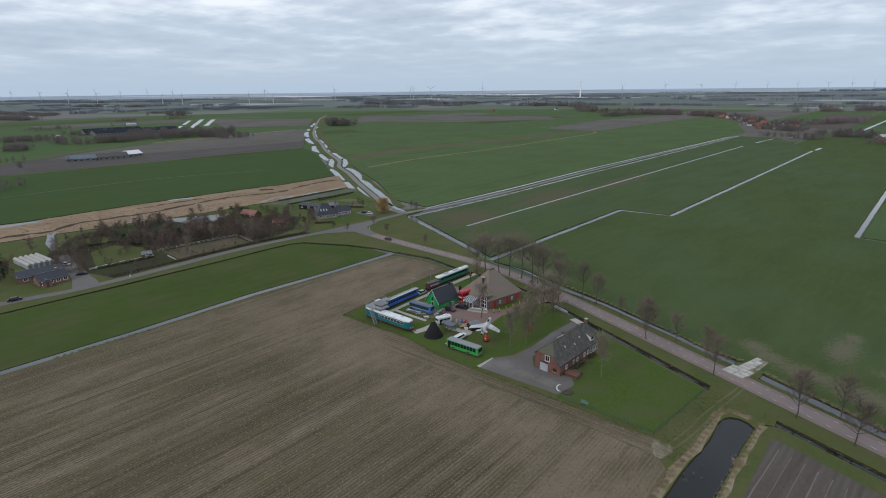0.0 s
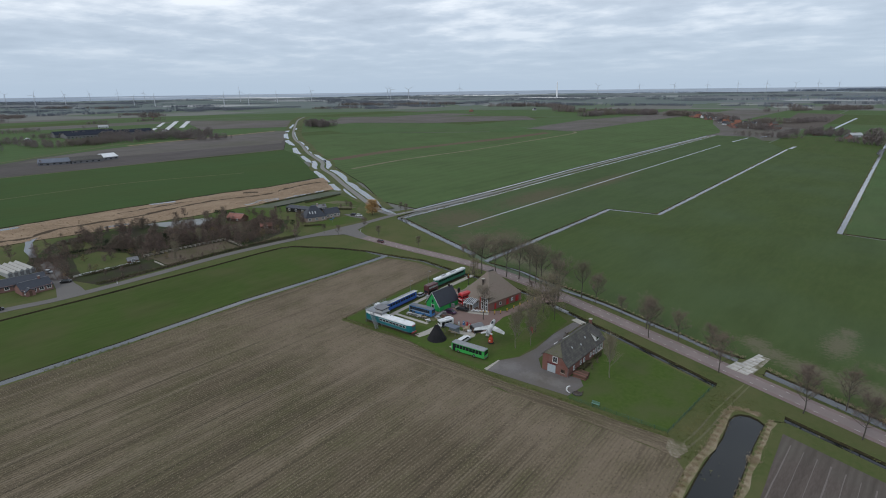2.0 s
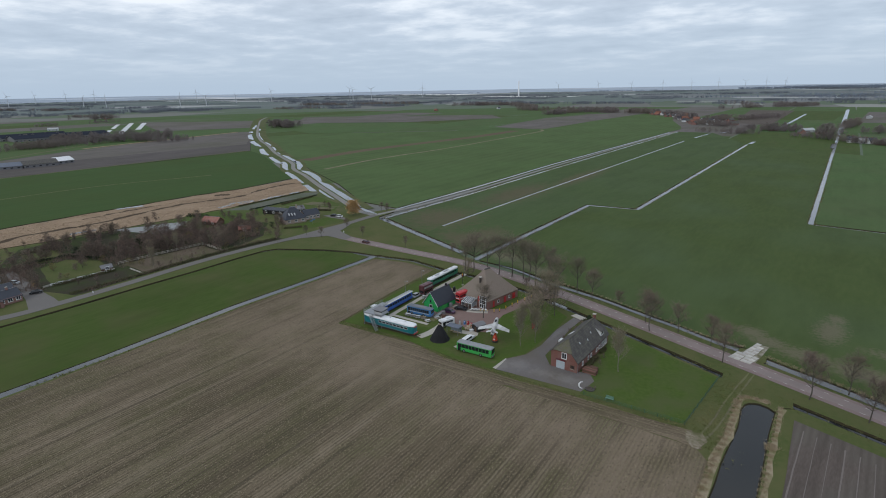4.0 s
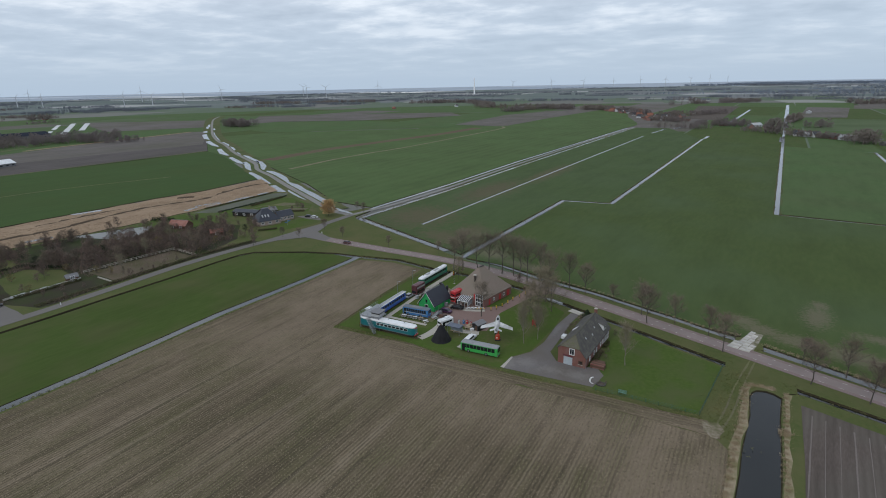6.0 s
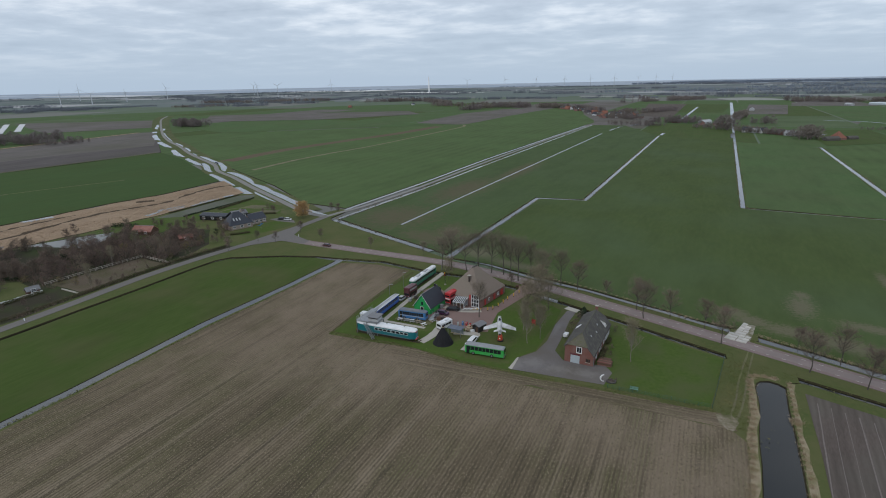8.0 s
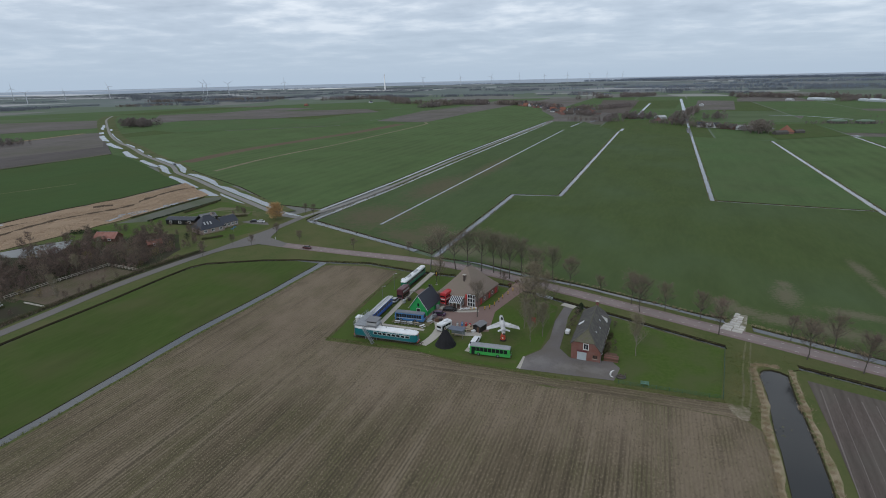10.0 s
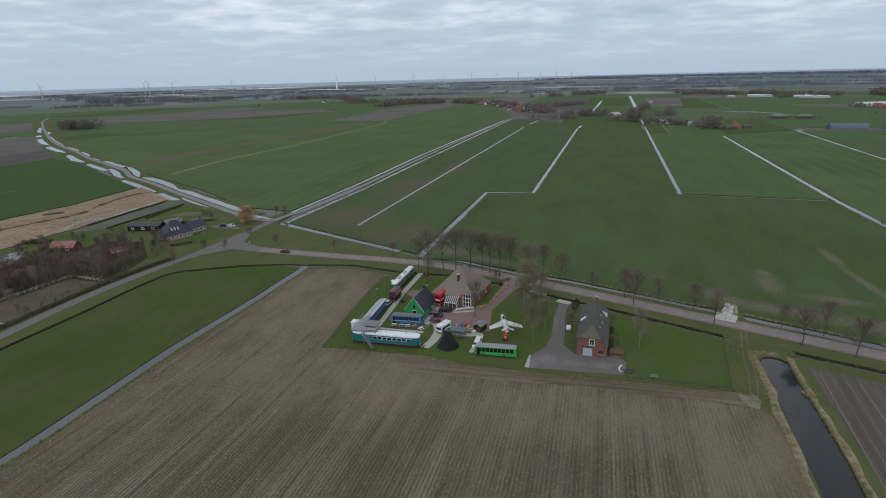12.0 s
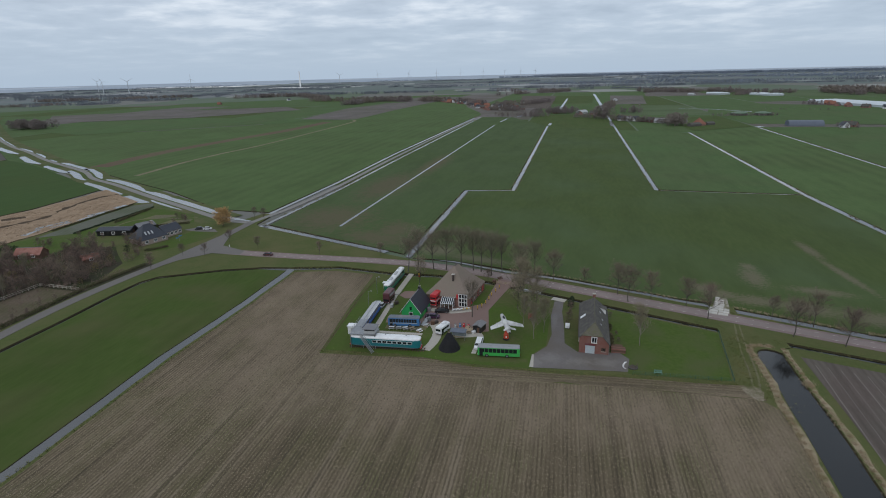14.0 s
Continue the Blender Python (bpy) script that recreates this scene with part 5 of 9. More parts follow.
# ---- the green shed with its dark roof ----
def green_shed():
    t = thing("green_shed", "green wooden shed with a steep dark slate roof", "shed", pose(-50.75, 21.9, 0.08, 0, 0, -12))
    w, d, e, r = 3.2, 10.0, 2.35, 6.7
    part("front_wall", prism([(-w, 0), (w, 0), (w, e), (0, r - 0.15), (-w, e)], 0, 0.16), M["green_wood"], t)
    part("back_wall", prism([(-w, 0), (w, 0), (w, e), (0, r - 0.15), (-w, e)], d - 0.16, d), M["green_wood"], t)
    for s in (-1, 1):
        part("side_wall", box(min(s * w, s * (w - 0.14)), 0.16, 0, max(s * w, s * (w - 0.14)), d - 0.16, e), M["green_wood"], t)
        sl = prism([(0, r), (s * (w + 0.35), e - 0.42), (s * (w + 0.35), e - 0.27), (0, r + 0.16)], -0.35, d + 0.3)
        part("roof_slope", sl, M["solar"], t)
        part("barge_board", prism([(0, r + 0.02), (s * (w + 0.4), e - 0.5), (s * (w + 0.4), e - 0.28), (0, r + 0.2)], -0.42, -0.35), M["white"], t)
    part("ridge_cap", box(-0.15, -0.35, r + 0.08, 0.15, d + 0.3, r + 0.22, bevel=0.04), M["grey_roof"], t)
    part("door", box(-0.55, -0.05, 0.05, 0.55, 0.0, 2.1), M["black"], t)
    part("door_frame", box(-0.7, -0.03, 0.0, 0.7, -0.004, 2.25), M["white"], t)
    part("gable_window", box(-0.35, -0.04, 2.9, 0.35, 0.0, 4.0), M["glass_dark"], t)
    part("side_door", box(w, 2.5, 0.05, w + 0.05, 5.0, 1.9), M["green_bus"], t)
    part("chimney", box(-0.3, d - 1.6, r - 0.6, 0.3, d - 1.0, r + 0.9), M["black"], t)


green_shed()


# ---- the thatched pyramid farmhouse ----
def thatch_roof(hx, hy, eave, top, ridge, over):
    """Four curved thatch slopes rising to a short ridge, with a thick rounded eave."""
    bm = bmesh.new()
    n = 12
    rings = []
    for k in range(n + 1):
        f = k / n
        sag = -0.35 * math.sin(f * math.pi)
        ax = (hx + over) * (1 - f) + 0.12 * f
        ay = (hy + over) * (1 - f) + ridge * f
        z = eave + (top - eave) * f + sag
        ring = []
        c = 5
        for sx, sy in ((1, -1), (1, 1), (-1, 1), (-1, -1)):
            r = min(0.9 * (1 - f) + 0.06, ax * 0.9, ay * 0.9)
            start = {(1, -1): -90, (1, 1): 0, (-1, 1): 90, (-1, -1): 180}[(sx, sy)]
            for i in range(c):
                a = radians(start + 90 * i / (c - 1))
                x, y = sx * (ax - r) + r * math.cos(a), sy * (ay - r) + r * math.sin(a)
                ring.append(bm.verts.new((x, y, z + 0.07 * noise.noise((x * 0.9, y * 0.9, z)))))
        rings.append(ring)
    m = len(rings[0])
    for a, b in zip(rings, rings[1:]):
        for i in range(m):
            bm.faces.new((a[i], a[(i + 1) % m], b[(i + 1) % m], b[i]))
    bm.faces.new(rings[-1])
    under = [bm.verts.new((v.co.x * 0.95, v.co.y * 0.95, v.co.z - 0.4)) for v in rings[0]]
    for i in range(m):
        bm.faces.new((under[i], under[(i + 1) % m], rings[0][(i + 1) % m], rings[0][i]))
    bm.faces.new(under[::-1])
    return bm


def window_part(parent, m, w, h, frame_mat="white", bars=1):
    """A window: frame, glazing bars, panes and a sill."""
    o = part("window", box(-w / 2, -0.05, 0, w / 2, 0.03, h), M["glass_dark"], parent)
    o.matrix_local = m
    bm = bmesh.new()
    for a in (-1, 1):
        add_box(bm, a * w / 2 - 0.09, -0.09, -0.09, a * w / 2 + 0.09, 0.0, h + 0.09)
    for z in (0, h):
        add_box(bm, -w / 2 + 0.09, -0.085, z - 0.08, w / 2 - 0.09, 0.0, z + 0.08)
    for k in range(bars):
        x = -w / 2 + w * (k + 1) / (bars + 1)
        add_box(bm, x - 0.05, -0.08, 0.08, x + 0.05, 0.0, h - 0.08)
    part("window_frame", bm, M[frame_mat], o)
    part("sill", box(-w / 2 - 0.12, -0.16, -0.18, w / 2 + 0.12, 0.0, -0.09), M["concrete"], o)
    return o


FARM = pose(-37.2, 41.0, 0.06, 0, 0, -18)


def farmhouse():
    t = thing("farmhouse", "thatched pyramid-roofed farmhouse with red brick walls", "house", FARM)
    hx, hy, e = 7.6, 8.7, 3.0
    for s in (-1, 1):
        part("side_wall", box(min(s * hx, s * (hx - 0.3)), -hy, 0, max(s * hx, s * (hx - 0.3)), hy, e), M["farm_brick"], t)
        part("end_wall", box(-hx + 0.3, min(s * hy, s * (hy - 0.3)), 0, hx - 0.3, max(s * hy, s * (hy - 0.3)), e), M["farm_brick"], t)
    part("thatched_roof", thatch_roof(hx, hy, e + 0.1, 11.7, 1.3, 0.35), M["thatch"], t)
    part("ridge_cap", box(-0.35, -1.5, 11.2, 0.35, 1.5, 11.75, bevel=0.15), M["roof_tile"], t)
    o = part("chimney", box(-0.3, -0.3, 0, 0.3, 0.3, 2.4, bevel=0.03), M["iron"], t)
    o.location = (0.8, -4.7, 7.2)
    part("chimney_cap", box(-0.55, -0.55, 2.4, 0.55, 0.55, 2.55), M["concrete"], o)
    o = part("roof_window", box(-0.5, -0.04, -0.35, 0.5, 0.04, 0.35), M["glass_dark"], t)
    o.matrix_local = pose(3.4, 3.4, 7.65, 0, 45, 0) @ pose(0, 0, 0, 90, 0, 0)
    # red doors and shutters along the side wall
    for y, w in ((-5.2, 0.9), (1.2, 1.2), (6.4, 1.6)):
        d = part("door", box(hx, y - w / 2, 0.1, hx + 0.07, y + w / 2, 2.3), M["red"], t, "red boarded door")
        part("latch", box(hx + 0.07, y + w * 0.3, 1.05, hx + 0.12, y + w * 0.4, 1.15), M["iron"], d)
    for y in (-2.6, 3.6):
        window_part(t, pose(hx + 0.01, y, 1.1, 0, 0, 90), 0.8, 0.9, "white", 0)
    # tall dormer-like front window with red shutters
    bm = bmesh.new()
    add_box(bm, 4.4, -hy - 0.25, 0.3, 7.2, -hy + 0.1, 4.6)
    part("front_bay", bm, M["glass_dark"], t, "tall glazed front bay")
    bm = bmesh.new()
    for x in (4.35, 5.3, 6.25, 7.2):
        add_box(bm, x - 0.1, -hy - 0.33, 0.2, x + 0.1, -hy - 0.251, 4.7)
    for z in (0.3, 1.8, 3.2, 4.65):
        add_box(bm, 4.46, -hy - 0.325, z - 0.1, 7.09, -hy - 0.251, z + 0.1)
    part("bay_frame", bm, M["white"], t)
    for x in (3.75,):
        part("shutter", box(x - 0.3, -hy - 0.3, 2.6, x + 0.3, -hy - 0.2, 4.4), M["red"], t, "red shutter")
    part("bay_roof", box(4.1, -hy - 0.4, 4.7, 7.4, -hy + 2.6, 4.95, bevel=0.08), M["thatch"], t)
    window_part(t, pose(-1.2, -hy, 1.0), 1.2, 1.3)
    window_part(t, pose(-5.0, -hy, 1.0), 1.2, 1.3)


farmhouse()


def conservatory():
    t = thing("conservatory", "white-framed glass conservatory before the farmhouse", "conservatory", pose(-39.6, 30.2, 0.08, 0, 0, -6) @ Matrix.Scale(0.9, 4))
    sx, sy, h0, h1 = 2.2, 2.0, 2.7, 3.5
    for x in (-sx, -sx / 3, sx / 3, sx):
        part("post", box(x - 0.07, -sy - 0.07, 0, x + 0.07, -sy + 0.07, h0), M["white"], t)
        part("post", box(x - 0.07, sy - 0.07, 0, x + 0.07, sy + 0.07, h1), M["white"], t)
    first = None
    for k in range(7):
        x = -sx + 2 * sx * k / 6
        bm = bmesh.new()
        q = Matrix.Translation((x, 0, (h0 + h1) / 2)) @ pose(0, 0, 0, math.degrees(math.atan2(h1 - h0, 2 * sy)), 0, 0)
        if first is None:
            first = part("rafter", box(-0.09, -sy - 0.25, 0, 0.09, sy + 0.1, 0.14), M["white"], t)
            first.matrix_local = q
        else:
            shared(first, "rafter", q, t)
    q = Matrix.Translation((0, 0, (h0 + h1) / 2 - 0.04)) @ pose(0, 0, 0, math.degrees(math.atan2(h1 - h0, 2 * sy)), 0, 0)
    o = part("glass_roof", box(-sx, -sy - 0.2, 0, sx, sy, 0.03), M["glass_dark"], t)
    o.matrix_local = q
    part("gutter", box(-sx - 0.1, -sy - 0.3, h0 - 0.12, sx + 0.1, -sy - 0.12, h0 + 0.02), M["white"], t)
    for s in (-1, 1):
        part("side_rail", box(s * sx - 0.06, -sy, 0.85, s * sx + 0.06, sy, 0.97), M["white"], t)
        part("side_glass", box(s * sx - 0.015, -sy + 0.1, 0.97, s * sx + 0.015, sy - 0.1, h0 - 0.1), M["clear"], t)
    part("front_rail", box(-sx, -sy - 0.05, 0.85, -0.5, -sy + 0.05, 0.97), M["white"], t)
    part("inner_wall", box(-sx, sy + 0.02, 0, sx, sy + 0.12, h1 - 0.2), M["wood_pale"], t)


conservatory()
strip("terrace", "pale paved terrace with white tables", "terrace", [(-45.0, 28.9), (-38, 27.2), (-32.0, 29.2)], (2.2, 3.4), 0.12, M["concrete"], thick=0.1)
random.seed(5)
for k in range(5):
    x, y = -37.2 + k * 1.15, 27.6 + 0.3 * k
    t = thing("terrace_table", "small white table with chairs on the terrace", "table", pose(x, y, 0.12, 0, 0, random.uniform(0, 90)), "terrace tables")
    part("tabletop", lathe([(0.42, 0.71), (0.45, 0.73), (0.42, 0.75)], 14), M["white"], t)
    part("leg", tube((0, 0, 0), (0, 0, 0.71), 0.04, n=8), M["steel"], t)
    part("foot", lathe([(0.25, 0), (0.22, 0.04)], 12), M["steel"], t)
    for s in (-1, 1):
        t2 = thing("terrace_chair", "small yellow chair on the terrace" if k > 2 else "small white chair on the terrace", "chair", pose(x + s * 0.55, y + s * 0.35, 0.12, 0, 0, 30 + 90 * s), "terrace chairs")
        cm = M["yellow"] if k > 2 else M["white"]
        part("seat", box(-0.22, -0.22, 0.42, 0.22, 0.22, 0.46), cm, t2)
        part("backrest", box(-0.22, 0.19, 0.46, 0.22, 0.23, 0.9), cm, t2)
        for a in (-0.18, 0.18):
            for b in (-0.18, 0.18):
                part("leg", box(a - 0.02, b - 0.02, 0, a + 0.02, b + 0.02, 0.42), M["steel"], t2)

# painted posts along the yard
for x, y in ((-29.6, 29.2), (-28.2, 30.9), (-26.9, 33.6), (-25.8, 37.0), (-24.9, 40.4), (-23.4, 44.0), (-22.0, 47.6)):
    t = thing("bollard_post", "yellow painted wooden post beside the yard", "post", pose(x, y, 0.05) @ Matrix.Diagonal((0.8, 0.8, 0.95, 1)), "painted posts")
    part("base", tube((0, 0, 0), (0, 0, 0.35), 0.2, n=10), M["wood_brown"], t)
    part("shaft", tube((0, 0, 0.45), (0, 0, 1.25), 0.18, n=10), M["yellow"], t)
    part("cap", lathe([(0.22, 1.25), (0.24, 1.35), (0.12, 1.5)], 10), M["yellow"], t)
t = thing("fence", "low wooden rail fence at the yard entrance", "fence", pose(-20.5, 51.5, 0.08, 0, 0, -20))
for x in (-2.5, -0.8, 0.9, 2.6):
    part("post", box(x - 0.08, -0.08, 0, x + 0.08, 0.08, 1.1), M["wood_pale"], t)
for z in (0.45, 0.9):
    part("rail", box(-2.6, -0.05, z - 0.07, 2.7, 0.05, z + 0.07), M["wood_pale"], t)
t = thing("garden_sculpture", "black round garden sculpture on the paving", "sculpture", pose(-50.6, 40.6, 0.08))
part("base", lathe([(0.9, 0), (0.9, 0.3), (0.5, 0.4)], 14), M["concrete"], t)
part("drum", lathe([(0.5, 0.4), (0.6, 1.6), (0.45, 2.2), (0.2, 2.6)], 14), M["black"], t)
t = thing("red_sign", "red signboard on two posts on the lawn", "sign", pose(-12.9, 21.8, 0.04, 0, 0, -25))
part("board", box(-0.7, -0.05, 0.7, 0.7, 0.05, 2.1, bevel=0.02), M["red"], t)
for x in (-0.55, 0.55):
    part("post", box(x - 0.06, 0.05, 0, x + 0.06, 0.15, 2.2), M["red"], t)
for x, y, h in ((-66.1, 30.0, 6.0), (-65.6, 42.0, 6.4), (-57.4, 64.6, 4.5)):
    t = thing("lamp_post", "slim grey lamp post beside the carriages", "lamp post", pose(x, y, 0.04), "lamp posts")
    part("pole", tube((0, 0, 0), (0, 0, h), 0.09, 0.05, 8), M["steel"], t)
    part("arm", tube((0, 0, h - 0.1), (0.9, 0, h + 0.05), 0.04, n=6), M["steel"], t)
    part("lantern", box(0.6, -0.14, h - 0.02, 1.3, 0.14, h + 0.12, bevel=0.04), M["light_grey"], t)


# ---- small clutter on the museum lot ----
t = thing("storage_box", "white box-shaped store beside the green carriage", "hut", pose(-63.5, 47.6, 0.04, 0, 0, -8))
part("body", box(-0.7, -0.6, 0, 0.7, 0.6, 2.1, bevel=0.04), M["light_grey"], t)
part("roof", box(-1.0, -0.9, 2.1, 1.0, 0.9, 2.3, bevel=0.05), M["white"], t)
part("door", box(0.0, -0.64, 0.05, 0.6, -0.59, 1.9), M["grey_roof"], t)
# an old railway signal on the lawn behind the shed
t = thing("railway_signal", "black railway signal mast with amber lamps on the lawn", "signal", pose(-51.2, 49.5, 0.04, 0, 0, -8))
part("foot", box(-0.35, -0.35, 0, 0.35, 0.35, 0.25, bevel=0.04), M["concrete"], t)
part("mast", tube((0, 0, 0.2), (0, 0, 5.2), 0.09, 0.07, 10), M["black"], t)
board = part("signal_board", box(-0.55, -0.08, 3.6, 0.55, 0.06, 5.4, bevel=0.06), M["black"], t)
for z, c_ in ((3.95, "red"), (4.5, "yellow"), (5.05, "yellow")):
    o = part("lamp", lathe([(0.17, 0.0), (0.19, 0.1), (0.0, 0.14)], 14), M[c_], board)
    o.matrix_local = pose(0, -0.1, z, 90, 0, 0)
for z in (0.9, 1.5, 2.1, 2.7):
    part("rung", tube((-0.25, 0.05, z), (0.25, 0.05, z), 0.025, n=6), M["steel"], t)
# wooden seats beside the road gate
for k, (x, y) in enumerate(((-21.4, 57.2), (-23.6, 54.0))):
    b = thing("picnic_table", "brown wooden picnic table beside the yard gate", "table", pose(x, y, 0.09, 0, 0, 40 + 50 * k), "picnic tables")
    part("tabletop", box(-0.8, -0.35, 0.7, 0.8, 0.35, 0.76), M["wood_brown"], b)
    for s in (-1, 1):
        part("seat", box(-0.8, s * 0.72 - 0.13, 0.42, 0.8, s * 0.72 + 0.13, 0.47), M["wood_brown"], b)
        part("trestle", box(s * 0.55 - 0.04, -0.75, 0, s * 0.55 + 0.04, 0.75, 0.42), M["wood_brown"], b)
# low railings and tables before the blue bus
t = thing("railing", "low grey metal railing before the blue bus", "railing", pose(-52.0, 13.4, 0.06, 0, 0, -3))
for k in range(9):
    part("post", box(-4.4 + 1.1 * k - 0.04, -0.04, 0, -4.4 + 1.1 * k + 0.04, 0.04, 1.0), M["steel"], t)
for z in (0.5, 0.96):
    part("rail", box(-4.5, -0.03, z - 0.04, 4.5, 0.03, z + 0.04), M["steel"], t)
for k, (x, y, c_) in enumerate(((-55.8, 14.4, "white"), (-53.6, 14.3, "light_grey"), (-51.6, 14.2, "white"), (-49.4, 14.1, "wood_pale"), (-47.0, 12.6, "white"), (-45.2, 16.2, "light_grey"))):
    b = thing("picnic_table", "weathered grey picnic table before the blue bus" if c_ != "white" else "white painted picnic table before the blue bus", "table", pose(x, y, 0.1, 0, 0, 13 * k), "picnic tables")
    part("tabletop", box(-0.8, -0.35, 0.7, 0.8, 0.35, 0.76), M[c_], b)
    for s in (-1, 1):
        part("seat", box(-0.8, s * 0.72 - 0.13, 0.42, 0.8, s * 0.72 + 0.13, 0.47), M[c_], b)
        part("trestle", box(s * 0.55 - 0.04, -0.75, 0, s * 0.55 + 0.04, 0.75, 0.42), M["wood_pale"], b)
# steel stair up to the blue bus and the shed
t = thing("display_ramp", "grey steel ramp between the blue bus and the shed", "ramp", pose(-45.8, 18.6, 0.06, 0, 0, 70))
part("deck", prism([(-2.0, 0.1), (2.0, 1.1), (2.0, 1.2), (-2.0, 0.2)], -0.6, 0.6), M["steel"], t)
for x in (-1.2, 0.4, 1.9):
    for y in (-0.55, 0.55):
        part("post", box(x - 0.04, y - 0.04, 0, x + 0.04, y + 0.04, 2.0 + 0.25 * x), M["steel"], t)
for x, y, h, c_ in ((-43.4, 17.6, 1.1, "wood_brown"), (-42.4, 18.4, 0.8, "iron"), (-41.0, 16.8, 0.9, "wood_pale"), (-44.8, 20.0, 1.3, "grey_roof"), (-31.8, 12.8, 0.9, "wood_pale"), (-31.0, 13.4, 0.7, "wood_pale"), (-30.6, 12.2, 0.6, "white"), (-49.4, 28.0, 1.2, "iron"), (-45.6, 27.4, 1.4, "grey_roof"), (-57.2, 33.0, 1.0, "iron"), (-58.4, 30.4, 1.1, "light_grey")):
    b = thing("crate", {"wood_pale": "pale wooden crate on the yard", "wood_brown": "brown wooden crate on the yard", "iron": "rusty iron chest on the yard", "grey_roof": "grey metal chest on the yard", "white": "white wooden crate on the yard", "light_grey": "light grey box on the yard"}[c_], "crate", pose(x, y, 0.09, 0, 0, (x * 31) % 90), "yard clutter")
    part("body", box(-0.6, -0.4, 0.05, 0.6, 0.4, h, bevel=0.03), M[c_], b)
    part("lid", box(-0.64, -0.44, h, 0.64, 0.44, h + 0.08, bevel=0.02), M[c_], b)
    for a in (-0.5, 0.5):
        part("foot", box(a - 0.06, -0.4, 0, a + 0.06, 0.4, 0.05), M["iron"], b)


# ---- the brick barn, its yard and lawn ----
def roof_plate(parent, pts, material, name="roof_slope", thick=0.18):
    """A roof slope from its corners, with thickness."""
    bm = bmesh.new()
    up = [bm.verts.new(p) for p in pts]
    n = (Vector(pts[1]) - Vector(pts[0])).cross(Vector(pts[2]) - Vector(pts[0])).normalized()
    if n.z < 0:
        n = -n
    dn = [bm.verts.new(Vector(p) - n * thick) for p in pts]
    bm.faces.new(up)
    bm.faces.new(dn[::-1])
    for k in range(len(pts)):
        bm.faces.new((up[k - 1], dn[k - 1], dn[k], up[k]))
    bmesh.ops.recalc_face_normals(bm, faces=bm.faces[:])
    return part(name, bm, material, parent)


def barn():
    t = thing("barn", "long red brick barn with a grey tiled half-hipped roof", "barn", pose(2.6, 0.7, 0.07, 0, 0, -10))
    # the yard side's wall is lower than the driveway side's
    w, L, r, hz = 3.95, 22.5, 8.3, 5.4
    fall = {1: 1.24, -1: 0.845}
    eave = {k: r - fall[k] * (w + 0.25) for k in fall}
    top = {k: r - fall[k] * w - 0.08 for k in fall}
    hip = {k: k * (r - hz) / fall[k] for k in fall}
    for y0, y1 in ((0, 0.35), (L - 0.35, L)):
        part("gable_wall", prism([(-w, 0), (w, 0), (w, top[1]), (hip[1], hz - 0.1), (hip[-1], hz - 0.1), (-w, top[-1])], y0, y1), M["brick"], t)
    o = 0.3
    for s in (-1, 1):
        part("side_wall", box(min(s * w, s * (w - 0.3)), 0.35, 0, max(s * w, s * (w - 0.3)), L - 0.35, top[s]), M["brick"], t)
        roof_plate(t, [(s * (w + 0.25), -o, eave[s]), (s * (w + 0.25), L + o, eave[s]), (hip[s], L + o, hz), (0, L - 2.4, r), (0, 2.4, r), (hip[s], -o, hz)], M["roof_tile"])
        part("gutter", box(s * (w + 0.32) - 0.08, -o, eave[s] - 0.16, s * (w + 0.32) + 0.08, L + o, eave[s] - 0.03), M["iron"], t)
        part("hip_tiles", tube((hip[s], -o, hz + 0.03), (0, 2.4, r + 0.05), 0.1, n=6), M["moss_tile"], t)
    roof_plate(t, [(hip[-1], -o, hz), (hip[1], -o, hz), (0, 2.4, r)], M["moss_tile"], "hip_slope")
    roof_plate(t, [(hip[-1], L + o, hz), (hip[1], L + o, hz), (0, L - 2.4, r)], M["roof_tile"], "hip_slope")
    part("ridge_tiles", box(-0.1, 2.3, r - 0.04, 0.1, L - 2.3, r + 0.07, bevel=0.04), M["moss_tile"], t)
    c = part("chimney", box(-0.4, L - 2.2, r - 1.4, 0.4, L - 1.4, r + 0.9, bevel=0.03), M["brick"], t)
    part("chimney_cap", box(-0.48, L - 2.28, r + 0.9, 0.48, L - 1.32, r + 1.05), M["concrete"], c)
    # front: garage door, tall gable window, small window
    g = part("garage_door", box(-2.25, -0.06, 0.02, 0.25, 0.0, 2.35), M["garage"], t, "pale grey-blue garage door")
    for k in range(1, 5):
        part("door_panel", box(-2.2, -0.075, 0.06 + 0.47 * k - 0.45, 0.2, -0.062, 0.06 + 0.47 * k - 0.03), M["garage"], g)
    part("lintel", box(-2.45, -0.08, 2.45, 0.45, -0.003, 2.95), M["maroon"], t, "maroon timber lintel board")
    window_part(t, pose(0.0, -0.01, 3.3), 1.35, 1.7, "white", 1)
    window_part(t, pose(2.55, -0.01, 1.0), 1.1, 0.95, "wood_brown", 2)
    # side windows and the pale band of stable doors
    for k in (0, 2, 3, 5, 6):
        y = 3.6 + k * 2.0
        window_part(t, pose(w + 0.01, y, 1.0, 0, 0, 90), 0.8, 1.1, "white", 1)
    for k in range(4):
        window_part(t, pose(-w - 0.01, 4.5 + 4.5 * k, 1.4, 0, 0, -90), 0.8, 0.8, "white", 0)
    for k in range(3):
        window_part(t, pose(w + 0.01, 17.4 + k * 1.75, 0.6, 0, 0, 90), 1.1, 2.0, "white", 1)
    # dormer with a white front on the yard side
    d = part("dormer", prism([(0, 4.1), (0, 5.5), (-1.9, 6.3), (-1.9, 4.1)], 17.6, 19.6), M["white"], t, "white boarded dormer")
    d.location = (w - 0.4, 0, 0)
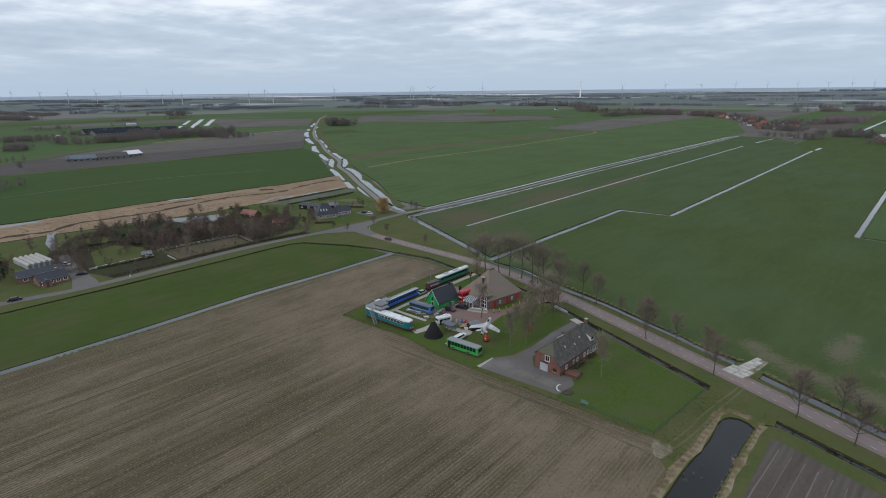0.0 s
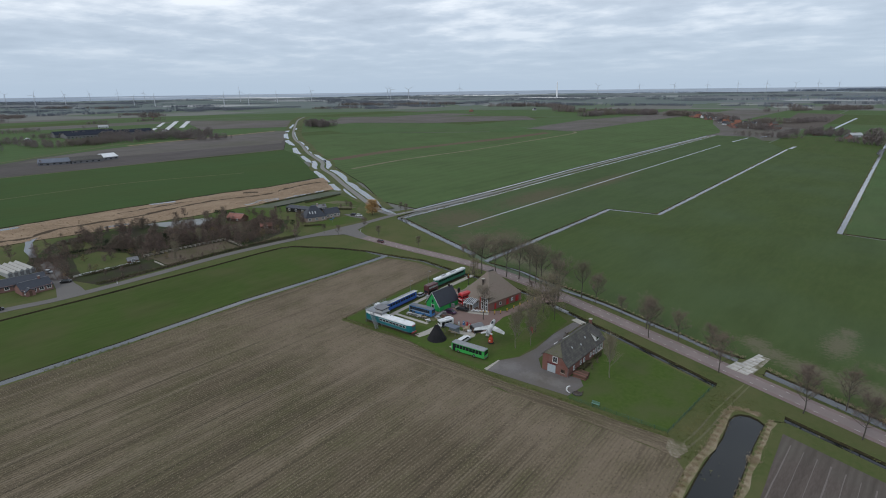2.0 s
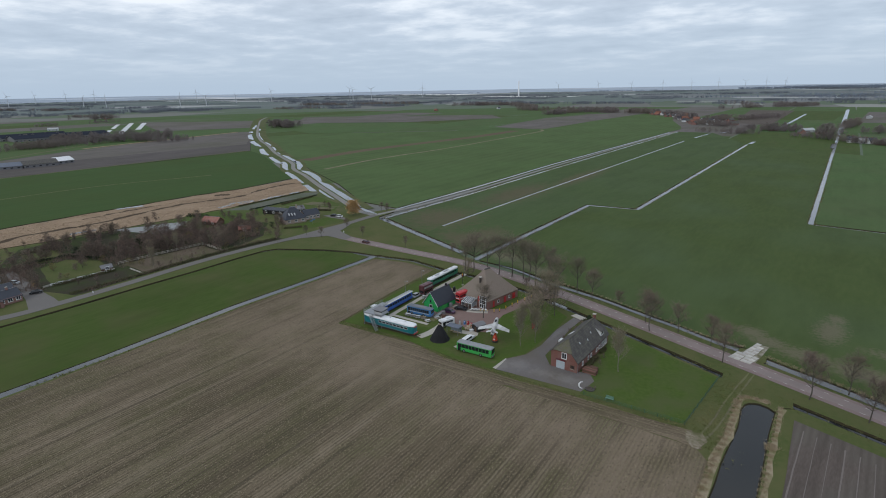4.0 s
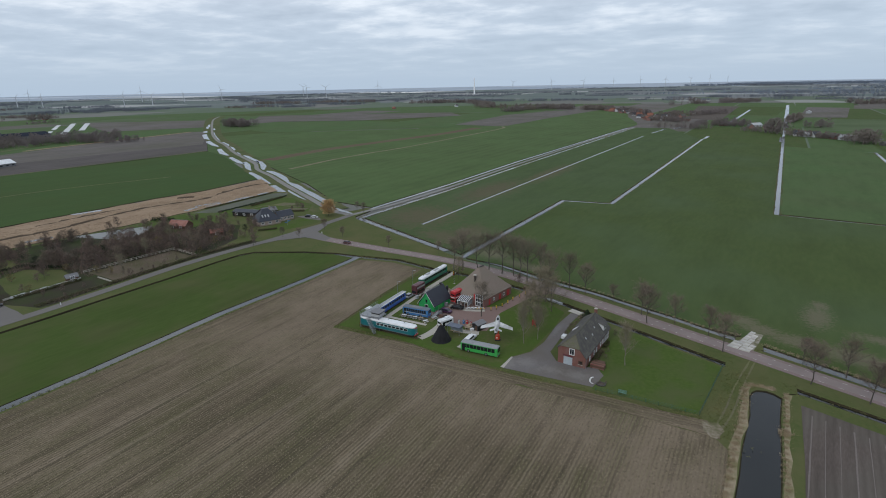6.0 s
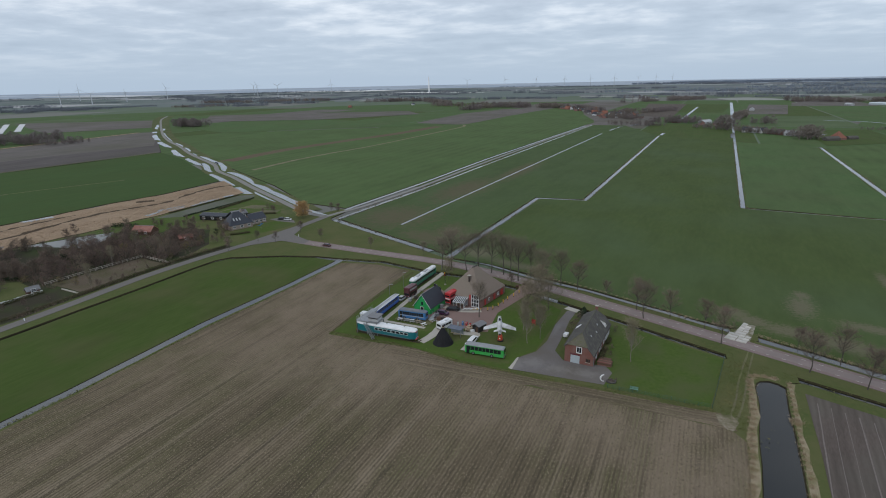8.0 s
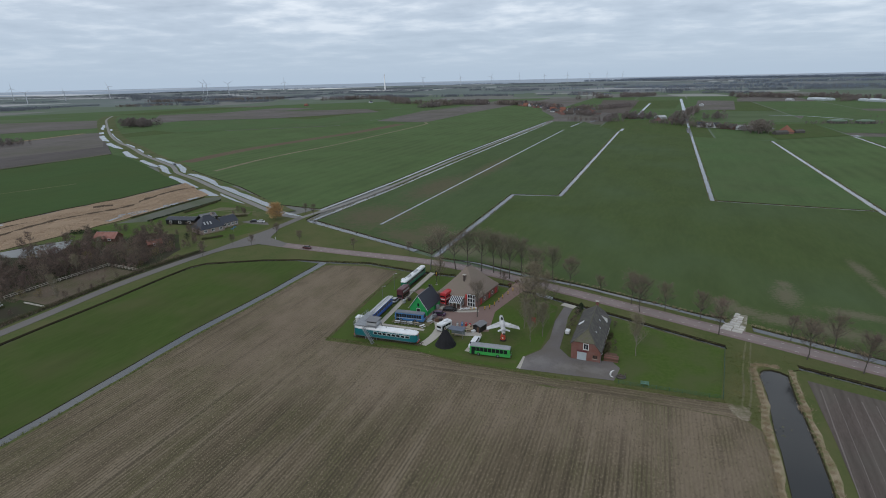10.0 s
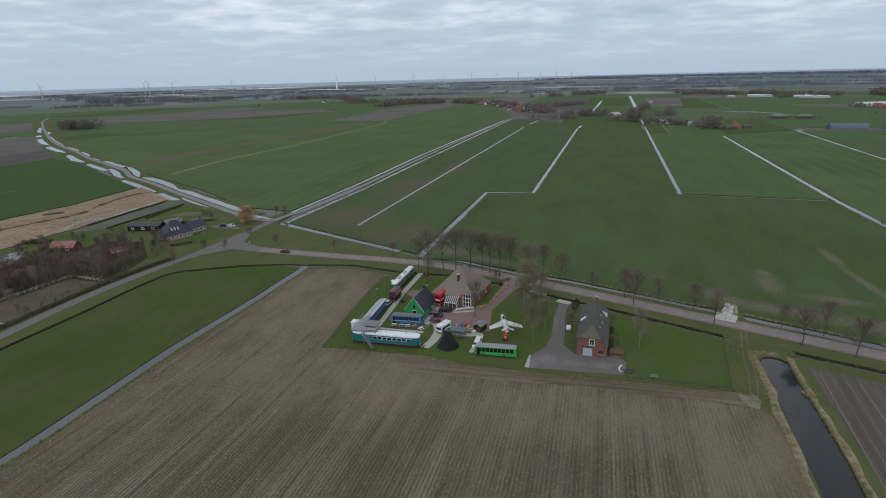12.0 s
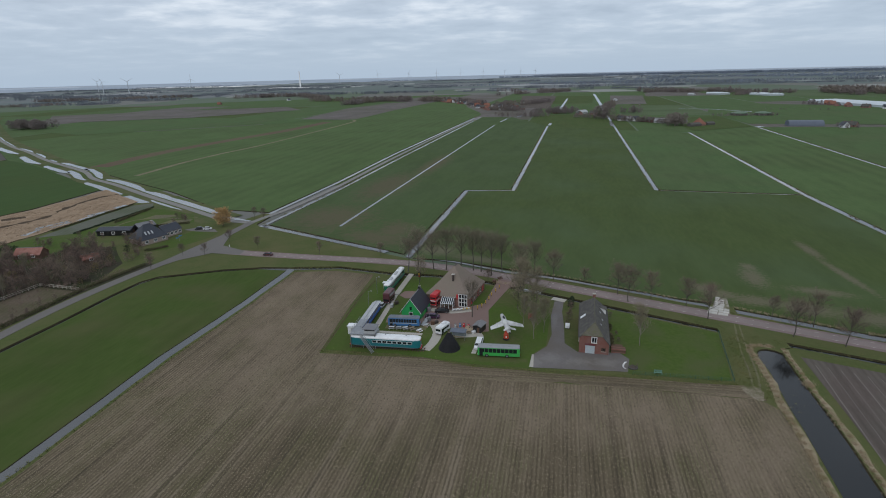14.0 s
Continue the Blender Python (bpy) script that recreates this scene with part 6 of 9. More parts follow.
    part("dormer_window", box(0.0, 17.9, 4.5, 0.05, 19.3, 5.3), M["glass_dark"], d)
    part("dormer_roof", prism([(0.25, 5.5), (0.25, 5.64), (-2.2, 6.6), (-2.2, 6.46)], 17.4, 19.8), M["roof_tile"], d)
    # roof lights
    for x, y in ((1.8, 6.0), (2.3, 10.5), (1.7, 14.0)):
        z = r - fall[1] * x
        o = part("roof_light", box(-0.3, -0.25, 0.0, 0.3, 0.25, 0.07), M["light_grey"], t)
        o.matrix_local = pose(x, y, z + 0.02, 0, math.degrees(math.atan(fall[1])), 0)
    o = part("roof_light", box(-0.9, -0.7, 0, 0.9, 0.7, 0.08), M["white"], t, "large white roof light")
    o.matrix_local = pose(-3.1, 11.5, r - fall[-1] * 3.1 + 0.03, 0, -math.degrees(math.atan(fall[-1])), 0)
    part("drain_pipe", tube((w + 0.1, 0.1, 0), (w + 0.1, 0.1, eave[1] - 0.1), 0.06, n=8), M["steel"], t)


M["garage"] = paint("pale_grey_blue_paint", (0.42, 0.47, 0.50), 0.5)
M["maroon"] = paint("maroon_board_paint", (0.13, 0.03, 0.035), 0.6)
barn()
BARN = pose(2.6, 0.7, 0.07, 0, 0, -10)


def garden_wall():
    t = thing("stacked_timber", "stack of reddish brown timber beside the barn", "timber stack", BARN @ pose(6.6, 2.4, 0))
    for k in range(5):
        for j in range(4):
            part("beam", box(-1.9 + 0.05 * ((k * 7 + j) % 3), -0.75 + 0.38 * k, 0.28 * j, 1.9, -0.4 + 0.38 * k, 0.26 + 0.28 * j), M["wood_brown"] if (k + j) % 3 else M["brick"], t)
    t = thing("stacked_timber", "low stack of brown beams beside the barn", "timber stack", BARN @ pose(6.4, 4.8, 0))
    for k in range(3):
        for j in range(3):
            part("beam", box(-1.6, -0.6 + 0.4 * k, 0.26 * j, 1.5, -0.24 + 0.4 * k, 0.24 + 0.26 * j), M["wood_brown"], t)


garden_wall()


M["moon_white"] = paint("bright_white_enamel", (0.86, 0.86, 0.85), 0.3)


def moon():
    """A leaning crescent on a low stone ring."""
    t = thing("moon_sculpture", "white crescent moon sculpture on the edge of the yard", "sculpture", pose(9.4, -6.9, 0.05, 0, 0, 20))
    bm = bmesh.new()
    out, inn, n = [], [], 20
    for k in range(n + 1):
        a = radians(-100 + 200 * k / n)
        out.append((-1.0 * math.cos(a), 1.05 + 1.0 * math.sin(a)))
        inn.append((-0.62 * math.cos(a) + 0.22 * 0, 1.05 + 0.98 * math.sin(a)))
    rings = []
    for y, s in ((-0.12, 0.97), (0.0, 1.0), (0.12, 0.97)):
        rings.append([bm.verts.new((x * s, y, 1.05 + (z - 1.05) * s)) for x, z in out + inn[::-1]])
    k = len(rings[0])
    for a, b in zip(rings, rings[1:]):
        for i in range(k):
            bm.faces.new((a[i], a[(i + 1) % k], b[(i + 1) % k], b[i]))
    for ring in (rings[0], rings[-1]):
        for i in range(n):
            bm.faces.new((ring[i], ring[i + 1], ring[k - 2 - i], ring[k - 1 - i]))
    bmesh.ops.recalc_face_normals(bm, faces=bm.faces[:])
    bmesh.ops.scale(bm, vec=(0.95, 1.2, 0.95), verts=bm.verts[:])
    part("crescent", bm, M["moon_white"], t)
    t = thing("stone_ring", "low dark ring of stones round a flower bed", "flower bed", pose(11.4, -6.6, 0.05))
    first = None
    for k in range(14):
        a = 2 * math.pi * k / 14
        m = pose(1.1 * math.cos(a), 0.9 * math.sin(a), 0, 0, 0, math.degrees(a))
        if first is None:
            first = part("stone", box(-0.18, -0.22, 0, 0.18, 0.22, 0.3, bevel=0.06), M["roof_tile"], t)
            first.matrix_local = m
        else:
            shared(first, "stone", m, t)
    part("soil", lathe([(1.0, 0.0), (0.9, 0.16), (0.3, 0.22)], 16), M["bulb_soil"], t)


moon()
t = thing("garden_bench", "green-painted garden bench at the edge of the lawn", "bench", pose(16.9, -9.4, 0.05, 0, 0, -5))
M["fence_green"] = paint("dark_green_wire", (0.035, 0.10, 0.075), 0.6)
M["mint"] = paint("mint_green_paint", (0.13, 0.25, 0.19), 0.6)
for k in range(4):
    part("seat_slat", box(-1.0, -0.25 + 0.14 * k, 0.43, 1.0, -0.13 + 0.14 * k, 0.47), M["mint"], t)
for k in range(3):
    part("back_slat", box(-1.0, 0.3, 0.55 + 0.17 * k, 1.0, 0.34, 0.68 + 0.17 * k), M["mint"], t)
for x in (-0.9, 0.9):
    for y in (-0.2, 0.28):
        part("leg", box(x - 0.04, y - 0.04, 0, x + 0.04, y + 0.04, 0.43 if y < 0 else 1.02), M["mint"], t)


def wire_fence(label, pts, gap=3.0, h=1.1, material="fence_green"):
    t = thing("fence", label, "fence", pose(pts[0][0], pts[0][1], 0.03))
    base = Vector((pts[0][0], pts[0][1], 0))
    first = None
    for a, b in zip(pts, pts[1:]):
        A, B = Vector((*a, 0)) - base, Vector((*b, 0)) - base
        k = max(1, int((B - A).length / gap))
        for i in range(k + 1):
            q = A + (B - A) * (i / k)
            if first is None:
                first = part("post", tube((0, 0, 0), (0, 0, h), 0.05, n=6), M[material], t)
            else:
                shared(first, "post", Matrix.Translation(q), t)
        for z in (h * 0.95, h * 0.6, h * 0.25):
            part("wire", tube(A + Vector((0, 0, z)), B + Vector((0, 0, z)), 0.018, n=4), M[material], t)
        bm = bmesh.new()
        side = (B - A).normalized().cross(Vector((0, 0, 1))) * 0.008
        kk = max(1, int((B - A).length / 0.3))
        for i in range(kk):
            q = A + (B - A) * (i / kk)
            add_box(bm, q.x - 0.008, q.y - 0.008, 0.1, q.x + 0.008, q.y + 0.008, h * 0.95)
        part("mesh", bm, M[material], t)


wire_fence("green wire mesh fence round the lawn", [(41.2, 14.2), (34.4, -12.4), (10.5, -9.9)])
wire_fence("thin wire fence along the museum lawn", [(-73.2, 0.8), (-71, 40), (-68, 58)], 4.0, 0.9, "wood_brown")
for x, y, turn in ((-2.0, 37.6, -28),):
    t = thing("gate_slab", "pale concrete slab at the driveway entrance", "slab", pose(x, y, 0.08, 0, 0, turn))
    part("slab", box(-2.4, -1.3, 0, 2.4, 1.3, 0.1, bevel=0.03), M["concrete"], t)
    p = thing("gate_pillar", "dark clipped evergreen bush at the gate", "bush", pose(2.0, 35.2, 0.05))
    random.seed(3)
    bm = bmesh.new()
    for k in range(900):
        a, u = random.uniform(0, 2 * math.pi), random.random()
        rr = 0.75 * math.sqrt(max(0.0, 1 - abs(2 * u - 0.8) ** 2 * 0.6)) * random.uniform(0.7, 1.05)
        c = Vector((rr * math.cos(a), rr * math.sin(a), 0.1 + 2.3 * u))
        d = Vector((random.uniform(-1, 1), random.uniform(-1, 1), random.uniform(-0.4, 1))).normalized() * 0.2
        s = d.orthogonal().normalized() * 0.09
        bm.faces.new([bm.verts.new(c - s), bm.verts.new(c + s), bm.verts.new(c + d)])
    part("foliage", bm, M["evergreen"], p)
    part("stem", tube((0, 0, 0), (0, 0, 1.2), 0.08, n=6), M["bark"], p)
t = thing("trough", "long grey metal trough beside the ditch", "trough", pose(-10.5, 44.0, 0.05, 0, 0, -28))
part("basin", box(-3.2, -0.5, 0, 3.2, 0.5, 0.55, bevel=0.05), M["light_grey"], t)
part("rim", box(-3.3, -0.6, 0.55, 3.3, 0.6, 0.62, bevel=0.02), M["steel"], t)
M["old_slab"] = surface("patchy_pale_concrete", (0.50, 0.48, 0.45), (0.39, 0.37, 0.335), 0.9, 0.5, 0.85, 0.02, third=(0.40, 0.37, 0.32), spread=0.3, vary=0.14, gloss=0.2)
M["trodden_pad"] = surface("chalky_trodden_earth", (0.34, 0.31, 0.265), (0.20, 0.185, 0.14), 1.2, 0.4, 0.95, 0.03, third=(0.13, 0.125, 0.07), spread=0.3, gloss=0.05)
parcel("field_entrance", "earth dam under the field entrance", "ground", [(45.4, 31.4), (46.4, 35.6), (49.6, 36.0), (53.2, 33.0), (52.6, 28.6), (51.0, 27.6)], M["verge"], 0.006, 0.7, 0.4)
pad = tagged(part("concrete_pad", ribbon_bm([Vector((46.4, 26.6)), Vector((49.4, 33.2)), Vector((52.4, 40.0))], (6.6, 3.4), 0.07, 0.5), M["trodden_pad"]), "pale concrete slabs of a field entrance", "pavement", kind="structure")
_w = Vector((0.41, 0.912))
_s = Vector((_w.y, -_w.x))
r = random.Random(4)
first = None
for k in range(8):
    wide = (3.6, 3.4, 3.0, 2.6, 2.2, 1.9, 1.8, 1.7)[k]
    for j in range(-3, 3):
        o_ = (j + 0.5) * 1.5
        if abs(o_) > wide or (abs(o_) > wide - 1.0 and r.random() < 0.3):
            continue
        p = Vector((46.9, 27.2)) + _w * (1.9 * k) + _s * (o_ + r.uniform(-0.12, 0.12) - 0.6)
        m = pose(p.x, p.y, 0.075, r.uniform(-1, 1), r.uniform(-1, 1), -24.2 + r.uniform(-3, 3))
        if first is None:
            first = part("slab", box(-0.72, -0.92, 0, 0.72, 0.92, 0.08, bevel=0.02), M["old_slab"], pad)
            first.matrix_local = m
        else:
            shared(first, "slab", m, pad)
for dx in (0.0, 1.7):
    strip("wheel_track", "worn wheel track along the grass", "track", [(48.4 + dx * 0.8, 20.5), (45.8 + dx * 0.9, 12.5), (43.2 + dx, 4), (39.5 + dx, -10), (37.2 + dx, -16)], 0.5, 0.03, M["pale_earth"], 0.3)

M["bed_line"] = surface("pale_dry_wheel_line", (0.200, 0.172, 0.158), (0.140, 0.118, 0.108), 2.0, 0.2, 0.95, gloss=0.05)
strip("edging", "pale concrete edging of the driveway", "kerb", [(-15.0, -7.0), (-14.0, -0.2)], (1.1, 0.5), 0.09, M["concrete"], smooth=False)
# white dashes along both cycle lanes of the road, and reddish lanes
LINE = curve_points([(145, -27), (78, 8.6), (30, 33.9), (-15, 57.2), (-46, 70.6), (-70, 77), (-100, 81.8), (-135, 88)], 1.0)
M["lane"] = surface("red_cycle_lane", (0.225, 0.168, 0.157), (0.19, 0.144, 0.135), 2.0, 0.2, 0.85, gloss=0.2)
M["line_paint"] = surface("worn_road_paint", (0.55, 0.54, 0.52), (0.40, 0.39, 0.37), 4.0, 0.6, 0.7)


def offset_line(line, d):
    out = []
    for k, p in enumerate(line):
        a, b = line[max(k - 1, 0)], line[min(k + 1, len(line) - 1)]
        out.append(p + Vector((-(b - a).y, (b - a).x)).normalized() * d)
    return out


for s in (-1, 1):
    tagged(part("cycle_lane", ribbon_bm(offset_line(LINE, s * 2.4), 1.3, 0.106), M["lane"]), "reddish cycle lane along the road", "cycle lane", kind="structure")
    ln = offset_line(LINE, s * 1.62)
    bm = bmesh.new()
    for k in range(0, len(ln) - 3, 4):
        a, b = ln[k], ln[k + 1]
        side = Vector((-(b - a).y, (b - a).x)).normalized() * 0.07
        bm.faces.new([bm.verts.new((*(q), 0.112)) for q in (a - side, b - side, b + side, a + side)])
    tagged(part("lane_marking", bm, M["line_paint"]), "dashed white lane line on the road", "road marking", kind="structure")


# ---- bare trees ----
def grow(seed, h, spread, clear=0.3, limbs=9, per=6, twigs=7, thick=0.02, droop=0.0, hair=1.0, lift=1.0):
    """Trunk and limbs, and the fine twigs of a leafless crown, as two vertex and face lists."""
    rnd = random.Random(seed)
    wood, fine = ([], []), ([], [])

    def limb(store, p0, p1, r0, r1, n=5):
        V, F = store
        d = (p1 - p0)
        q = d.to_track_quat("Z", "Y")
        base = len(V)
        for p, r in ((p0, r0), (p1, r1)):
            for k in range(n):
                a = 2 * math.pi * k / n
                V.append(p + q @ Vector((r * math.cos(a), r * math.sin(a), 0)))
        for k in range(n):
            F.append((base + k, base + (k + 1) % n, base + n + (k + 1) % n, base + n + k))

    def spike(p0, p1, r):
        V, F = fine
        q = (p1 - p0).to_track_quat("Z", "Y")
        base = len(V)
        for k in range(3):
            a = 2 * math.pi * k / 3
            V.append(p0 + q @ Vector((r * math.cos(a), r * math.sin(a), 0)))
        V.append(p1)
        for k in range(3):
            F.append((base + k, base + (k + 1) % 3, base + 3))

    r = h * thick
    p = Vector((0, 0, 0))
    stem = [p]
    for k in range(6):
        p = p + Vector((rnd.gauss(0, 0.012) * h, rnd.gauss(0, 0.012) * h, h * 0.145))
        stem.append(p)
    for k in range(6):
        limb(wood, stem[k], stem[k + 1], r * (1 - k / 6.5), r * (1 - (k + 1) / 6.5), 7)
    for i in range(limbs):
        f = clear + (0.95 - clear) * (i + rnd.random() * 0.6) / limbs
        pos = f * 6 * 0.98
        k = min(5, int(pos))
        a0 = stem[k].lerp(stem[k + 1], pos - k)
        ang = i * 2.4 + rnd.uniform(-0.5, 0.5)
        out = spread * h * (1.05 - 0.65 * max(0, f - clear) / (1 - clear)) * rnd.uniform(0.75, 1.1)
        rise = h * min(rnd.uniform(0.10, 0.24) * lift, 1.02 - f)
        a1 = a0 + Vector((math.cos(ang) * out * 0.5, math.sin(ang) * out * 0.5, rise * 0.45))
        a2 = a0 + Vector((math.cos(ang + rnd.uniform(-0.3, 0.3)) * out, math.sin(ang + rnd.uniform(-0.3, 0.3)) * out, rise))
        rr = r * (1 - f) * 0.55 + 0.02
        limb(wood, a0, a1, rr, rr * 0.6)
        limb(wood, a1, a2, rr * 0.6, rr * 0.25)
        for j in range(per):
            g = rnd.uniform(0.25, 1.0)
            b0 = a0.lerp(a1, g * 2) if g < 0.5 else a1.lerp(a2, g * 2 - 1)
            d = Vector((rnd.gauss(0, 1), rnd.gauss(0, 1), abs(rnd.gauss(0.5, 0.7)) + 0.6 * (lift - 1) - droop * 1.5)).normalized() * h * rnd.uniform(0.07, 0.14)
            b1 = b0 + d
            limb(wood, b0, b1, rr * 0.3 + 0.008, 0.012, 3)
            for m in range(twigs):
                c0 = b0.lerp(b1, rnd.uniform(0.2, 1.0))
                e = (d.normalized() + Vector((rnd.gauss(0, 0.8), rnd.gauss(0, 0.8), rnd.gauss(0.15, 0.6) - droop))).normalized() * h * rnd.uniform(0.04, 0.10)
                spike(c0, c0 + e, hair * (0.009 + 0.0006 * h))
                for q in range(3):
                    c1 = c0 + e * rnd.uniform(0.3, 0.9)
                    e2 = (e.normalized() + Vector((rnd.gauss(0, 0.8), rnd.gauss(0, 0.8), rnd.gauss(0, 0.6) - droop))).normalized() * h * rnd.uniform(0.025, 0.055)
                    spike(c1, c1 + e2, hair * (0.007 + 0.0004 * h))
    return wood, fine


def mesh_part(name, data, material, parent):
    me = bpy.data.meshes.new(name)
    me.from_pydata([tuple(v) for v in data[0]], [], data[1])
    me.materials.append(material)
    ob = new(name, me)
    ob.parent = parent
    return ob


def bare_tree(label, seed, x, y, z, h, spread=0.26, clear=0.3, limbs=12, per=7, twigs=8, thick=0.016, twig="twig", bark="bark", group="", name="bare_tree", turn=0, droop=0.0, hair=1.0, lift=1.0):
    t = thing(name, label, "tree", pose(x, y, z, 0, 0, turn), group)
    wood, fine = grow(seed, h, spread, clear, limbs, per, twigs, thick, droop, hair, lift)
    mesh_part("trunk", wood, M[bark], t)
    mesh_part("crown", fine, M[twig], t)
    return t


def plant(src, x, y, z, size, turn):
    o = copy_thing(src, Matrix.Identity(4))
    o.matrix_world = pose(x, y, z, 0, 0, turn) @ Matrix.Diagonal((size, size, size, 1))
    return o


M["elm_twig"] = surface("hazy_olive_brown_twigs", (0.215, 0.180, 0.132), (0.165, 0.138, 0.100), 1.2, 0.3, 0.9, vary=0.15)
M["pale_bark"] = surface("pale_birch_bark", (0.25, 0.225, 0.185), (0.17, 0.152, 0.122), 3.0, 0.5, 0.85)
M["olive_twig"] = surface("olive_brown_twigs", (0.235, 0.200, 0.135), (0.185, 0.158, 0.105), 1.2, 0.3, 0.9, vary=0.15)
# tall elms behind the farmhouse
tall = [bare_tree("tall leafless elm with a high narrow crown behind the farmhouse", 20 + k, *p, 0.05, 18.0, 0.28, 0.42, 24, 9, 9, 0.0145, "elm_twig", hair=0.5, group="elms by the farmhouse", lift=1.7) for k, p in enumerate(((-53.8, 66.2), (-42.5, 66.9)))]
for k, (x, y, s) in enumerate(((-36.8, 67.0, 1.0), (-31.6, 66.2, 0.98), (-28.6, 64.6, 0.95), (-24.6, 60.6, 1.0), (-47.5, 67.5, 0.9), (-14.5, 51.5, 0.95), (-57.5, 65, 0.8), (-20.4, 66.4, 0.85), (-8, 60, 0.8))):
    plant(tall[k % 2], x, y, 0.05, s, k * 67)
# round-headed trees along the road
road_trees = [bare_tree("leafless roadside tree with a rounded twiggy crown", 40 + k, *p, 0.03, 12.0, 0.31, 0.30, 20, 10, 10, 0.0135, hair=0.58, group="roadside trees", lift=1.6) for k, p in enumerate(((-1.5, 56.2), (18.8, 42.6), (41.8, 23.6)))]
for k, (x, y, s) in enumerate(((20.8, 36.4, 1.1), (29.1, 39.2, 0.85), (38.5, 33.0, 0.85), (61.2, 12.2, 1.05), (72.2, 6.7, 1.0), (70.2, 18.6, 0.95), (62.0, 25.6, 0.6), (82.5, 1.6, 1.0), (88, 10.5, 0.9), (97, -6, 1.0), (106, 1, 0.9), (-26, 53, 0.5), (-72, 83.2, 0.55), (-100, 86.5, 0.5), (-131, 94, 0.5), (-149, 104, 0.55), (-167.5, 70, 0.55), (-165.2, 66, 0.5), (-161.5, 84, 0.5), (-151.6, 84.6, 0.5), (-148.5, 145, 0.6), (-156, 150, 0.55), (9, 50.4, 0.6))):
    plant(road_trees[k % 3], x, y, 0.03, s, k * 51)
# trees on the lawns
lawn_tree = bare_tree("slender leafless birch on the lawn", 61, 16.4, 5.8, 0.05, 13.0, 0.19, 0.28, 24, 10, 9, 0.0095, "olive_twig", "pale_bark", hair=0.5, group="lawn trees", lift=1.9)
for k, (x, y, s) in enumerate(((-12.9, 9.1, 0.92), (-9.6, 13.2, 0.9), (-15.5, 17.5, 0.82))):
    plant(lawn_tree, x, y, 0.05, s, k * 80)

haze = bare_tree("wide leafless willow with fine olive twigs on the lawn", 171, -11.8, 22.5, 0.05, 12.5, 0.34, 0.18, 24, 10, 9, 0.0085, "olive_twig", hair=0.6, group="lawn willows", name="willow_tree", lift=1.8)
for x, y, s_ in ((-15.2, 38.4, 1.15), (-9.8, 35.4, 1.05), (-16.5, 30.5, 1.0), (-13.6, 43.0, 1.1), (-51.5, 55, 0.8)):
    plant(haze, x, y, 0.05, s_, x * 40)
plant(tall[0], -31.2, 23.4, 0.09, 0.72, 130)
# pale wheel lines between the beds of the east field
a = radians(12)
along_row, across = Vector((math.sin(a), math.cos(a))), Vector((math.cos(a), -math.sin(a)))
for k in range(26):
    top = Vector((57.6, -1.0)) + across * (1.4 + 2.6 * k)
    end = -1.2 - (top.x - 57.6) * 0.52 - 1.6
    p = top + along_row * ((end - top.y) / along_row.y)
    q = p - along_row * (105 if k < 14 else 60)
    strip("wheel_line", "pale wheel line between the beds", "track", [tuple(p), tuple(p.lerp(q, 0.5)), tuple(q)], 0.14 if k % 3 else 0.26, 0.062, M["bed_line"], 0.12)

# shrubs and a trailer between the driveway and the barn
shrub = bare_tree("leafless shrub beside the driveway", 150, -1.2, 22.0, 0.05, 3.2, 0.5, 0.05, 14, 7, 8, 0.012, name="shrub", group="driveway shrubs")
for k, (x, y, s) in enumerate(((-0.2, 25.5, 0.8), (0.6, 29.5, 0.9), (-2.0, 18.4, 0.6), (1.4, 32.0, 0.8), (12.2, 24, 0.7), (10.9, 8.0, 0.5), (11.2, 12.0, 0.5))):
    plant(shrub, x, y, 0.05, s, 70 * k)
for k, (x, y, s) in enumerate(((11.2, -6.4, 0.32), (11.8, -6.8, 0.26), (10.8, -6.9, 0.24), (12.6, -5.9, 0.3))):
    plant(shrub, x, y, 0.2 if k < 3 else 0.05, s, 50 * k)
t = thing("trailer", "small white box trailer parked beside the barn", "trailer", pose(-2.2, 16.4, 0.06, 0, 0, -12) @ Matrix.Scale(0.7, 4))
part("body", box(-0.9, -1.4, 0.45, 0.9, 1.4, 1.7, bevel=0.06), M["white"], t)
part("drawbar", tube((0, -1.4, 0.5), (0, -2.5, 0.45), 0.05, n=6), M["steel"], t)
wheels(t, (0.0,), 0.95, 0.3, 0.18)


# ---- scattered tufts, clods and stems: what nobody could count ----
def inside(p, poly):
    x, y = p
    hit = False
    for (x1, y1), (x2, y2) in zip(poly, poly[1:] + poly[:1]):
        if (y1 > y) != (y2 > y) and x < (x2 - x1) * (y - y1) / (y2 - y1) + x1:
            hit = not hit
    return hit


rnd = random.Random(11)


def blades(name, label, category, places, material, tall, wide, per=3, lean=0.35, seed=1):
    """Upright pointed blades in clumps, as one mesh."""
    r = random.Random(seed)
    V, F = [], []
    for x, y, z, s in places:
        for k in range(per):
            bx, by = x + r.gauss(0, 0.25) * s, y + r.gauss(0, 0.25) * s
            a = r.uniform(0, math.pi)
            h = tall * s * r.uniform(0.6, 1.15)
            w = wide * s * r.uniform(0.6, 1.2)
            n = len(V)
            V += [(bx - w * math.cos(a), by - w * math.sin(a), z), (bx + w * math.cos(a), by + w * math.sin(a), z), (bx + r.gauss(0, lean) * h, by + r.gauss(0, lean) * h, z + h)]
            F.append((n, n + 1, n + 2))
    me = bpy.data.meshes.new(name)
    me.from_pydata(V, [], F)
    me.materials.append(material)
    return tagged(new(name, me), label, category, kind="stuff")


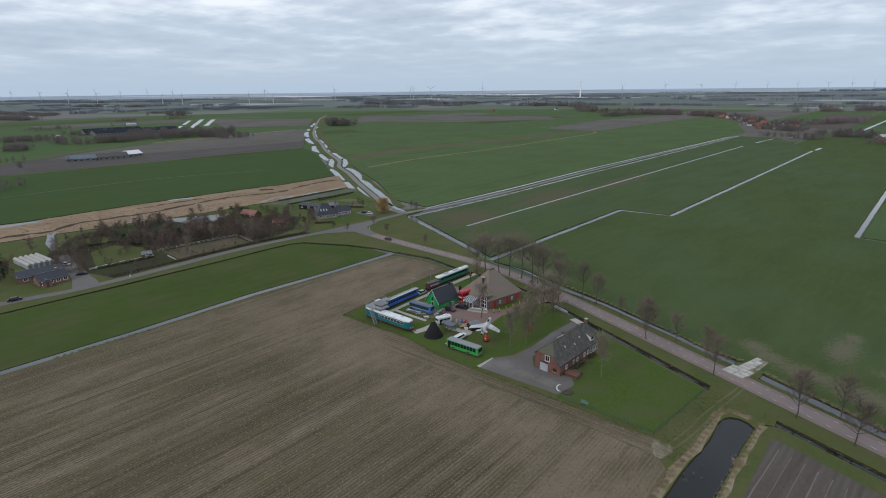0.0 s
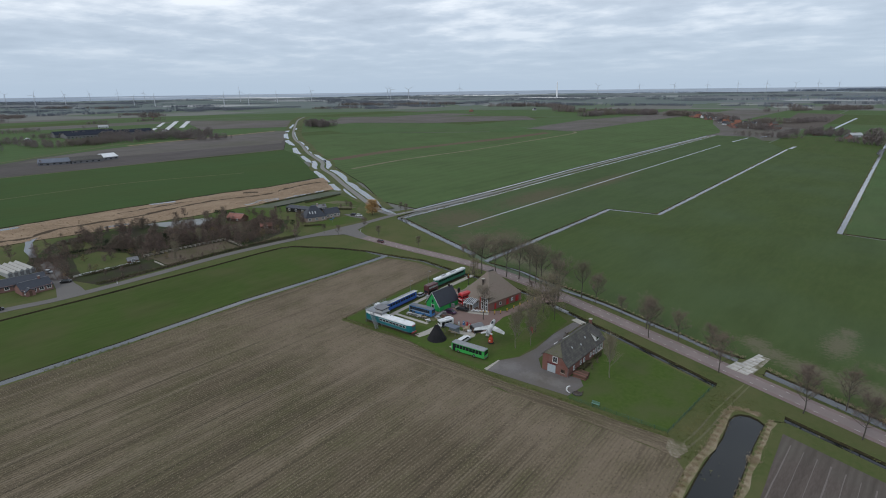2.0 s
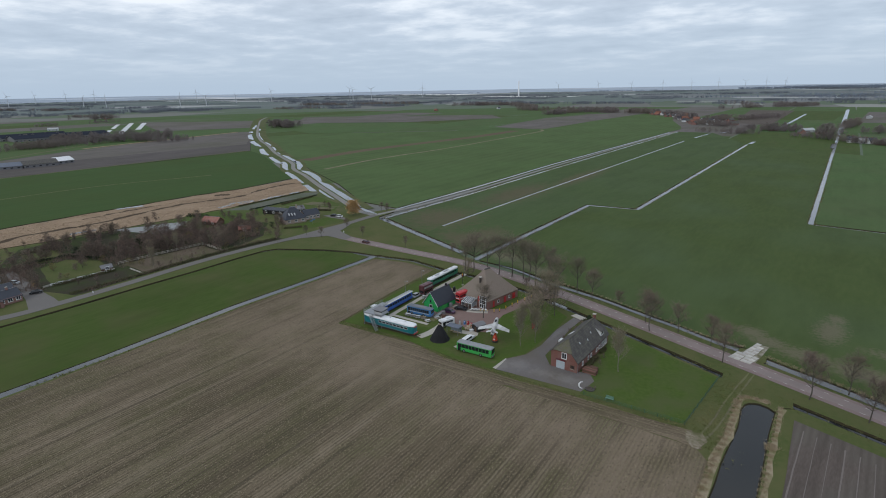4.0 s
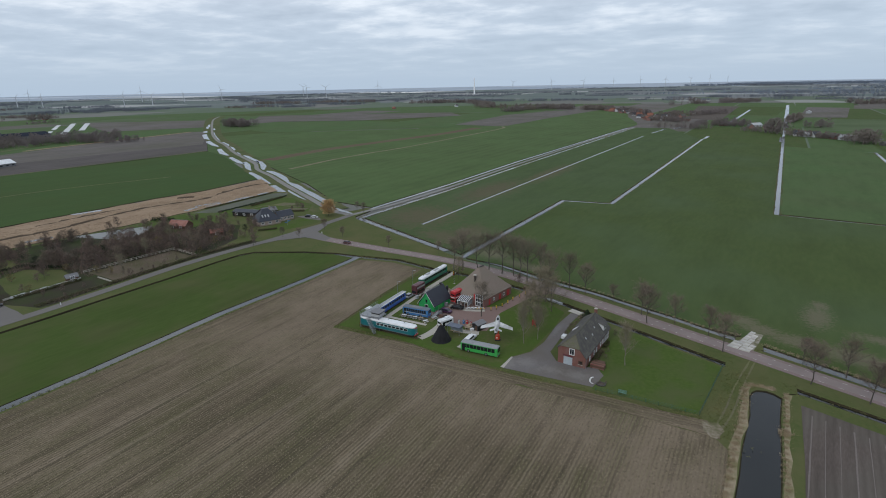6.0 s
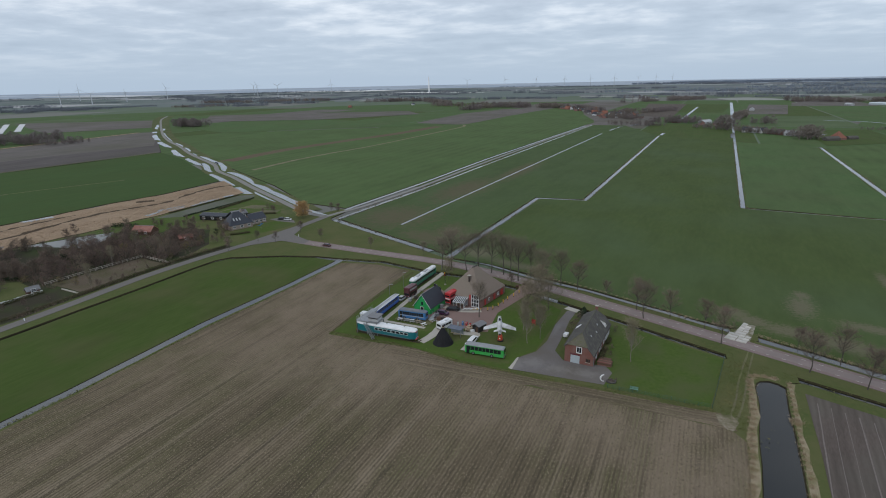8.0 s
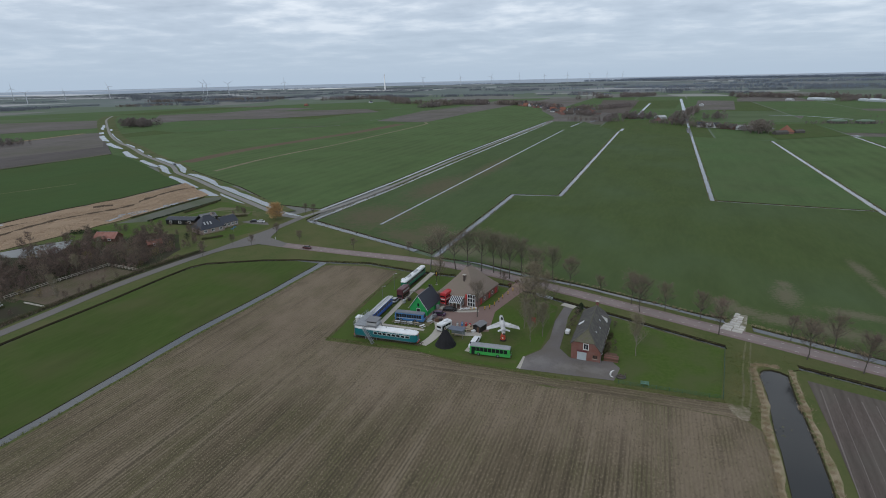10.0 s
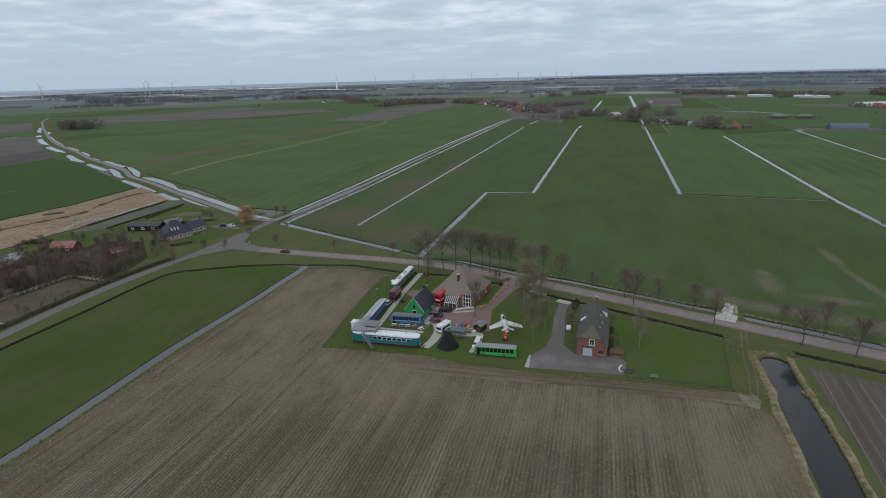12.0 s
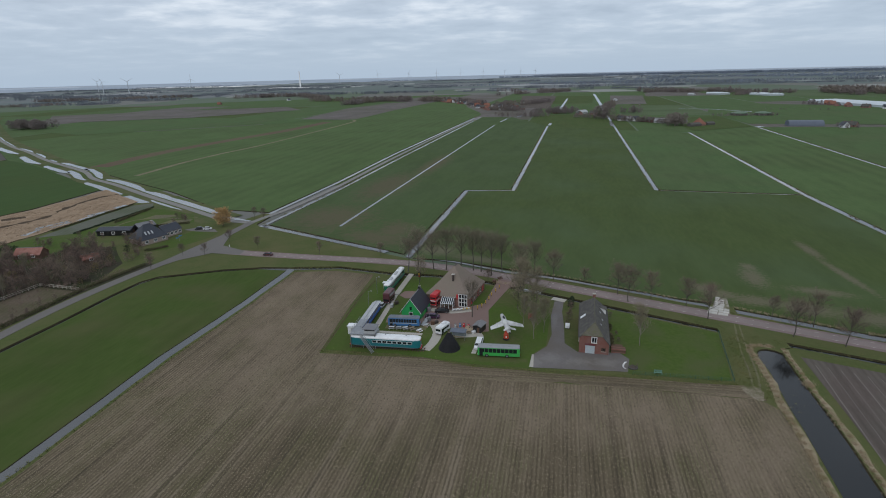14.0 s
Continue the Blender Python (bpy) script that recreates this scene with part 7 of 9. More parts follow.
def along(pts, count, spread, seed, s0=0.7, s1=1.3, z=0.0):
    r = random.Random(seed)
    line = curve_points(pts, 2.0)
    out = []
    for k in range(count):
        p = line[r.randrange(len(line))]
        out.append((p.x + r.gauss(0, spread), p.y + r.gauss(0, spread), z, r.uniform(s0, s1)))
    return out


M["reedy_verge"] = surface("tan_and_green_bank", (0.080, 0.098, 0.040), (0.125, 0.110, 0.062), 0.6, 0.05, 0.95, 0.05, third=(0.062, 0.092, 0.030), gloss=0.05)
M["reed_mat"] = surface("matted_dry_reed", (0.34, 0.28, 0.20), (0.22, 0.185, 0.12), 2.5, 0.3, 0.95, 0.08, third=(0.16, 0.15, 0.075), gloss=0.05)
M["dry_reed"] = surface("dry_reed_stems", (0.42, 0.34, 0.24), (0.33, 0.265, 0.185), 3.0, 0.3, 0.9, third=(0.34, 0.27, 0.17), gloss=0.1)
M["dry_edge"] = surface("dry_ditch_grass", (0.20, 0.175, 0.105), (0.125, 0.125, 0.06), 0.3, 0.03, 0.95, gloss=0.05)
M["bed_reed"] = surface("reed_bed_stems", (0.40, 0.295, 0.202), (0.34, 0.25, 0.170), 0.6, 0.05, 0.9, gloss=0.05)
M["tuft"] = surface("rough_grass_tufts", (0.13, 0.135, 0.05), (0.165, 0.15, 0.07), 2.0, 0.2, 0.9, third=(0.10, 0.125, 0.04), gloss=0.05)
POND_W = [(52, 6.4), (48, 6.6), (45.8, 4), (44.2, -8), (41, -23), (38.2, -38), (33, -62), (28, -80)]
POND_E = [(54.6, 4.6), (52.6, -8), (50.2, -23), (48, -38), (42.6, -64)]
blades("reeds", "dry tan reeds along the pond bank", "reeds", along([(x - 0.35, y) for x, y in POND_W], 11000, 0.42, 2, 0.5, 1.1, z=-0.25), M["dry_reed"], 0.62, 0.06, 3)
strip("reed_margin", "tan matted reeds along the pond bank", "reeds", POND_W, (1.4, 2.2), 0.02, M["reed_mat"], 1.0)
strip("reed_margin", "tan matted reeds along the pond bank", "reeds", [(x + 0.3, y) for x, y in POND_E], (0.9, 1.3), 0.02, M["reed_mat"], 0.9)
blades("reeds", "thin dry reeds along the far pond bank", "reeds", along(POND_E, 3600, 0.28, 3, 0.5, 1.1, z=-0.25) + [(51.6 + rnd.gauss(0, 0.6), -13 + rnd.gauss(0, 0.7), -0.2, 1.0) for k in range(160)], M["dry_reed"], 0.7, 0.05, 3)
blades("reeds", "dry reeds along the roadside ditch", "reeds", along([(54, 32), (65, 25.8), (77, 18.6), (84, 14.8), (140, -12)], 2600, 0.45, 5, z=-0.05) + along([(-17, 68), (3, 59.4), (21, 49.4), (37.4, 40.2), (47, 37)], 1100, 0.3, 6, z=-0.05), M["dry_reed"], 0.4, 0.05, 2)
tuft_places = []
for pts, n, sp in (([(-104, 68), (-86, 68.8), (-64, 63), (-45, 60.6)], 600, 1.2), (S_DITCH[3:], 900, 2.0), ([(-56, 82), (-20, 64), (1, 55.4), (37, 36.4), (53, 27), (83, 10.2), (120, -8)], 700, 0.5), ([(-125.2, -70), (-119.7, -40), (-114.7, -3), (-107.2, 36), (-102.7, 66)], 900, 0.35), ([(-73.5, 0), (-52, -2), (-30, -7), (-15, -8.7), (8, -11), (34, -13.4)], 1500, 0.6), ([(45, 12), (41, 0), (38, -12), (40, -20)], 900, 2.2)):
    tuft_places += along(pts, n, sp, len(tuft_places) + 1, 0.6, 1.4, 0.0)
blades("grass_tufts", "rough tufts of grass along banks and verges", "grass", tuft_places, M["tuft"], 0.17, 0.09, 4, 1.1)
M["trodden"] = surface("pale_dry_trodden_clay", (0.296, 0.255, 0.200), (0.141, 0.118, 0.078), 1.6, 0.2, 0.95, 0.04, third=(0.111, 0.107, 0.056), gloss=0.05)
# clods and stubble lying in rows on the ploughed land
M["clod"] = surface("dry_clay_clods", (0.30, 0.25, 0.18), (0.20, 0.165, 0.115), 1.5, 0.1, 0.95, third=(0.22, 0.195, 0.12), gloss=0.05)
FIELD = [(-103, 62), (-88, 63), (-73, 58), (-75, -3), (-52, -11), (37, -21), (36, -38), (31, -65), (21, -110), (-130, -110), (-124, -83), (-119, -50), (-114, -5), (-106.6, 34)]
r = random.Random(77)
V, F = [], []
row_dir, row_side = Vector((math.sin(radians(8)), math.cos(radians(8)))), Vector((math.cos(radians(8)), -math.sin(radians(8))))
while len(F) < 120000:
    near = r.random() < 0.85
    u, v = r.randrange(-190, 90) * 0.85 + r.gauss(0, 0.13), r.uniform(-112, -20) if near else r.uniform(-60, 62)
    p = row_side * u + row_dir * v
    if not inside((p.x, p.y), FIELD) or noise.noise((p.x * 0.06, p.y * 0.06, 9.0)) < r.uniform(-0.7, 0.3):
        continue
    q, n = r.uniform(0.05, 0.13), len(V)
    a = r.uniform(0, 6.3)
    V += [(p.x + q * math.cos(a + k * 2.09), p.y + q * math.sin(a + k * 2.09), 0.045) for k in range(3)] + [(p.x + r.gauss(0, q * 0.3), p.y + r.gauss(0, q * 0.3), 0.05 + q * r.uniform(0.7, 1.4))]
    F += [(n, n + 1, n + 3), (n + 1, n + 2, n + 3), (n + 2, n, n + 3)]
me = bpy.data.meshes.new("clods")
me.from_pydata(V, [], F)
me.materials.append(M["clod"])
tagged(new("clods", me), "dry clods in rows on the ploughed field", "soil", kind="stuff")
parcel("trodden_corner", "pale trodden earth at the field corner", "bare ground", [(34.8, -14.8), (38.2, -14.2), (39.4, -16.9), (37.6, -20.6), (36.4, -20.4), (35.0, -18.1)], M["trodden"], 0.075, 0.0, 1.2)
# ---- the gardens and houses along the side road ----
scrub = [bare_tree("leafless garden tree with a dense twiggy crown", 80 + k, x, y, 0.03, 8.0, 0.36, 0.1, 17, 9, 10, 0.010, group="garden trees") for k, (x, y) in enumerate(((-196, 66), (-206, 30), (-218, -2), (-190, 54)))]
r = random.Random(31)
WOOD = [(-248, -24), (-244, 30), (-246, 84), (-232, 96), (-202, 94), (-183, 70), (-181.5, 40), (-183, 14), (-205, -6), (-200, -26), (-215, -34)]
OPEN = ([(-207, 8), (-198.5, 47), (-179, 43), (-182, 2), (-196, 4)], [(-240, 76), (-224, 78), (-222, 110), (-245, 100)], [(-206, -26), (-182, -26), (-182, 4), (-206, 6), (-222, 9), (-238, 2), (-236, -13)], [(-244, 50), (-238, 58), (-246, 74), (-256, 76)])
n = 0
while n < 135:
    x, y = r.uniform(-250, -178), r.uniform(-36, 98)
    if inside((x, y), WOOD) and not any(inside((x, y), o) for o in OPEN):
        plant(scrub[r.randrange(4)], x, y, 0.02, r.uniform(0.5, 1.15), r.uniform(0, 360))
        n += 1
while n < 190:
    x, y = r.uniform(-282, -246), r.uniform(-22, 84)
    if x > -284 + 0.28 * y and not (44 < y < 82 and -276 < x < -238) and not (y < -6 and x < -250):
        plant(scrub[r.randrange(4)], x, y, 0.02, r.uniform(0.35, 0.9), r.uniform(0, 360))
        n += 1
for x, y, s in ((-226, -48, 1.0), (-232, -56, 1.2), (-222, -62, 1.0), (-240, -60, 1.3), (-214, -70, 0.9), (-250, -20, 1.0), (-262, -26, 1.0), (-255, -12, 0.8), (-193, 98, 0.9), (-201, 104, 0.7), (-186, 92, 0.8), (-228, 66, 1.0), (-266, 10, 0.9), (-262, 40, 1.0), (-260, 60, 0.9), (-270, 72, 0.8), (-181.5, 34, 0.4), (-182, 22, 0.35), (-180, 42, 0.45), (-184, 12, 0.5), (-183, 17, 0.35), (-182.4, 28, 0.4), (-194, -10, 0.4), (-196, -16, 0.35), (-190, -4, 0.3), (-209, -16, 0.45), (-216, -6, 0.5), (-226, 2, 0.45), (-186, -14, 0.3)):
    plant(scrub[r.randrange(4)], x, y, 0.02, s, r.uniform(0, 360))
M["yellow_twig"] = surface("yellowish_twigs", (0.22, 0.175, 0.075), (0.17, 0.14, 0.06), 1.0, 0.3, 0.85)
M["willow_twig"] = surface("orange_willow_twigs", (0.50, 0.33, 0.15), (0.42, 0.27, 0.12), 1.0, 0.3, 0.85)
bare_tree("golden orange weeping willow beside the junction", 95, -166.4, 133.6, 0.05, 10.6, 0.50, 0.12, 34, 18, 13, 0.014, "willow_twig", name="willow_tree", droop=0.25, hair=1.7)


def gable_house(name, label, category, x, y, turn, L, W, e, r_, wall, roof, hip=0.0, chim=True, wins=4, group="", z=0.04):
    """A house with a long ridge along local x, windows, door and chimney."""
    t = thing(name, label, category, pose(x, y, z, 0, 0, turn), group)
    h = W / 2
    for s in (-1, 1):
        bm = bmesh.new()
        top = (0, r_ - 0.1) if not hip else (0, e)
        pts = [(-h, 0), (h, 0), (h, e), (-h, e)] if hip else [(-h, 0), (h, 0), (h, e), (0, r_ - 0.12), (-h, e)]
        m = Matrix(((0, 1, 0, 0), (1, 0, 0, 0), (0, 0, 1, 0), (0, 0, 0, 1)))
        add_prism(bm, pts, s * L / 2 - 0.12, s * L / 2 + 0.12, m)
        part("gable_wall", bm, M[wall], t)
        part("side_wall", box(-L / 2 + 0.12, s * h - 0.12, 0, L / 2 - 0.12, s * h + 0.12, e), M[wall], t)
        o = 0.4
        roof_plate(t, [(-L / 2 - o, s * (h + o), e - 0.25), (L / 2 + o, s * (h + o), e - 0.25), (L / 2 + o - hip, 0, r_), (-L / 2 - o + hip, 0, r_)], M[roof])
        if hip:
            roof_plate(t, [(s * (L / 2 + o), -(h + o), e - 0.25), (s * (L / 2 + o), h + o, e - 0.25), (s * (L / 2 + o - hip), 0, r_)], M[roof], "hip_slope")
        for k in range(wins):
            xx = -L / 2 + L * (k + 0.5) / wins
            window_part(t, pose(xx, s * (h + 0.13), 0.9, 0, 0, 0 if s < 0 else 180), min(1.5, L / wins * 0.6), 1.2, "white", 1)
    part("ridge_tiles", box(-L / 2 + hip, -0.12, r_ - 0.05, L / 2 - hip, 0.12, r_ + 0.08), M["grey_roof"], t)
    part("door", box(L / 2 + 0.12, -0.5, 0.05, L / 2 + 0.17, 0.5, 2.1), M["wood_brown"], t)
    if chim:
        c = part("chimney", box(-0.35, -0.35, r_ - 0.8, 0.35, 0.35, r_ + 0.9), M[wall], t)
        c.location.x = L * 0.22
        part("chimney_cap", box(-0.42, -0.42, r_ + 0.9, 0.42, 0.42, r_ + 1.0), M["concrete"], c)
    return t


M["slate"] = surface("blue_black_roof_tiles", (0.045, 0.05, 0.065), (0.035, 0.04, 0.05), 2.0, 0.4, 0.5, 0.02, gloss=0.3)
M["orange_tile"] = surface("orange_roof_tiles", (0.25, 0.105, 0.07), (0.20, 0.088, 0.062), 2.0, 0.4, 0.75, 0.02)
M["old_red_tile"] = surface("weathered_red_roof_tiles", (0.27, 0.11, 0.085), (0.30, 0.17, 0.14), 1.5, 0.4, 0.8, 0.02)
M["pale_rail"] = surface("pale_weathered_rails", (0.46, 0.42, 0.36), (0.36, 0.33, 0.28), 3.0, 0.5, 0.8)
M["litter"] = surface("brown_leaf_litter", (0.052, 0.044, 0.034), (0.042, 0.042, 0.026), 0.9, 0.08, 0.95, 0.05, third=(0.046, 0.060, 0.024), gloss=0.05)
M["plot_brown"] = surface("bare_brown_plot", (0.145, 0.115, 0.088), (0.105, 0.085, 0.06), 1.2, 0.09, 0.95, 0.05, third=(0.095, 0.09, 0.05), rows=1.6, row_mix=0.3, row_turn=-14, gloss=0.05)
M["grey_plot"] = surface("grey_green_plot", (0.135, 0.138, 0.115), (0.11, 0.116, 0.09), 0.6, 0.05, 0.95, 0.04, third=(0.10, 0.115, 0.075), rows=2.4, row_mix=0.2, row_turn=-12, gloss=0.05)
M["dull_pond"] = surface("silted_pond_water", (0.125, 0.13, 0.122), (0.10, 0.105, 0.098), 0.5, 0.08, 0.35, 0.0, gloss=0.4)
M["pale_brick"] = surface("pale_pinkish_brick", (0.36, 0.29, 0.25), (0.30, 0.24, 0.21), 4.0, 0.4, 0.85)
gable_house("bungalow", "low brick bungalow with a blue-black tiled roof", "house", -202.8, -40.6, 86, 10.4, 8.0, 2.4, 4.7, "farm_brick", "slate", 0, True, 4)
gable_house("bungalow_bay", "small brick front bay of the bungalow with wide windows", "house", -198.4, -44.0, -4, 2.6, 3.0, 2.2, 3.1, "farm_brick", "slate", 0, False, 1)
gable_house("outbuilding", "long low outbuilding with a dark roof behind the bungalow", "outbuilding", -214.0, -40.6, 76, 16.0, 9.4, 2.4, 4.3, "farm_brick", "slate", 0, False, 3)
t = thing("workshop", "workshop under five narrow pale ridged roofs", "shed", pose(-239.0, -33.6, 0.04, 0, 0, -2) @ Matrix.Scale(0.86, 4))
M["rib_sheet"] = surface("white_weathered_ribs", (0.46, 0.445, 0.415), (0.36, 0.348, 0.32), 1.5, 0.3, 0.7, 0.02, gloss=0.2)
M["dull_sheet"] = surface("dull_grey_brown_sheet", (0.20, 0.185, 0.165), (0.15, 0.14, 0.125), 1.5, 0.3, 0.8, 0.02, gloss=0.1)
for k in range(5):
    y = -5.0 + 2.5 * k
    m = Matrix(((0, 1, 0, 0), (1, 0, 0, y), (0, 0, 1, 0), (0, 0, 0, 1)))
    bm = bmesh.new()
    add_prism(bm, [(-1.22, 0), (1.22, 0), (1.22, 2.2), (0, 3.0), (-1.22, 2.2)], -10.5, 10.5, m)
    part("bay", bm, M["light_grey"], t)
    for s in (-1, 1):
        roof_plate(t, [(-10.8, y, 3.14), (10.8, y, 3.14), (10.8, y + s * 1.26, 2.24), (-10.8, y + s * 1.26, 2.24)], M["rib_sheet"] if s < 0 else M["dull_sheet"], thick=0.08)
    part("door", box(10.5, y - 0.8, 0.05, 10.58, y + 0.8, 1.95), M["grey_roof"], t)
parcel("yard", "grey paved yard of the bungalow", "paving", [(-183.5, -41), (-182, -31), (-190, -29), (-204, -26.5), (-226, -21.5), (-244, -18), (-243, -23.5), (-226, -28), (-208, -32), (-198, -35)], M["asphalt"], 0.05, 0.0, 0.4)
car("dark grey car in the bungalow's yard", -201.8, -29.4, 60, "black", 4.3)
car("black car on the side road", -190.6, -58.0, 72, "black", 4.5, z=0.12)
car("silver car in the bungalow's yard", -223, -27.0, 20, "light_grey", 4.4)
for x, y in ((-208, -26.8), (-214, -24.4)):
    bare_tree("round yellowish shrub beside the yard", 120 + int(x), x, y, 0.03, 2.6, 0.5, 0.05, 12, 6, 8, 0.02, "willow_twig", name="shrub")
parcel("woodland_floor", "brown leaf litter under the garden trees", "ground", [(-250, -24), (-280, 2), (-276, 30), (-266, 66), (-250, 84), (-232, 98), (-202, 97), (-183, 74), (-178.6, 50), (-180.4, 24), (-183.4, -3), (-185, -24), (-204, -27), (-215, -36), (-236, -30)], M["litter"], 0.012, 0.0, 0.8)
# the walled gardens
t = thing("garden_wall", "low white garden wall along the plots", "wall", pose(-206, -24.5, 0.03))
for k in range(11):
    part("wall_panel", box(k * 2.5, -0.12, 0, k * 2.5 + 2.4, 0.12, 0.75 + 0.1 * (k % 3)), M["white"] if k % 4 else M["concrete"], t)
t.matrix_world = pose(-206.2, -24.6, 0.03, 0, 0, 79.5)
for a, b in zip(((-207.5, 8), (-203.4, 28), (-198.6, 47.6)), ((-203.4, 28), (-198.6, 47.6), (-179.6, 43.4))):
    L = math.dist(a, b)
    t = thing("fence", "pale weathered rail fence round a bare garden plot", "fence", pose(*a, 0.03, 0, 0, math.degrees(math.atan2(b[1] - a[1], b[0] - a[0]))), "garden fences")
    for z in (0.55, 1.15):
        part("rail", box(0, -0.04, z - 0.09, L, 0.04, z + 0.09), M["pale_rail"], t)
    first = None
    for k in range(int(L / 2.2) + 1):
        if first is None:
            first = part("post", box(-0.09, -0.09, 0, 0.09, 0.09, 1.3), M["pale_rail"], t)
        else:
            shared(first, "post", Matrix.Translation((k * 2.2, 0, 0)), t)
t = thing("kerb_wall", "low pale edging of the bare garden plot", "wall", pose(-196.4, 6.4, 0.03, 0, 0, -9))
for k in range(6):
    part("block", box(k * 2.1, -0.2, 0, k * 2.1 + 2.0, 0.2, 0.4 + 0.06 * (k % 2)), M["concrete"], t)
parcel("garden_plot", "bare brown garden plot", "garden", [(-206.5, 9), (-202.6, 28), (-198, 46.6), (-181, 43), (-183.4, 20), (-185, 6), (-196, 8)], M["plot_brown"], 0.04, 0.0, 1.0)
parcel("garden_lawn", "green garden lawn behind the wall", "lawn", [(-204.5, -22), (-200, 2), (-222, 8), (-239, 2), (-235, -11)], M["verge"], 0.03, 0.0, 0.5)
parcel("garden_lawn", "green lawn behind the trees", "lawn", [(-243, 66), (-226, 72), (-224, 112), (-206, 134), (-226, 140), (-268, 96), (-262, 76)], M["lawn"], 0.018, 0.0, 0.5)
parcel("garden_lawn", "green front lawn of the slate-roofed farmhouse", "lawn", [(-184, 91), (-177, 92), (-169.5, 99), (-163, 112), (-162.5, 121), (-178, 124), (-181, 112)], M["lawn"], 0.03)
parcel("yard", "grey parking place beside the farmhouse", "paving", [(-164, 122), (-168, 127), (-180, 130), (-184, 126), (-176, 123)], M["asphalt"], 0.05)
parcel("vegetable_plot", "grey-green long plot beside the reeds", "garden", [(-255, 112), (-241, 119), (-233, 177), (-239, 188), (-249, 182), (-252, 150)], M["grey_plot"], 0.03, 0.0, 0.3)
parcel("vegetable_plot", "bare vegetable plot behind the farmhouse", "garden", [(-206, 134), (-190, 141), (-191, 148), (-203, 146)], M["pale_earth"], 0.04, 0.0, 0.4)
parcel("vegetable_plot", "bare vegetable plot behind the farmhouse", "garden", [(-222, 147), (-207, 152), (-205, 158), (-219, 158)], M["pale_earth"], 0.04, 0.0, 0.4)
parcel("garden_lawn", "green garden lawn behind the farmhouse", "lawn", [(-232, 140), (-204, 132), (-186, 140), (-196, 158), (-222, 172), (-231, 172)], M["lawn"], 0.022, 0.0, 0.4)
strip("garden_path", "pale garden path", "path", [(-228, 122), (-224, 146), (-204, 149), (-190, 151)], 1.4, 0.06, M["pale_earth"], 0.2)
for pts in ([(-268, 126), (-262, 142), (-263, 146), (-270, 130)], [(-258, 154), (-254, 168), (-256, 170), (-261, 157)], [(-285, 30), (-281, 42), (-284, 44), (-289, 32)], [(-348, -26), (-339, -6), (-336, 8), (-331, 4), (-338, -26)], [(-330, 84), (-324, 100), (-319, 99), (-324, 84)], [(-297, 1), (-288, -6), (-266, -14), (-254, -18), (-255, -20.5), (-272, -16.5), (-292, -8)]):
    parcel("water", "pale pool beside the reeds", "water", pts, M["grey_water"], 0.27, 0.0, 1.2)
parcel("water", "grey shallow garden pond behind the trees", "pond", [(-275, 47), (-262, 49), (-244, 51), (-239, 58), (-244, 70), (-252, 80), (-258, 72), (-266, 60)], M["dull_pond"], 0.04, 0.0, 0.8)
parcel("garden_lawn", "green lawn beside the workshop", "lawn", [(-292, -38), (-279, -12), (-255, -21), (-264, -33)], M["verge"], 0.02, 0.0, 0.5)
parcel("garden_lawn", "mown strip between the garden hedges", "lawn", [(-246, -10), (-241, 4), (-262, 11), (-268, -3)], M["verge"], 0.022, 0.0, 0.5)
# slate-roofed farmhouse and its neighbours
t = gable_house("farmhouse", "large farmhouse with a steep blue-black tiled roof", "house", -190.8, 106.2, 62, 12.6, 10.8, 2.8, 8.8, "pale_brick", "slate", 5.0, True, 3)
for k in range(3):
    o = part("skylight", box(-0.35, -0.9, 0, 0.35, 0.9, 0.08), M["light_grey"], t, "pale roof window")
    o.matrix_local = pose(-3.6 + 1.9 * k, -4.4 + 0.5 * k, 5.0 - 0.2 * k + 0.45, 46, 0, 0)
gable_house("farm_wing", "brick wing of the farmhouse with white windows", "house", -187.2, 117.4, 70, 9.6, 6.8, 2.8, 5.6, "pale_brick", "slate", 0, False, 4)
gable_house("black_barn", "low black wooden barn with a shallow dark roof", "barn", -216.0, 119.2, 4, 17.0, 7.0, 2.8, 3.8, "black", "slate", 0, False, 3)
gable_house("black_barn", "small black wooden barn beside the farmhouse", "barn", -205.4, 126.0, 60, 8.5, 6.0, 2.8, 4.4, "black", "grey_roof", 0, False, 2)
gable_house("garden_shed", "brick shed with a weathered red tiled roof", "shed", -231.5, 82.0, 8, 11.0, 6.5, 2.2, 4.6, "wood_brown", "old_red_tile", 0, False, 2)
gable_house("garden_shed", "brown garden shed among the trees", "shed", -199.5, 76.5, 50, 6.0, 4.0, 2.0, 3.6, "wood_brown", "old_red_tile", 0, False, 1)
gable_house("garden_shed", "small grey garden shed by the wall", "shed", -204.0, 0.5, 70, 4.0, 2.8, 1.7, 2.8, "wood_brown", "grey_roof", 0, False, 1)
car("black car parked beside the farmhouse", -176.0, 126.6, 20, "black", 4.3)
car("white car parked beside the farmhouse", -171.5, 126.2, 10, "white", 4.2)
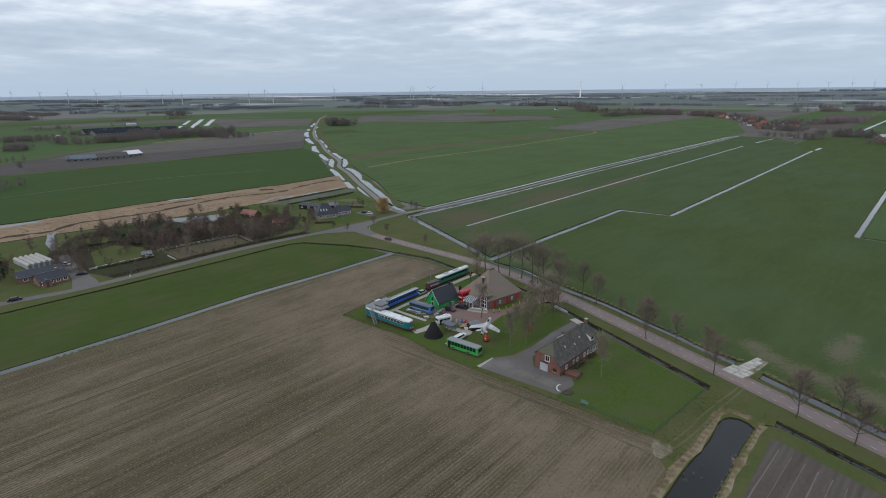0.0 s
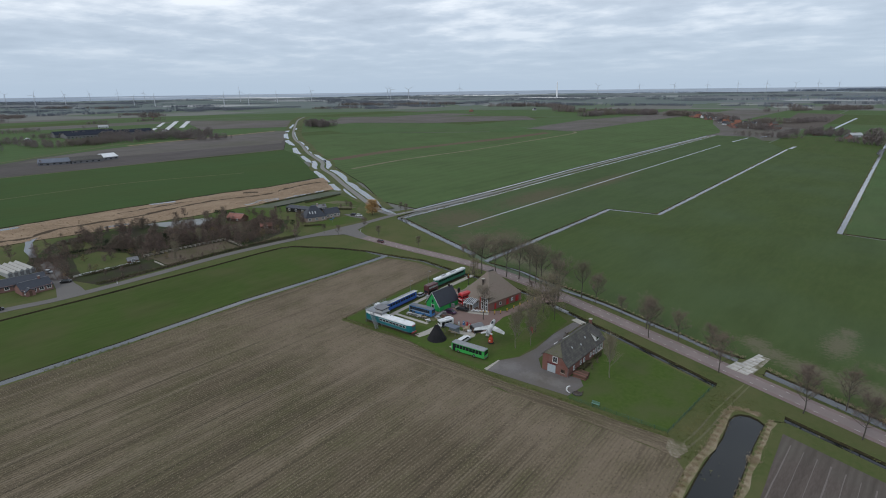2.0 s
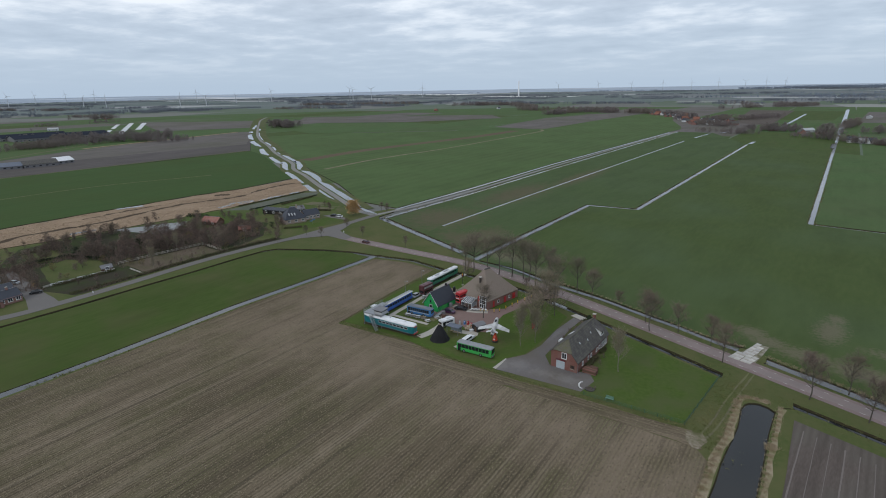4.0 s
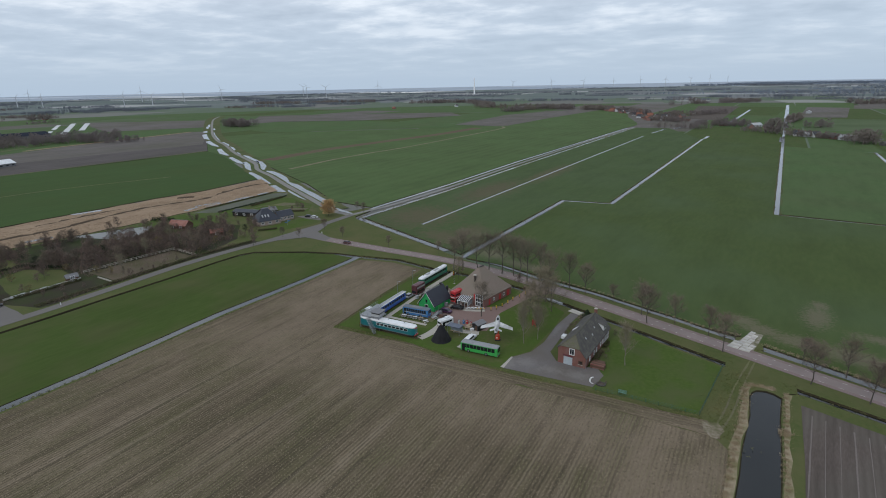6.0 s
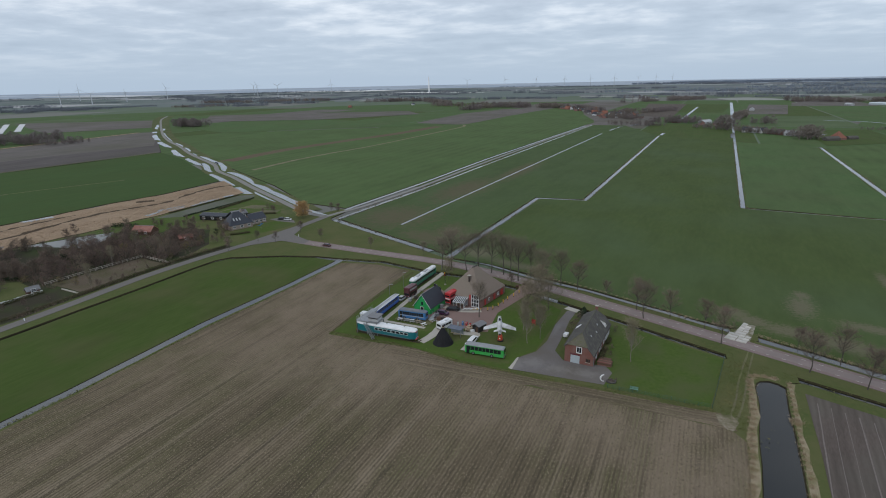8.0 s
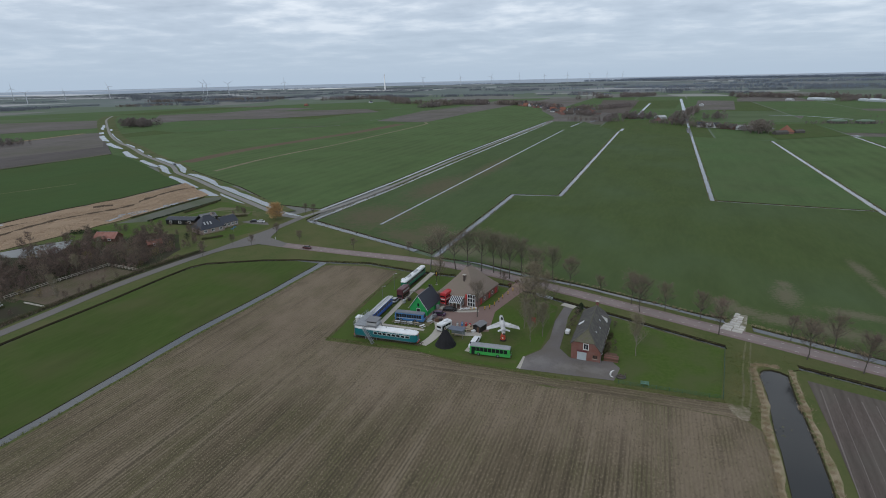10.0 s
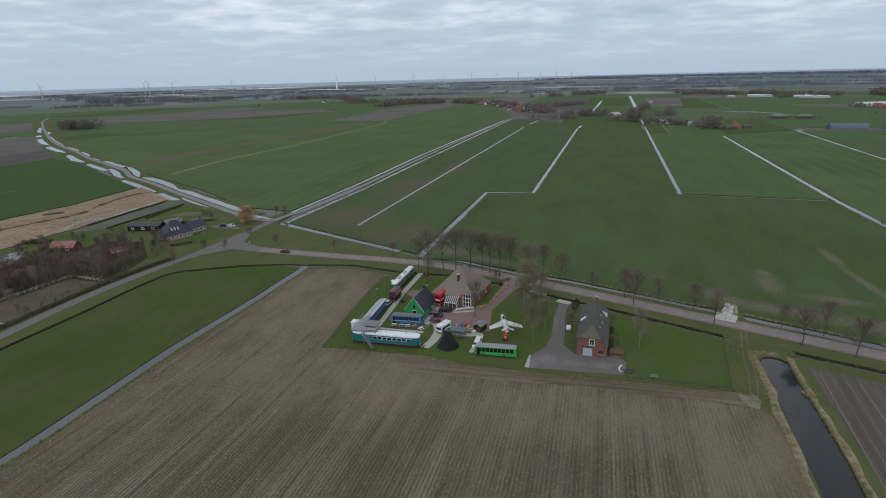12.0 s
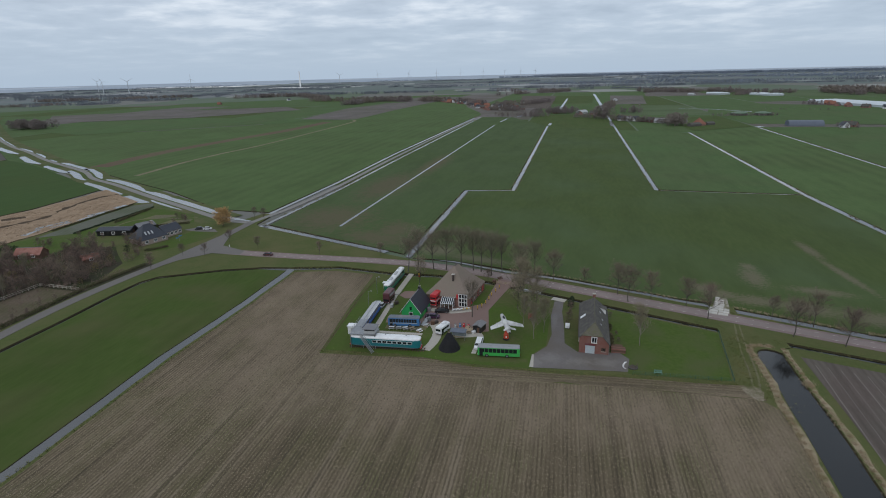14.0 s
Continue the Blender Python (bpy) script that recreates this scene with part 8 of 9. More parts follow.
def hedge(label, x0, y0, x1, y1, high, thick, mat, seed):
    """A clipped or loose hedge: leaves set about a narrow dense body."""
    L = math.hypot(x1 - x0, y1 - y0)
    t = thing("hedge", label, "hedge", pose(x0, y0, 0.03, 0, 0, math.degrees(math.atan2(y1 - y0, x1 - x0))))
    r2 = random.Random(seed)
    V, F = [], []
    for k in range(int(L * 70)):
        x = r2.uniform(0, L)
        top = high * (0.85 + 0.3 * noise.noise((x * 0.4, seed, 0)))
        c = Vector((x, r2.gauss(0, thick * 0.45), r2.uniform(0.05, 1) * top))
        d = Vector((r2.uniform(-1, 1), r2.uniform(-1, 1), r2.uniform(-0.3, 1))).normalized() * 0.35
        s_ = d.orthogonal().normalized() * 0.16
        n_ = len(V)
        V += [tuple(c - s_), tuple(c + s_), tuple(c + d)]
        F.append((n_, n_ + 1, n_ + 2))
    me = bpy.data.meshes.new("foliage")
    me.from_pydata(V, [], F)
    me.materials.append(M[mat])
    o = new("foliage", me)
    o.parent = t
    return t


M["hedge_brown"] = surface("bare_brown_hedge", (0.075, 0.07, 0.04), (0.06, 0.072, 0.03), 1.0, 0.2, 0.9, third=(0.09, 0.075, 0.05), gloss=0.05)
hedge("dark green clipped hedge beside the reeds", -263, 89, -247, 92, 2.6, 1.6, "evergreen", 8)
hedge("low dark hedge along the garden plot", -240, 119, -232, 177, 0.8, 0.5, "evergreen", 9)
hedge("brown leafless hedge by the farmhouse garden", -206, 132, -188, 139, 1.2, 0.7, "hedge_brown", 10)
hedge("brown leafless hedge by the farmhouse garden", -232, 140, -231, 172, 1.4, 0.8, "hedge_brown", 11)
hedge("low dark hedge before the farmhouse", -183, 90, -176, 97, 1.1, 0.7, "hedge_brown", 12)
hedge("dark hedge along the reeds' edge", -256, 124, -250, 184, 1.0, 0.6, "hedge_brown", 13)
hedge("brown scrub beside the side road", -184.2, 0, -178.6, 44, 1.1, 1.2, "hedge_brown", 14)
hedge("dark clipped hedge across the gardens", -248, -10, -243, 5, 1.4, 1.0, "evergreen", 31)
hedge("dark clipped hedge across the gardens", -243, 5, -224, 10, 1.2, 0.9, "evergreen", 32)
hedge("brown leafless hedge behind the gardens", -268, -4, -262, 12, 1.4, 1.0, "hedge_brown", 33)
hedge("brown scrub beside the side road", -188, -24, -184.4, -1, 0.8, 1.3, "hedge_brown", 34)
hedge("brown scrub beside the side road", -178.4, 46, -171.6, 72, 1.0, 1.0, "hedge_brown", 15)
hedge("dark scrub along the low garden wall", -204, -22, -200, 2, 1.2, 0.9, "hedge_brown", 16)
hedge("dark brown shrubs along the barn wall", 8.2, 4.2, 9.6, 11.5, 1.3, 0.8, "hedge_brown", 40)
hedge("dark brown shrubs along the barn wall", 10.0, 14.5, 10.8, 18.0, 1.0, 0.6, "hedge_brown", 41)
hedge("dark bush beside the driveway entrance", 0.8, 31.4, 1.4, 34.0, 2.4, 1.0, "evergreen", 19)
M["wet_reed"] = surface("wet_dark_reed_stubble", (0.085, 0.062, 0.042), (0.060, 0.045, 0.032), 0.6, 0.06, 0.95, 0.03, gloss=0.05)
REED_GAPS = (([(-309, -60), (-307, -21), (-300, -4), (-308, 15), (-303, 36), (-299, 60), (-301, 100), (-295, 126), (-284, 150), (-289, 181), (-288, 205), (-282, 216)], (4.2, 2.8)), ([(-319, 56), (-316, 80), (-313, 106)], (2.4, 2.0)), ([(-305, 146), (-297, 154)], 6.0))
for pts, w in REED_GAPS:
    strip("reed_gap", "dark winding gap in the reed bed", "reeds", pts, w, 0.275, M["wet_reed"], 3.4)
strip("garden_border", "brown planted border along the side road", "garden", [(-187, -22), (-185.4, -3), (-182.6, 24), (-177, 52), (-170.6, 74)], 5.4, 0.034, M["litter"], 0.9)
t = thing("signpost", "blue and white signpost at the junction", "sign", pose(-175.4, 106.0, 0.05, 0, 0, 30))
part("pole", tube((0, 0, 0), (0, 0, 3.0), 0.06, n=8), M["steel"], t)
for k, a in enumerate((0, 65, 200)):
    o = part("arm_board", box(0.05, -0.03, 0, 1.5, 0.03, 0.4), M["sky_blue"], t)
    o.matrix_local = pose(0, 0, 2.5 - 0.42 * k, 0, 0, a)
for k, (x, y) in enumerate(((-180.5, -19.6), (-146, 97))):
    t = thing("road_marker", "small white marker post on the verge", "post", pose(x, y, 0.03), "marker posts")
    part("post", box(-0.12, -0.12, 0, 0.12, 0.12, 0.9, bevel=0.03), M["white"], t)
    part("cap", lathe([(0.16, 0.9), (0.17, 0.98), (0.08, 1.05)], 10), M["white"], t)
# pale canal waters on both sides of the winding road
CANAL = curve_points(CANAL_WAY, 3.0)
run, total = [0.0], 0.0
for a, b in zip(CANAL, CANAL[1:]):
    total += (b - a).length
    run.append(total)
M["canal_water"] = surface("pale_canal_water", (0.10, 0.107, 0.115), (0.08, 0.088, 0.095), 0.3, 0.05, 0.15, 0.0, third=(0.07, 0.078, 0.08), gloss=1.0)
M["canal_water"].node_tree.nodes["Principled BSDF"].inputs["IOR"].default_value = 1.9
# stretches of water: from, to, near edge and far edge beside the road (right side negative)
for d0, d1, e0, e1 in ((4, 34, -2.6, -5.6), (28, 140, -3.4, -8.4), (150, 216, -4.0, -9.8), (236, 300, -3.9, -9.2), (292, 364, -3.2, -8.0), (384, 404, -2.7, -4.3), (434, 480, -2.8, -5.8), (506, 560, -2.6, -5.5), (596, 690, -3.0, -4.6), (682, 776, -2.6, -4.2), (846, 890, -2.6, -6.4),
                       (66, 102, 3.6, 5.6), (104, 130, 7.2, 15.5), (149, 216, 8.4, 13.6), (238, 300, 5.4, 11.5), (290, 354, 9.6, 15.8), (383, 462, 9.6, 16.6), (501, 594, 10.0, 17.5), (628, 742, 9.0, 16.6), (790, 820, 8.0, 15.5), (894, 960, 6.0, 11.0), (950, 1032, 3.4, 8.0)):
    idx = [k for k, s in enumerate(run) if d0 - 6 <= s <= d1 + 6]
    if len(idx) > 2:
        bm = bmesh.new()
        rows = []
        for j, k in enumerate(idx):
            p, q = CANAL[max(k - 1, 0)], CANAL[min(k + 1, len(CANAL) - 1)]
            side = Vector((-(q - p).y, (q - p).x)).normalized()
            f = j / (len(idx) - 1)
            swell = min(1.0, 0.3 + 2.6 * f, 0.45 + 5.0 * (1 - f)) + 0.22 * noise.noise((CANAL[k].x * 0.06, CANAL[k].y * 0.06, e0))
            near, outer = e0 + 0.3 * noise.noise((CANAL[k].x * 0.2, CANAL[k].y * 0.2, 3.0)), e0 + (e1 - e0) * swell
            hi, lo = max(near, outer), min(near, outer)
            rows.append((bm.verts.new((*(CANAL[k] + side * hi), 0.05)), bm.verts.new((*(CANAL[k] + side * lo), 0.05))))
        for u, v in zip(rows, rows[1:]):
            bm.faces.new((u[1], v[1], v[0], u[0]))
        tagged(part("water", bm, M["canal_water"]), "pale canal water beside the winding road", "canal", kind="structure")
for pts, w in (([(-264.6, 115), (-265.2, 127)], (3.0, 2.0)), ([(-261.5, 130), (-259.6, 142)], (2.0, 2.6)), ([(-257.4, 145), (-255.6, 165)], (3.2, 2.4)), ([(-255.2, 174), (-253.4, 183)], (3.6, 5.0))):
    strip("water", "pale pool between the reed bed and the gardens", "pool", pts, w, 0.29, M["canal_water"], 1.2)
strip("canal_bank", "grassy bank of the winding canal", "bank", CANAL_WAY[1:], (24, 38), 0.012, M["reedy_verge"], 1.5)

# thickets under the garden trees
r = random.Random(41)
under = []
while len(under) < 4200:
    x, y = r.uniform(-252, -178), r.uniform(-40, 98)
    if inside((x, y), WOOD) and not any(inside((x, y), o) for o in OPEN[1:]) and (not inside((x, y), OPEN[0]) or r.random() < 0.06):
        if noise.noise((x * 0.09, y * 0.09, 5.0)) > r.uniform(-0.5, 0.35):
            under.append((x, y, 0.0, r.uniform(0.5, 1.5)))
for k in range(900):
    y = r.uniform(-20, 66)
    under.append((-184.6 + 0.105 * (y + 3) + r.gauss(0, 1.0), y, 0.0, r.uniform(0.3, 0.7)))
blades("thicket", "brown leafless thicket under the garden trees", "thicket", under, M["twig"], 1.9, 0.05, 5, 0.3, 3)

for k, (x, y, s_) in enumerate(((-202, 35, 0.72), (-206, 33, 0.65), (-191.5, 14.5, 0.68), (-184.5, 9.5, 0.45), (-215, 60, 0.7), (-196, 56, 0.62))):
    plant(lawn_tree, x, y, 0.02, s_, k * 71)
r = random.Random(52)
BED = [(-302, 230), (-254, 190), (-254, 170), (-259, 120), (-265, 87), (-272, 60), (-282, 24), (-292, -4), (-298, -34), (-345, -34), (-337, 0), (-335, 30), (-329, 72), (-322, 105), (-317, 138), (-305, 174)]
stems = []
bare = [p for pts, w in REED_GAPS for p in curve_points(pts, 1.5)]
while len(stems) < 6500:
    x, y = r.uniform(-346, -252), r.uniform(-34, 230)
    if inside((x, y), BED) and noise.noise((x * 0.13 - y * 0.03, y * 0.025, 2.0)) > -0.24 + r.uniform(-0.06, 0.06) and min((p.x - x) ** 2 + (p.y - y) ** 2 for p in bare) > 7.0:
        stems.append((x, y, 0.2, r.uniform(0.6, 1.25)))
blades("reeds", "tall dry tan reeds standing in the reed bed", "reeds", stems, M["bed_reed"], 0.22, 0.5, 4, 2.4, 8)

# ragged dry grass along the straight ditches
edge = []
for k, (pts, off) in enumerate((([(-146, 134), (-70.5, 90)], 2.2), ([(-60, 84), (-39.2, 219.3)], 1.8), ([(-39.2, 219.3), (-8.4, 218.4)], 1.8), ([(-8.4, 218.4), (63, 660)], 1.8), ([(83.2, 215), (143.6, 590)], 1.9), ([(150, 40), (156.2, 117), (164.9, 198), (218.7, 543.6)], 2.2), ([(242, 110), (270.7, 287.8), (321, 595)], 2.1), ([(-144.6, 136), (-127.6, 226), (-108.8, 356), (-33.5, 841)], 1.7), ([(83.2, 214.6), (164, 198)], 0.6))):
    line = curve_points(pts, 1.0)
    for a, b in zip(line, line[1:]):
        side = Vector((-(b - a).y, (b - a).x)).normalized()
        for s in (-1, 1):
            if noise.noise((a.x * 0.07, a.y * 0.07, 3.0 * s)) > -0.1:
                p = a + side * (s * (off + r.gauss(0, 0.18)))
                edge.append((p.x, p.y, -0.08, r.uniform(0.7, 1.5)))
blades("ditch_grass", "ragged dry grass along the straight ditches", "grass", edge, M["dry_edge"], 0.42, 0.16, 4, 0.6, 93)

# yellowish and evergreen bushes among the garden trees
bush = bare_tree("yellowish leafless bush in the gardens", 131, -196, 12, 0.03, 3.6, 0.6, 0.06, 14, 9, 9, 0.02, "yellow_twig", name="shrub", group="garden bushes")
for x, y, s_ in ((-202, 10, 1.0), (-188, 64, 1.1), (-184, 50, 0.7), (-199, 60, 1.2), (-214, 52, 1.3), (-226, -10, 1.1), (-219, 8, 0.9), (-236, 44, 1.3), (-190, 76, 1.0), (-208, -14, 0.8), (-258, 90, 0.9), (-241, -44, 1.2), (-252, -38, 1.0)):
    plant(bush, x, y, 0.02, s_, (x * 7 + y * 3) % 360)
ever = bare_tree("dark evergreen tree in the gardens", 133, -209, 32, 0.03, 6.0, 0.42, 0.12, 16, 10, 12, 0.03, "evergreen", name="evergreen_tree", group="evergreen garden trees")
for x, y, s_ in ((-224, 30, 0.9), (-230, 84, 0.8), (-190, 88, 0.7), (-236, 6, 1.0), (-222, -52, 1.1), (-228, -49, 1.3), (-217, -57, 1.0), (-250, -44, 1.2), (-210, -60, 0.8)):
    plant(ever, x, y, 0.02, s_, (x * 7 + y * 3) % 360)
r = random.Random(87)
for k in range(34):
    x, y = (r.uniform(-212, -180), r.uniform(74, 99)) if k < 18 else (r.uniform(-246, -214), r.uniform(94, 116)) if k < 28 else (r.uniform(-204, -190), r.uniform(126, 150))
    plant(scrub[r.randrange(4)], x, y, 0.02, r.uniform(0.3, 0.7), r.uniform(0, 360))

M["far_green"] = surface("pale_green_pasture", (0.085, 0.118, 0.058), (0.10, 0.128, 0.066), 0.3, 0.01, 0.95, gloss=0.05)


# ---- the far fields ----
r = random.Random(55)
LONG, WIDE = Vector((math.sin(radians(9)), math.cos(radians(9)))), Vector((math.cos(radians(9)), -math.sin(radians(9))))
for i in range(-13, 9):
    y0 = -300.0
    while y0 < 2050:
        ln, w = r.uniform(260, 560), 150.0
        c = WIDE * (i * w) + LONG * (y0 + ln / 2)
        d = (c - HUB).length
        if 560 < d < 2150 and c.y > -120:
            kind = r.random()
            mat = "pasture" if kind < 0.55 else "meadow" if kind < 0.72 else "brown_far" if kind < 0.88 else "far_green"
            corners = [c + WIDE * (sx * (w / 2 - 1.2)) + LONG * (sy * (ln / 2 - 1.2)) for sx, sy in ((-1, -1), (1, -1), (1, 1), (-1, 1))]
            parcel("field", {"pasture": "distant green winter wheat field", "meadow": "distant green meadow", "brown_far": "distant bare brown clay field", "far_green": "distant pale green pasture"}[mat], "field", [tuple(q) for q in corners], M[mat], -0.40 + 0.0004 * (i % 3))
        y0 += ln
FIELD_STEP = [0.012 * k for k in range(16)]
for label, pts, mat in (("pale brown clay field beyond the wheat", [(-372, 880), (-262, 840), (-228, 1097), (-195, 1280), (-158, 1462), (-290, 1412), (-362, 1200)], "brown_far"),
                        ("far end of the wide wheat field", [(-262, 838), (-47, 833), (-33, 900), (-36, 960), (-66, 1146), (-76, 1275), (-160, 1456), (-194, 1280), (-227, 1097)], "bright_wheat"),
                        ("long grey-brown clay field", [(-900, 900), (-640, 985), (-470, 1180), (-560, 1330), (-825, 1250), (-1080, 1140)], "brown_far"),
                        ("dark ploughed field beyond the village", [(50, 1100), (108, 1030), (200, 1650), (96, 1700)], "bulb_soil"),
                        ("green field", [(-690, 545), (-818, 478), (-1000, 600), (-870, 740), (-770, 640)], "pasture"),
                        ("grey-brown clay field", [(-1010, 610), (-880, 752), (-1080, 950), (-1400, 830)], "brown_far"),
                        ("dark green field", [(-600, 80), (-660, 95), (-820, 470), (-1000, 590), (-1500, 400), (-1400, -100), (-640, -60)], "pasture"),
                        ("pinkish bare field", [(255, 1139), (334, 1135), (435, 1540), (353, 1590)], "brown_far"),
                        ("pinkish bare field", [(431, 1493), (532, 1477), (583, 1637), (484, 1700)], "brown_far"),
                        ("green field beyond the farm", [(330, 640), (620, 560), (700, 880), (480, 1150), (360, 860)], "pasture"),
                        ("bright green meadow strip", [(230, 560), (320, 605), (345, 780), (260, 760)], "meadow"),
                        ("dull green field beyond the clump", [(-890, 790), (-640, 650), (-260, 870), (-380, 890), (-640, 980)], "pasture"),
                        ("green field", [(-300, 1420), (-150, 1300), (-120, 1340), (-330, 1500), (-560, 1600), (-820, 1260)], "pasture"),
                        ("green field before the wood", [(240, 885), (160, 880), (330, 1700), (430, 1700)], "pasture")):
    parcel("field", label, "field", pts, M[mat], -0.2 + FIELD_STEP.pop())
strip("earth_strip", "reddish bare strip across the wheat", "field strip", [(-384, 338), (-379, 435), (-353, 546), (-320, 662), (-298, 800)], (19, 22), 0.04, M["red_earth"], 2.0)
strip("earth_strip", "pale track across the wheat", "track", [(-316, 290), (-314, 352), (-305, 414), (-288, 488), (-271, 618), (-252, 790), (-262, 838)], 5.0, 0.05, M["tan_track"], 1.0)
strip("earth_strip", "pale grassy margin of the clay field", "field strip", [(-585, 72), (-558, 232), (-528, 392)], 3.0, 0.05, M["pale_earth"], 1.0)
strip("earth_strip", "tan reedy margin of the clay field", "field strip", [(-792, 330), (-800, 408), (-806, 520), (-812, 636)], 8.0, 0.05, M["reed"], 2.0)
strip("earth_strip", "pale track in the dark field", "track", [(-455, 10), (-440, 130), (-395, 220)], 2.0, 0.05, M["pale_earth"], 1.0)
for pts, w in (([(29, 830), (40, 860)], 4), ([(-2, 740), (16, 822)], 3.0), ([(66, 668), (72, 700)], 4), ([(113, 930), (205, 1450)], 5), ([(150, 640), (160, 700)], 5), ([(190, 870), (330, 1720)], 7), ([(270, 700), (262, 690)], 3), ([(345, 960), (395, 930), (430, 850)], 4), ([(321, 596), (330, 600)], 8)):
    strip("water", "distant ditch shining in the fields", "ditch", pts, w, 0.04, M["far_water"], 0.3, smooth=False)
# sunlight painted in: a whiter copy of the sheeting for two far strips
M["sunlit_sheet"] = surface("sunlit_white_sheeting", (0.80, 0.79, 0.75), (0.72, 0.71, 0.68), 0.02, 0.002, 0.5)
M["sheeting"] = surface("white_crop_sheeting", (0.55, 0.56, 0.57), (0.45, 0.46, 0.47), 0.2, 0.02, 0.5)
strip("farm_track", "pale farm track beside the clay field", "track", [(-690, 96), (-716, 124), (-756, 198), (-806, 290), (-852, 384), (-880, 440)], 4.5, 0.06, M["pale_earth"], 0.8)
for pts, w in (([(-1085, 547), (-1160, 602)], 8), ([(-1200, 632), (-1360, 748)], 8), ([(-925, 462), (-1010, 525)], 8), ([(-1030, 540), (-1385, 802)], 11), ([(-1110, 632), (-1350, 814)], 11)):
    strip("sheeting", "white sheeting over distant crop beds", "field cover", pts, w, 0.1, M["sheeting"], 2.0, smooth=False)


# ---- distant woods ----
def wood(name, label, lines, seed, density=1.0, mat="far_twig"):
    """A belt of leafless trees far off: thousands of upright slivers in rounded crowns, with stems."""
    r = random.Random(seed)
    V, F = [], []
    for (x0, y0), (x1, y1), wide, tall in lines:
        L = math.hypot(x1 - x0, y1 - y0)
        far = (Vector(((x0 + x1) / 2, (y0 + y1) / 2)) - HUB).length
        trees = int(L * wide / 60 * density / max(1.0, far / 1800)) + 3
        for k in range(trees):
            f = r.random()
            cx = x0 + (x1 - x0) * f + r.uniform(-0.5, 0.5) * wide * (-(y1 - y0) / max(L, 1)) + r.gauss(0, 3)
            cy = y0 + (y1 - y0) * f + r.uniform(-0.5, 0.5) * wide * ((x1 - x0) / max(L, 1)) + r.gauss(0, 3)
            if noise.noise((cx * 0.012, cy * 0.012, 4.0)) < -0.12:
                continue
            px, py, pz, sc = lie(cx, cy)
            h = tall * r.uniform(0.55, 1.15) * sc
            cr = h * r.uniform(0.30, 0.48)
            fine = 0.6 if far < 1300 else 1.6
            for j in range(int(84 / fine) if fine < 1 else 30):
                a, b = r.uniform(0, 2 * math.pi), r.uniform(-0.9, 1)
                q = cr * math.sqrt(max(0, 1 - b * b)) * r.uniform(0.3, 1)
                c = (px + q * math.cos(a), py + q * math.sin(a), pz + h * 0.55 + b * h * 0.45)
                w = h * (0.033 if fine < 1 else 0.052) * r.uniform(0.6, 1.5)
                tall_s = h * (r.uniform(0.045, 0.11) if fine < 1 else r.uniform(0.10, 0.26))
                a2 = r.uniform(0, math.pi)
                n = len(V)
                V += [(c[0] - w * math.cos(a2), c[1] - w * math.sin(a2), c[2] - tall_s * 0.4), (c[0] + w * math.cos(a2), c[1] + w * math.sin(a2), c[2] - tall_s * r.uniform(0.0, 0.4)), (c[0] + r.gauss(0, w + 0.4 * tall_s), c[1] + r.gauss(0, w + 0.4 * tall_s), c[2] + tall_s)]
                F.append((n, n + 1, n + 2))
            n = len(V)
            w = h * 0.03
            V += [(px - w, py, pz - 0.5), (px + w, py, pz - 0.5), (px, py + w, pz - 0.5), (px, py, pz + h * 0.7)]
            F += [(n, n + 1, n + 3), (n + 1, n + 2, n + 3), (n + 2, n, n + 3)]
    me = bpy.data.meshes.new(name)
    me.from_pydata(V, [], F)
    me.materials.append(M[mat])
    return tagged(new(name, me), label, "woods", kind="stuff")


M["rust_twig"] = surface("rusty_orange_twigs", (0.34, 0.165, 0.10), (0.25, 0.125, 0.08), 0.4, 0.1, 0.9)
M["far_twig"] = surface("distant_bare_trees", (0.200, 0.172, 0.165), (0.158, 0.138, 0.137), 0.2, 0.012, 0.95, third=(0.190, 0.165, 0.140), gloss=0.03)
# haze put into the twig colour: far trees paled and turned bluish
M["hazed_twig"] = surface("hazed_distant_trees", (0.195, 0.214, 0.242), (0.165, 0.184, 0.212), 0.2, 0.01, 0.95, gloss=0.03)
wood("wood", "small dark leafless wood among the fields", [((-868, 775), (-785, 772), 34, 15)], 1, 2.2)
wood("tree_belt", "belt of leafless trees round a distant village", [((-400, 1350), (-353, 1508), 40, 12), ((-353, 1520), (-259, 1505), 40, 13), ((-259, 1505), (-150, 1445), 40, 13), ((-150, 1450), (-64, 1325), 44, 12), ((-56, 1290), (-28, 1120), 40, 11), ((-20, 1090), (44, 1180), 40, 11), ((60, 1190), (140, 1300), 30, 10), ((40, 985), (110, 915), 20, 9), ((-20, 1060), (40, 985), 34, 9)], 2, 1.6)
wood("tree_belt", "row of leafless trees along a distant road", [((100, 905), (250, 878), 16, 12), ((60, 915), (130, 890), 14, 9), ((179, 735), (240, 650), 14, 8), ((222, 645), (246, 640), 18, 15), ((205, 960), (240, 1060), 12, 13)], 3, 2.2)
wood("tree_belt", "dark belts of distant trees", [((-588, 1640), (-246, 1540), 36, 13), ((-1035, 2060), (-885, 2150), 50, 13), ((-1966, 2128), (-1473, 2157), 70, 13), ((-748, 2011), (-555, 1769), 50, 13), ((-1592, 2230), (-1200, 2300), 50, 14)], 4)
